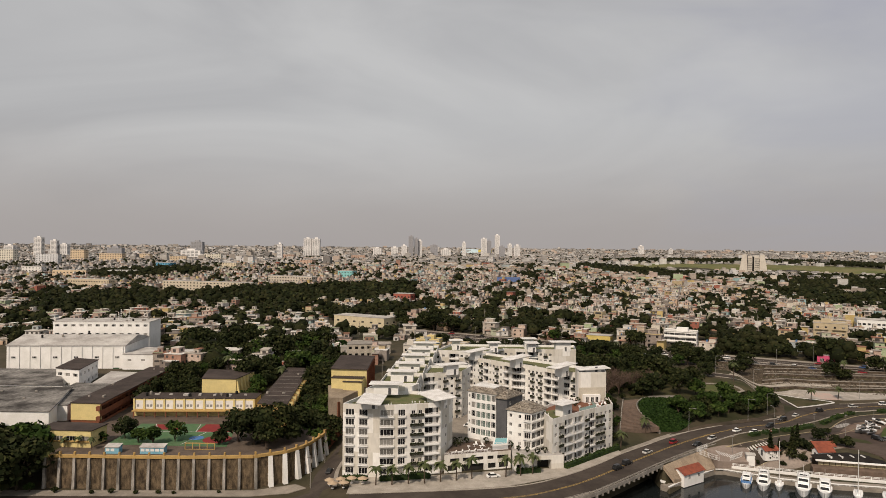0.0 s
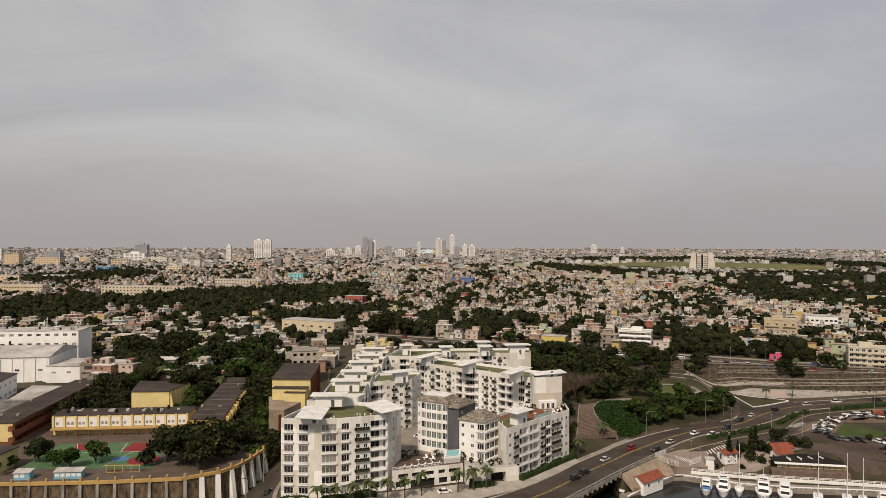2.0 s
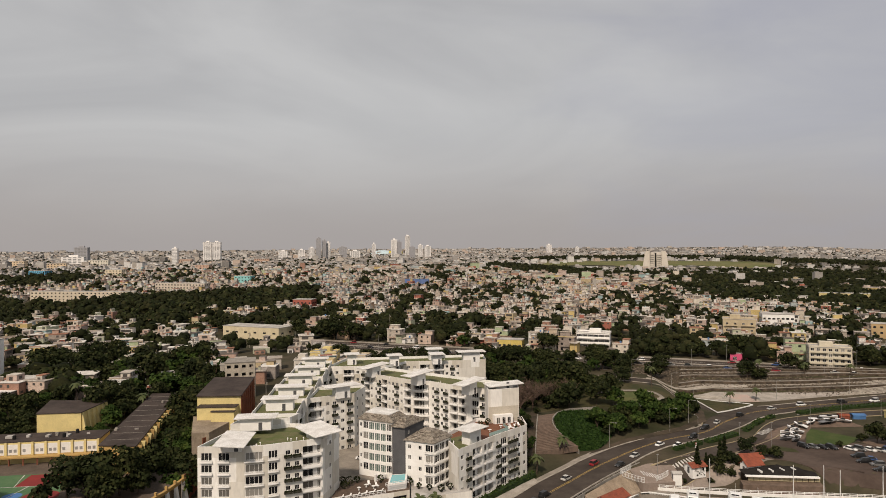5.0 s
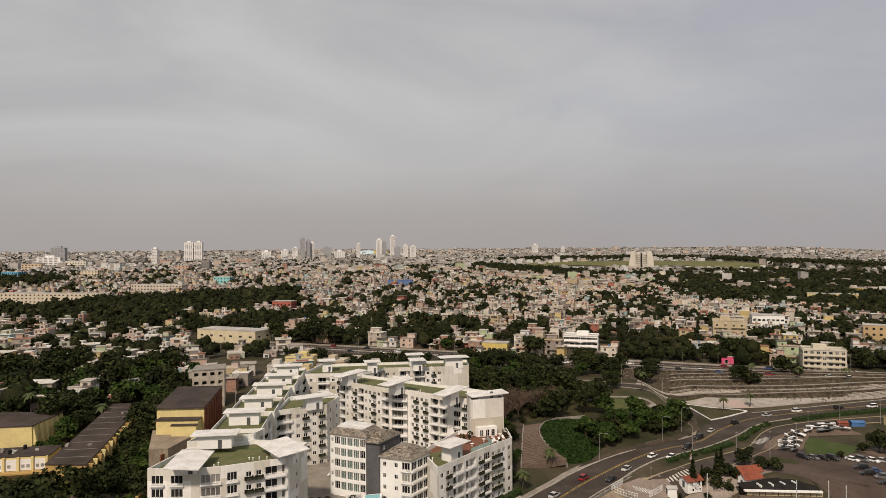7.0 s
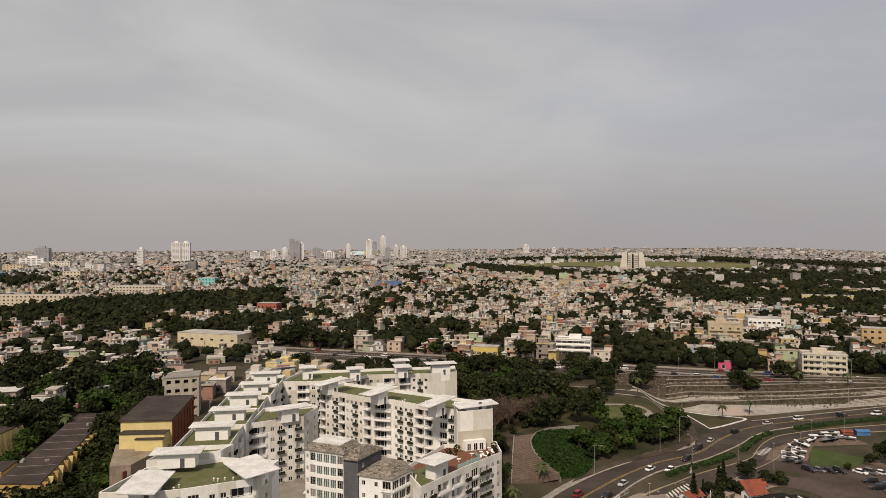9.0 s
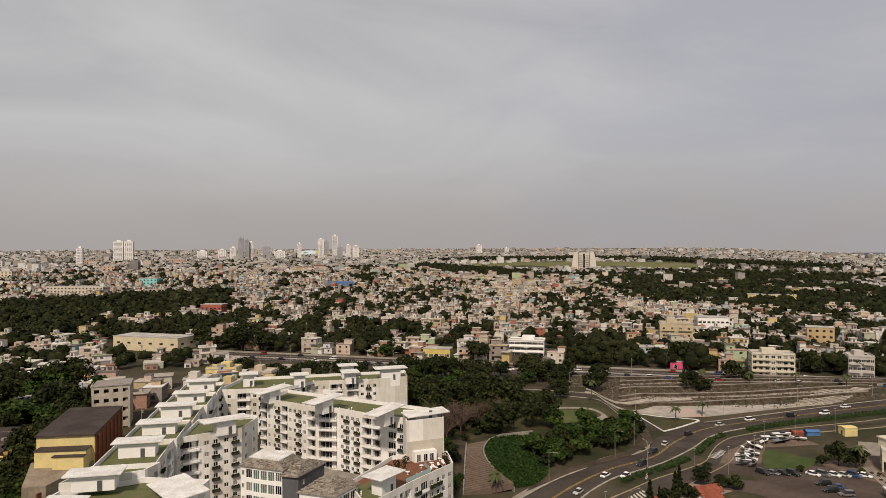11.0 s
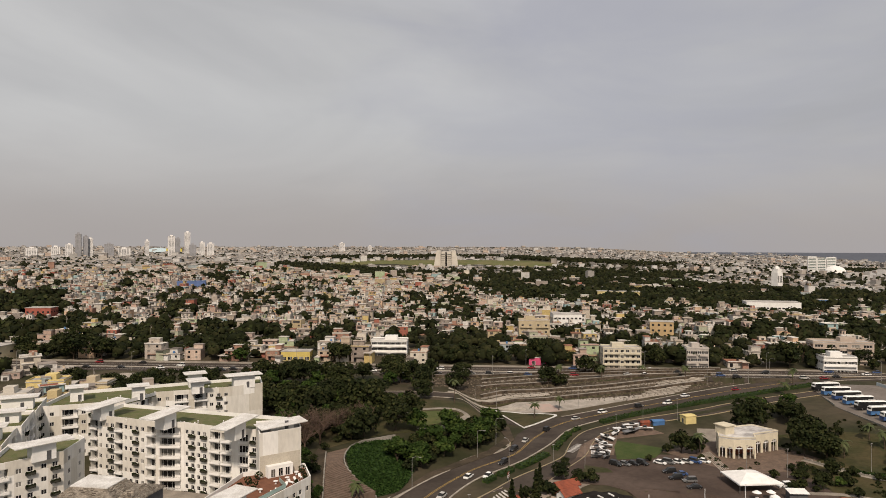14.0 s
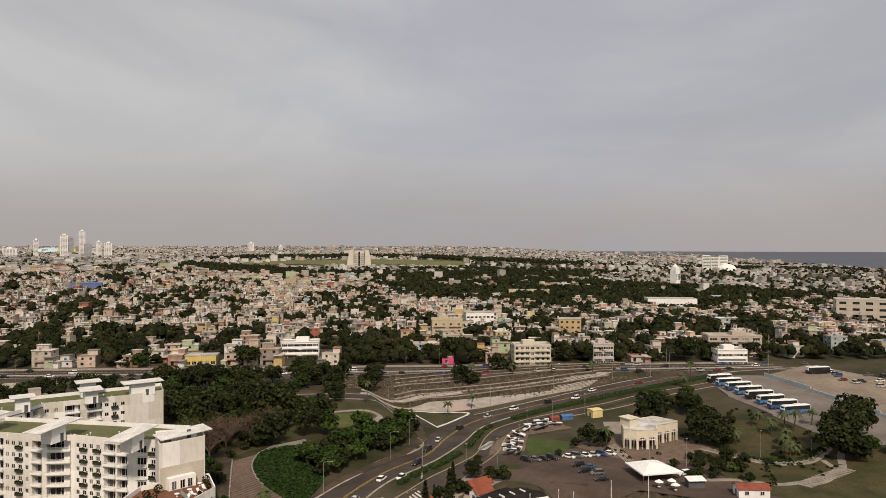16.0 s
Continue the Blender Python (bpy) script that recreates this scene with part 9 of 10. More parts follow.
def slab(name, p0, p1, depth, h, m, label, category, cols=0, rows=1, ww=1.6, hh=1.4, sill=0.9, roof=None, z=None):
    """A block behind the front line p0 to p1."""
    d = Vector((p1[0] - p0[0], p1[1] - p0[1])).normalized()
    n = Vector((-d.y, d.x)) * depth
    poly = [p0, p1, (p1[0] + n.x, p1[1] + n.y), (p0[0] + n.x, p0[1] + n.y)]
    z0 = (min(ground_z(*p) for p in poly) - 1.5) if z is None else z
    top = max(ground_z(*p0), ground_z(*p1)) + h
    k = max(1, int(cols * depth / max(math.dist(p0, p1), 1) + 0.5)) if cols else 0
    plans = {0: (cols, rows, ww, hh, sill + (top - h - z0) / rows * 0.0), 1: (k, rows, ww, hh, sill), 3: (k, rows, ww, hh, sill)} if cols else {}
    far = math.hypot(*p0) > 560
    root = poly_wall(name, poly, z0, top, (m, DARK), plans, label, category, roof or ROOFL, over=0.4, far=far)
    if cols > 2 and rows > 1 and not far:
        inv, L, fh = root.matrix_basis.inverted(), math.dist(p0, p1), (top - z0) / rows
        for r in range(1, rows):
            for a, b in ((0.04, 0.44), (0.56, 0.96)) if rows > 2 else ((0.03, 0.97),):
                at, bl = inv @ wall_frame(p0, p1, 0, z0 + r * fh + 0.1), Shape()
                bl.box(-L * b, -L * a, 0.003, 1.3, 0.0, 0.16, at=at)
                bl.box(-L * b, -L * a, 1.2, 1.3, 0.16, 0.5, at=at)
                lattice(bl, [-L * (b + (a - b) * k / 7) + e for k in range(8) for e in (-0.04, 0.04)], [0.5, 0.55, 0.95, 1.05], 1.2, 1.28)
                k0 = len(bl.v) - 8 * 2 * 4 * 2
                bl.v[k0:] = [tuple(at @ Vector(v)) for v in bl.v[k0:]]
                part("balcony", bl, m, root)
        q = random.Random(int(p0[0] * 7))
        rm, w = Shape(), L * q.uniform(0.25, 0.4)
        u = L * q.uniform(0.1, 0.5)
        rm.box(-u - w, -u, -depth * 0.8, -depth * 0.3, top + 0.3, top + 2.7, at=inv @ wall_frame(p0, p1, 0, 0))
        part("roof_room", rm, m, root)
        pp = Shape()
        for e in range(4):
            a, b = poly[e], poly[(e + 1) % 4]
            pp.box(-math.dist(a, b), 0, -0.2, -0.02, top + 0.3, top + 0.95, at=inv @ wall_frame(a, b, 0, 0))
        part("parapet", pp, m, root)
    return root


slab("assembly_hall", (-88, 557), (-44, 530.6), 18, 9, colour("hall_cream", (0.60, 0.52, 0.36)), "long cream assembly hall with a flat roof", "hall", 6, 1, 2.5, 1.2, 6)
slab("red_house", (-48, 695), (-30, 688), 12, 8, colour("red_wall", (0.38, 0.12, 0.09)), "bright red house among the trees", "house", 5, 2)
slab("white_villa", (155, 456.5), (174, 447), 11, 8.6, WHITE2, "white three-storey building with dark window bands", "building", 6, 3, 3.4, 1.5, 1.2)
slab("yellow_shop", (104, 467), (119, 460), 9, 5.0, colour("shop_yellow", (0.62, 0.49, 0.16)), "bright yellow shop along the avenue", "shop", 5, 1, 2.4, 2.0, 1.6)
slab("yellow_shop", (139, 461), (148, 456), 8, 5.0, colour("shop_yellow_b", (0.62, 0.46, 0.12)), "yellow shop with parapet along the avenue", "shop", 4, 1, 2.0, 1.8, 1.6)
slab("cream_flats", (259, 372), (277, 362), 11, 10.5, colour("flats_cream", (0.58, 0.53, 0.42)), "cream four-storey block of flats by the avenue", "flats", 7, 4, 1.8, 1.5, 1.0)
slab("cream_flats", (300, 352), (310, 346), 10, 10.5, colour("flats_grey", (0.48, 0.44, 0.40)), "weathered grey block of flats by the avenue", "flats", 6, 3, 1.8, 1.5, 1.2)
slab("orange_house", (352, 436), (364, 426), 10, 9.5, colour("house_orange", (0.50, 0.36, 0.20)), "orange three-storey house with flat roof", "house", 4, 3)
slab("white_hall", (316, 500), (336, 491), 14, 8, WHITE2, "white hall with a pale roof", "hall", 7, 2, 2.0, 1.3)
slab("tan_house", (262, 463), (280, 453), 11, 12, colour("tan", (0.48, 0.40, 0.27)), "tan flat-roofed house on the slope", "house", 4, 3)
slab("pink_shop", (226, 395), (235, 390), 6, 4.2, colour("pink", (0.60, 0.10, 0.20)), "small bright pink shop front", "shop", 2, 1, 2.0, 2.2, 1.6)
slab("corner_building", (358, 313), (372, 304), 11, 7.5, WHITE2, "white corner building with long window bands", "building", 8, 2, 2.4, 1.4, 1.3)
slab("corner_building", (372, 329), (398, 311), 11, 12, colour("corner_tan", (0.46, 0.38, 0.32)), "grey-tan block with long galleries behind the corner building", "building", 5, 4, 4.4, 1.5, 0.9)
slab("large_block", (668, 402), (708, 340), 22, 19, colour("block_tan", (0.50, 0.44, 0.37)), "large tan block with rows of windows", "building", 7, 4, 5.6, 2.2, 1.6)
slab("long_flats", (-349, 838), (-228, 803), 12, 11, colour("longflats", (0.58, 0.51, 0.40)), "long cream row of four-storey flats", "flats", 26, 4, 1.8, 1.4, 1.0)
slab("long_flats", (-225, 873), (-163, 848), 12, 12, colour("longflats_b", (0.54, 0.48, 0.40)), "cream row of four-storey flats with balconies", "flats", 16, 4, 1.8, 1.4, 1.0)
slab("long_flats", (-492, 880), (-431, 866), 12, 13, colour("longflats_c", (0.56, 0.47, 0.34)), "long tan block behind the trees", "flats", 16, 3, 1.8, 1.4, 1.4)
slab("blue_building", (-503, 1178), (-474, 1166), 14, 11, colour("blue_wall", (0.13, 0.38, 0.56)), "light blue building standing out of the city", "building", 8, 4)
slab("teal_building", (-140, 914), (-119, 906), 12, 13, colour("teal_wall", (0.25, 0.55, 0.54)), "turquoise building among houses", "building", 5, 4)
slab("blue_roof_hall", (72, 832), (100, 826), 16, 7, colour("blue_roof", (0.12, 0.18, 0.36)), "hall with a faded blue roof", "hall", 0, 1, roof=colour("blue_sheet", (0.13, 0.19, 0.36)))
slab("factory_hall", (596, 560), (636, 528), 22, 7, WHITE2, "long white factory halls with pale roofs", "factory", 14, 1, 2.5, 1.5, 4)
slab("blue_depot", (752, 590), (772, 572), 14, 7, colour("depot_blue", (0.12, 0.22, 0.42)), "depot with a blue roof edge", "depot", 0, 1)
slab("school_like_hall", (395, 640), (440, 612), 14, 8, colour("hall_white", (0.60, 0.56, 0.50)), "pale low hall between the trees", "hall", 8, 2)
slab("yellow_flats", (470, 640), (505, 615), 12, 11, colour("flats_yellow", (0.58, 0.48, 0.24)), "yellow block of flats between the trees", "flats", 8, 3)

bq = random.Random(91)
for k, (az, rr, w, h) in enumerate(((-30.5, 1500, 42, 24), (-28.6, 1560, 30, 27), (-26.4, 1480, 46, 20), (-31.5, 1300, 34, 14), (-24.2, 1620, 38, 18), (-21.5, 1420, 30, 16), (-19.0, 1660, 44, 17), (-16.2, 1380, 28, 14), (-13.0, 1720, 40, 16), (-29.2, 1180, 52, 12), (-25.6, 1130, 44, 11), (-9.5, 1480, 30, 15), (-7.0, 1750, 36, 15), (-17.6, 1160, 26, 13), (-33.2, 1650, 36, 30), (-11.4, 1250, 24, 13))):
    a = radians(az)
    x, y = rr * math.sin(a), rr * math.cos(a)
    slab("city_block", (x - w / 2, y + bq.uniform(-6, 6)), (x + w / 2, y + bq.uniform(-6, 6)), 14, h, colour("city_block_wall", bq.choice(((0.70, 0.66, 0.56), (0.74, 0.72, 0.68), (0.62, 0.54, 0.40), (0.66, 0.52, 0.36), (0.52, 0.36, 0.28), (0.68, 0.68, 0.68)))), "pale flat-roofed city block above the low houses", "building", int(w / 5), int(h / 3.2), 2.0, 1.5, 1.0)
fm = empty("cross_monument", Matrix.Translation((720, 1520, ground_z(720, 1520))) @ Matrix.Rotation(radians(-26), 4, "Z"), "huge stepped concrete monument with dark vertical slots", "monument")
MON = mat("monument_concrete", (0.54, 0.50, 0.44), (0.47, 0.43, 0.38), 0.05, spots=0.15)
for x0, x1, t0, t1, y, h in ((-31, -13, -23, -13, 0, 42), (13, 31, 13, 23, 0, 42), (-12.4, -2.2, -11.4, -2.0, -4, 39), (2.2, 12.4, 2.0, 11.4, -4, 39)):
    sh = Shape()
    sh.hexa([(x0, y, -4), (x1, y, -4), (x1, y + 150, -4), (x0, y + 150, -4)], [(t0, y + 4, h), (t1, y + 4, h), (t1, y + 120, h), (t0, y + 120, h)])
    part("wing", sh, MON, fm)
# near-black box between the pylons, added for the slot's shade
sh = Shape()
sh.box(-2.3, 2.3, 6, 100, -4, 37)
part("dark_slot", sh, DARK, fm, "near-black filler for the shade in the deep slot")
for k in range(7):
    for x0, x1 in ((-11.9, -3.0), (3.0, 11.9)):
        sh = Shape()
        sh.box(x0, x1, -4.5 + k * 0.35, -3.4 + k * 0.55, 2.4 + k * 5.1, 3.0 + k * 5.1)
        part("step_band", sh, CONC, fm)
ch = empty("church_tower", Matrix.Translation((833, 708, 34)), "white church tower with a domed top", "church")
for r, z0, z1 in ((5.0, -2, 17), (4.0, 17, 22)):
    sh = Shape()
    sh.box(-r, r, -r, r, z0, z1)
    part("stage", sh, WHITE2, ch)
sh = Shape()
for k in range(6):
    a, b = math.pi / 2 * k / 6, math.pi / 2 * (k + 1) / 6
    sh.tube((0, 0, 22 + 3.5 * math.sin(a)), (0, 0, 22 + 3.5 * math.sin(b)), 3.5 * math.cos(a), max(3.5 * math.cos(b), 0.05), 12)
part("dome", sh, WHITE2, ch)
for x in (-3, 0, 3):
    sh = Shape()
    sh.box(x - 0.7, x + 0.7, -5.1, -4.95, 3, 12)
    part("slit_window", sh, GLASS, ch)


def tower(x, y, w, d, h, m, label, group="city towers", cols=5, storey=3.4):
    z = ground_z(x, y)
    h = h * 0.86 if y > 2100 else h
    root = empty("tower_block", Matrix.Translation((x, y, z)), label, "tower", group)
    sh = Shape()
    sh.box(-w / 2, w / 2, -d / 2, d / 2, -6, h)
    sh.box(-w / 5, w / 5, -d / 5, d / 5, h, h + 4)
    part("wall", sh, m, root)
    n = int(h / storey)
    sh = Shape()
    for k in range(min(n, 26)):
        z0 = h - (k + 0.75) * storey
        if z0 < 1:
            break
        for c in range(4):
            x = -w * 0.4 + c * w * 0.215
            sh.box(x, x + w * 0.14, -d / 2 - 0.15, -d / 2 + 0.05, z0, z0 + storey * 0.5)
        sh.box(w / 2 - 0.05, w / 2 + 0.15, -d * 0.3, d * 0.3, z0, z0 + storey * 0.5)
    tagged(part("window_grid", sh, TWIN, root), kind="stuff")


TW = colour("tower_white", (0.78, 0.76, 0.74))
TG = colour("tower_grey", (0.34, 0.34, 0.36))
for x, y, w, d, h, m in ((-408, 2055, 24, 20, 60, TW), (-381, 2050, 22, 20, 60, TW), (-1060, 1760, 20, 16, 54, TW), (-1030, 1780, 16, 16, 46, TW), (-1010, 1790, 22, 16, 36, TW), (-1130, 1750, 24, 16, 32, TW), (-620, 1700, 30, 16, 46, TG), (-395, 1640, 12, 12, 42, TW),
                         (-98, 2250, 16, 16, 84, TG), (-80, 2260, 13, 16, 76, TG), (-68, 2270, 14, 14, 68, TW), (-120, 2240, 18, 16, 48, TW), (-150, 2200, 22, 16, 40, TW), (-20, 2260, 26, 16, 50, TG), (150, 2260, 20, 16, 78, TW), (168, 2260, 14, 14, 70, TG), (196, 2270, 16, 16, 92, TW),
                         (206, 2200, 18, 14, 48, TG), (238, 2260, 14, 14, 56, TW), (262, 2250, 20, 14, 52, TW), (82, 2260, 12, 12, 62, TW), (-210, 2230, 28, 16, 36, TW), (20, 2290, 34, 18, 34, TW), (880, 2900, 22, 16, 52, TW), (-760, 1560, 34, 16, 30, TG), (-560, 1500, 44, 16, 26, TW), (1080, 3100, 16, 14, 34, TW)):
    tower(x, y, w, d, h, m, "distant pale high-rise on the horizon" if m is TW else "distant grey high-rise on the horizon")
dm = empty("arena", Matrix.Translation((150, 3076, ground_z(150, 3076))), "pale blue shallow arena dome", "arena")
sh = Shape()
for k in range(5):
    a, b = math.pi / 2 * k / 5, math.pi / 2 * (k + 1) / 5
    sh.tube((0, 0, 6 + 18 * math.sin(a)), (0, 0, 6 + 18 * math.sin(b)), 56 * math.cos(a), max(56 * math.cos(b), 0.1), 20)
part("roof", sh, colour("arena_blue", (0.48, 0.60, 0.64)), dm)
sh = Shape()
sh.tube((0, 0, -4), (0, 0, 6), 55, 55, 20)
part("drum", sh, TW, dm)
slab("yellow_hall", (172, 2972), (230, 2962), 20, 22, colour("arena_yellow", (0.70, 0.58, 0.10)), "bright yellow hall beside the arena", "hall")
ho = empty("white_hotel", Matrix.Translation((1545, 1135, 30)) @ Matrix.Rotation(radians(-52), 4, "Z"), "white stepped complex with a rounded hall near the sea", "hotel")
for x0, x1, h in ((-30, -11, 34), (-10, 9, 29), (10, 30, 33)):
    sh = Shape()
    sh.box(x0, x1, 0, 26, -4, h)
    bl = part("wing", sh, WHITE2, ho)
    for k in range(8):
        sh = Shape()
        sh.box(x0 + 1.5, x1 - 1.5, -0.3, 0.1, 3 + k * 3.8, 4.5 + k * 3.8)
        part("window_band", sh, GREENGLASS, bl)
sh = Shape()
for k in range(4):
    a, b = math.pi / 2 * k / 4, math.pi / 2 * (k + 1) / 4
    sh.tube((26, -22, -4 + 17 * math.sin(a)), (26, -22, -4 + 17 * math.sin(b)), 24 * math.cos(a), max(24 * math.cos(b), 0.1), 16)
part("rounded_hall", sh, WHITE2, ho)
pv = empty("concrete_pavilion", Matrix.Translation((30, 432, ground_z(30, 432))) @ Matrix.Rotation(radians(-25), 4, "Z"), "open concrete pavilion frame beside the avenue", "pavilion")
for x in (-11, -4, 4, 11):
    for y in (-5, 5):
        sh = Shape()
        sh.box(x - 0.3, x + 0.3, y - 0.3, y + 0.3, -1, 4.2)
        part("column", sh, SOIL, pv)
sh = Shape()
sh.box(-12, 12, -6, 6, 4.2, 4.7)
part("roof", sh, KERB, pv)
sh = Shape()
sh.box(-11.5, 0, -4.5, 4.8, -1, 3.6)
part("room", sh, SOIL, pv)
for p0, p1, h, c in (((-55, 372), (-40, 374), 8, (0.42, 0.38, 0.33)), ((-20, 374), (-10, 372), 9, (0.56, 0.52, 0.46)), ((-6, 376), (4, 373), 6, (0.52, 0.42, 0.24)), ((10, 374), (20, 371), 6, (0.50, 0.40, 0.22)), ((-14, 404), (0, 400.5), 8, (0.66, 0.53, 0.24)), ((6, 402), (16, 398), 6, (0.50, 0.42, 0.30))):
    slab("street_house", p0, p1, 9, h + 2, colour("street_house_wall", c), "weathered flat-roofed house behind the apartments", "house", 3, 3, 1.5, 1.4, 1.0, z=16)
sh = Shape()
sh.box(-45, 45, -0.3, 0.3, -0.5, 1.6, at=Matrix.Translation((60, 408, ground_z(60, 408))) @ Matrix.Rotation(radians(-26), 4, "Z"))
thing("garden_wall", sh, CONC, "long low concrete garden wall below the avenue", "wall", kind="structure")


# ---- roof terraces, decks and small things ----
def lounger(x, y, z, yaw):
    root = empty("sun_lounger", Matrix.Translation((x, y, z)) @ Matrix.Rotation(radians(yaw), 4, "Z"), "white sun lounger on the terrace", "lounger", "terrace loungers")
    sh = Shape()
    sh.box(-0.9, 0.4, -0.33, 0.33, 0.28, 0.38)
    part("seat", sh, CLOTH, root)
    sh = Shape()
    sh.hexa([(0.4, -0.33, 0.28), (0.48, -0.33, 0.28), (0.48, 0.33, 0.28), (0.4, 0.33, 0.28)], [(0.85, -0.33, 0.9), (0.93, -0.33, 0.9), (0.93, 0.33, 0.9), (0.85, 0.33, 0.9)])
    part("backrest", sh, CLOTH, root)
    for a, b in ((-0.8, -0.28), (-0.8, 0.28), (0.35, -0.28), (0.35, 0.28)):
        sh = Shape()
        sh.box(a - 0.04, a + 0.04, b - 0.04, b + 0.04, 0, 0.28)
        part("leg", sh, FRAME, root)


def terrace_table(x, y, z):
    root = empty("terrace_table", Matrix.Translation((x, y, z)), "round white terrace table", "table", "terrace tables")
    sh = Shape()
    sh.tube((0, 0, 0.7), (0, 0, 0.76), 0.6, 0.6, 10)
    part("tabletop", sh, CLOTH, root)
    sh = Shape()
    sh.tube((0, 0, 0), (0, 0, 0.7), 0.25, 0.06, 8)
    part("foot", sh, FRAME, root)


pot_g = np.random.RandomState(50)


def potted_plant(x, y, z, r=0.6):
    root = empty("potted_plant", Matrix.Translation((x, y, z)), "leafy potted plant on the terrace", "potted plant", "potted plants")
    sh = Shape()
    sh.tube((0, 0, 0), (0, 0, 0.5), 0.25, 0.34, 8)
    part("pot", sh, PLANTER, root)
    d = pot_g.normal(size=(60, 3))
    d /= np.linalg.norm(d, axis=1, keepdims=True)
    part("foliage", quads_mesh("foliage", d * r * np.array((1, 1, 0.9)) + np.array((0, 0, 0.5 + r * 0.8)), pot_g.uniform(0.25, 0.5, 60), [LEAF], 6, 0.4), None, root)


TERR_Z = 25.82
for x, y, yw in ((53.5, 240.5, 40), (55.0, 241.8, 45), (60.0, 246.5, 120), (61.5, 247.6, 110), (63.0, 249.5, 95), (58.4, 245.0, 60)):
    lounger(x, y, TERR_Z, yw)
for x, y in ((52.0, 243.5), (59.6, 249.0), (62.6, 252.0), (56.5, 247.6)):
    terrace_table(x, y, TERR_Z)
for x, y, r in ((64.2, 252.5, 0.9), (63.8, 248.0, 0.6), (51.0, 246.5, 1.0), (50.2, 250.0, 0.8), (53.2, 252.2, 0.9), (47.8, 247.0, 0.7), (57.2, 242.6, 0.4), (61.0, 245.0, 0.4)):
    potted_plant(x, y, TERR_Z, r)
# podium deck
POD_Z = 16.4
for x, y, yw in ((5.5, 219.0, 20), (7.6, 219.6, 25), (9.8, 220.2, 15), (12.0, 221.0, 30), (14.2, 221.8, 20), (16.4, 222.3, 10), (15.6, 226.8, 110), (13.4, 228.6, 100)):
    lounger(x, y, POD_Z, yw)
for x, y in ((10.5, 224.5), (14.6, 225.2), (12.6, 226.6)):
    terrace_table(x, y, POD_Z)
for x, y, r in ((6.4, 226.0, 1.0), (7.8, 228.5, 1.2), (5.8, 230.2, 0.9), (16.8, 229.6, 1.0), (10.0, 230.6, 0.8), (25.4, 229.8, 0.8), (27.6, 226.2, 0.7), (33.6, 222.8, 0.9), (36.4, 224.0, 0.8), (30.4, 224.6, 0.7)):
    potted_plant(x, y, POD_Z if x < 25 else 15.2, r)
for a, b in zip(((2.4, 216.7), (10.0, 218.8), (17.8, 221.0)), ((10.0, 218.8), (17.8, 221.0), (24.4, 222.8))):
    L = math.dist(a, b)
    z0 = POD_Z if a[0] < 17 else 18.3
    sh = Shape()
    lattice(sh, [-x + e for x in np.linspace(L, 0, 8) for e in (-0.04, 0.04)], [0.0, 0.08, 0.42, 0.5, 0.85, 0.95], -0.05, 0.05)
    sh.v = [tuple(wall_frame(a, b, 0, z0) @ Vector(p)) for p in sh.v]
    part("balustrade", sh, FRAME, pod, "white deck balustrade", pinv)
# stair flights behind the pool
fl = Shape()
for i in range(12):
    fl.box(15.0 + i * 0.45, 15.6 + i * 0.45, 230.6 + i * 0.5, 232.6 + i * 0.5, POD_Z - 0.2, POD_Z + 0.1 + (11 - i) * 0.17)
thing("garden_stairs", fl, WHITE2, "white outdoor stair from the deck to the court", "stairs")
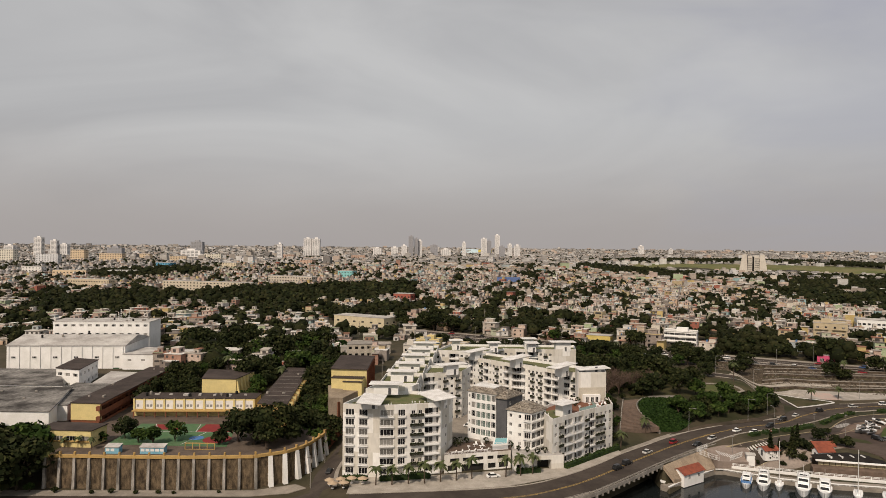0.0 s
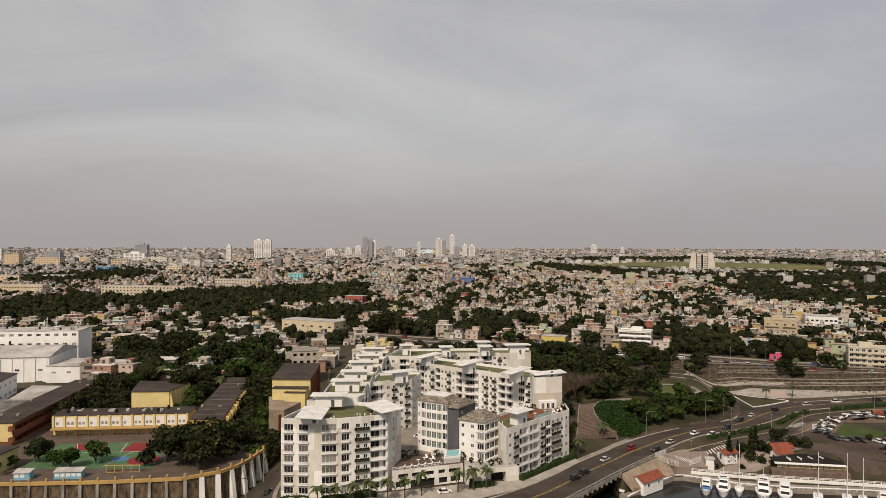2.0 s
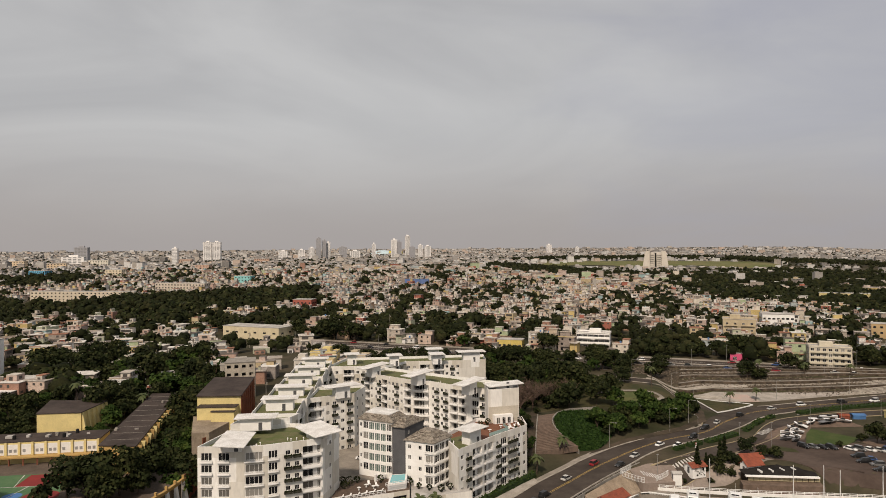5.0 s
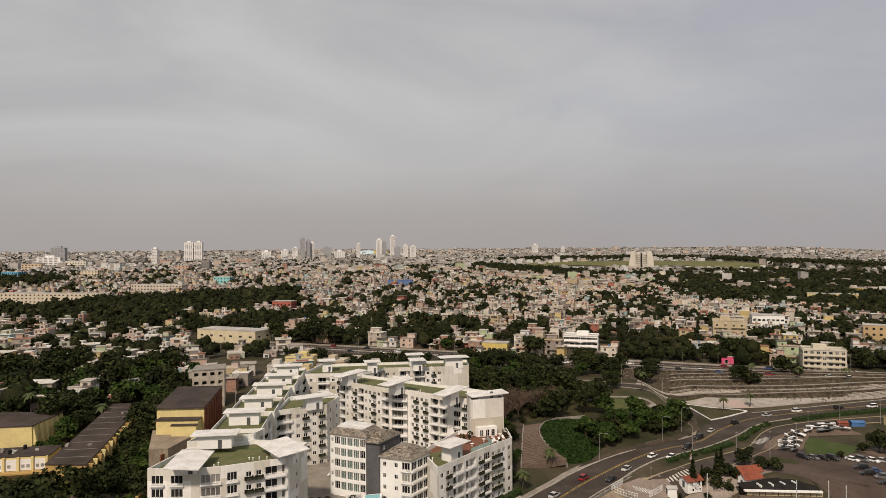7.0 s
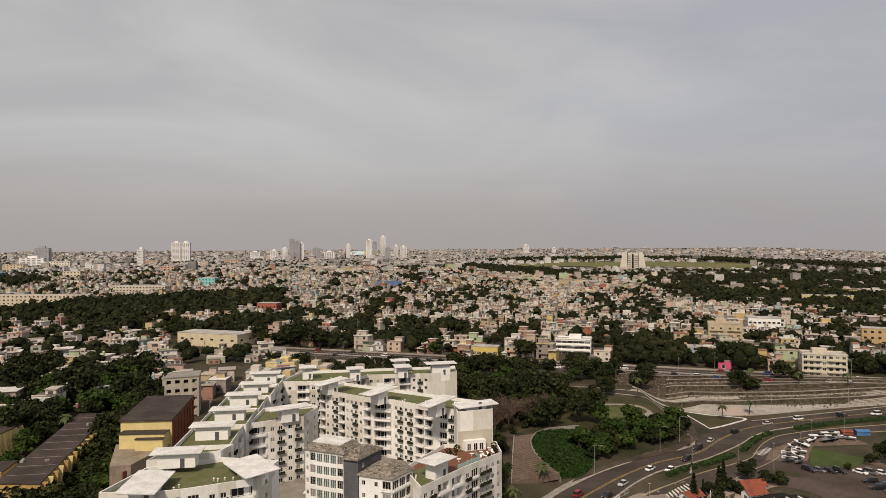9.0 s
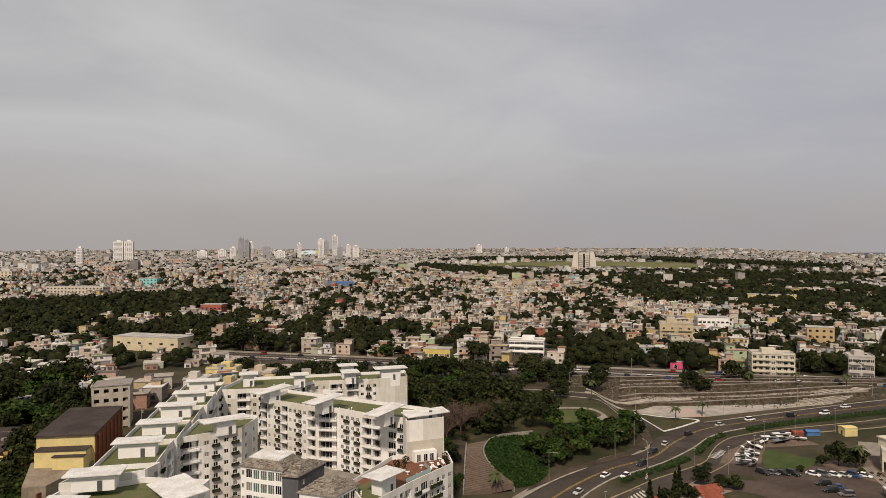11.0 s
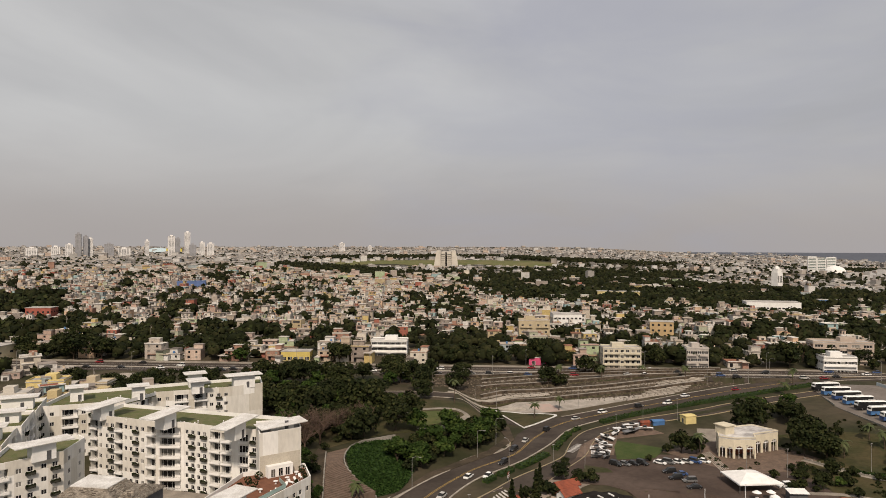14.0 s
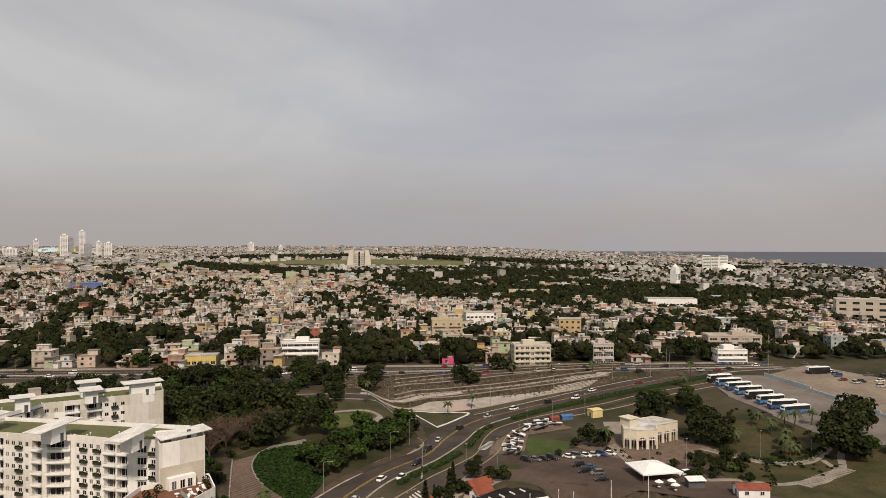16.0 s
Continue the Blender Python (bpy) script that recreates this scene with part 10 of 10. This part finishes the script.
# small vents and lamps along the flat roofs
vq = random.Random(60)
for poly, z in (([(-24, 216), (3, 221)], 32.7), ([(-16, 240), (-6, 330)], 34.0), ([(17, 304), (58, 272)], 33.2), ([(8, 330), (66, 336)], 33.3), ([(40, 232), (46, 236)], 25.9)):
    for i in range(9):
        t = vq.random()
        x, y = poly[0][0] + (poly[1][0] - poly[0][0]) * t + vq.uniform(-2.5, 2.5), poly[0][1] + (poly[1][1] - poly[0][1]) * t + vq.uniform(-2.5, 2.5)
        sh = Shape()
        sh.tube((0, 0, 0), (0, 0, 0.55), 0.14, 0.14, 7)
        sh.tube((0, 0, 0.55), (0, 0, 0.75), 0.26, 0.1, 7)
        thing("roof_vent", sh, FRAME, "small white vent pipe on the flat roof", "roof vent", "roof vents", m=Matrix.Translation((x, y, z)))
# roof clutter of the school and halls
for x0, x1, y0, y1, z, n in ((-122, -77, 273, 280, 21.7, 9), (-72, -62, 262, 328, 23.3, 4), (-145, -134, 264, 330, 22.3, 6), (-205, -160, 250, 284, 22.1, 6), (-220, -180, 355, 385, 33.0, 6), (-230, -180, 404, 420, 37.3, 12)):
    for i in range(n):
        x, y = vq.uniform(x0, x1), vq.uniform(y0, y1)
        if z == 23.3:
            x -= (y - 262) * 0.08
        sh = Shape()
        if vq.random() < 0.5:
            sh.tube((0, 0, -0.3), (0, 0, 1.2), 0.55, 0.55, 10)
            sh.tube((0, 0, 1.2), (0, 0, 1.4), 0.55, 0.25, 10)
            thing("water_tank", sh, vq.choice((BLACK, CONC)), "round plastic water tank on the roof", "water tank", "roof tanks", m=Matrix.Translation((x, y, z)))
        else:
            w, d, h = vq.uniform(0.4, 0.7), vq.uniform(0.3, 0.5), vq.uniform(0.4, 0.7)
            sh.box(-w, w, -d, d, -0.3, h)
            sh.tube((0, 0, h), (0, 0, h + 0.05), d * 0.8, d * 0.7, 10)
            thing("roof_unit", sh, CONC, "boxy air-conditioning unit on the roof", "air conditioner", "roof units", m=Matrix.Translation((x, y, z)) @ Matrix.Rotation(vq.uniform(0, 3), 4, "Z"))
# lattice masts on the white office roof
for x, y, h in ((-196, 410, 7), (-192, 412, 6), (-199, 413, 5)):
    sh = Shape()
    for k in range(3):
        a = 2.1 * k
        sh.tube((0.5 * math.cos(a), 0.5 * math.sin(a), -0.2), (0.15 * math.cos(a), 0.15 * math.sin(a), h), 0.06, 0.05, 4)
    for k in range(5):
        sh.box(-0.4, 0.4, -0.4, 0.4, k * h / 5, k * h / 5 + 0.08)
    thing("roof_mast", sh, FRAME, "slim white aerial mast on the office roof", "mast", m=Matrix.Translation((x, y, 37.3)))
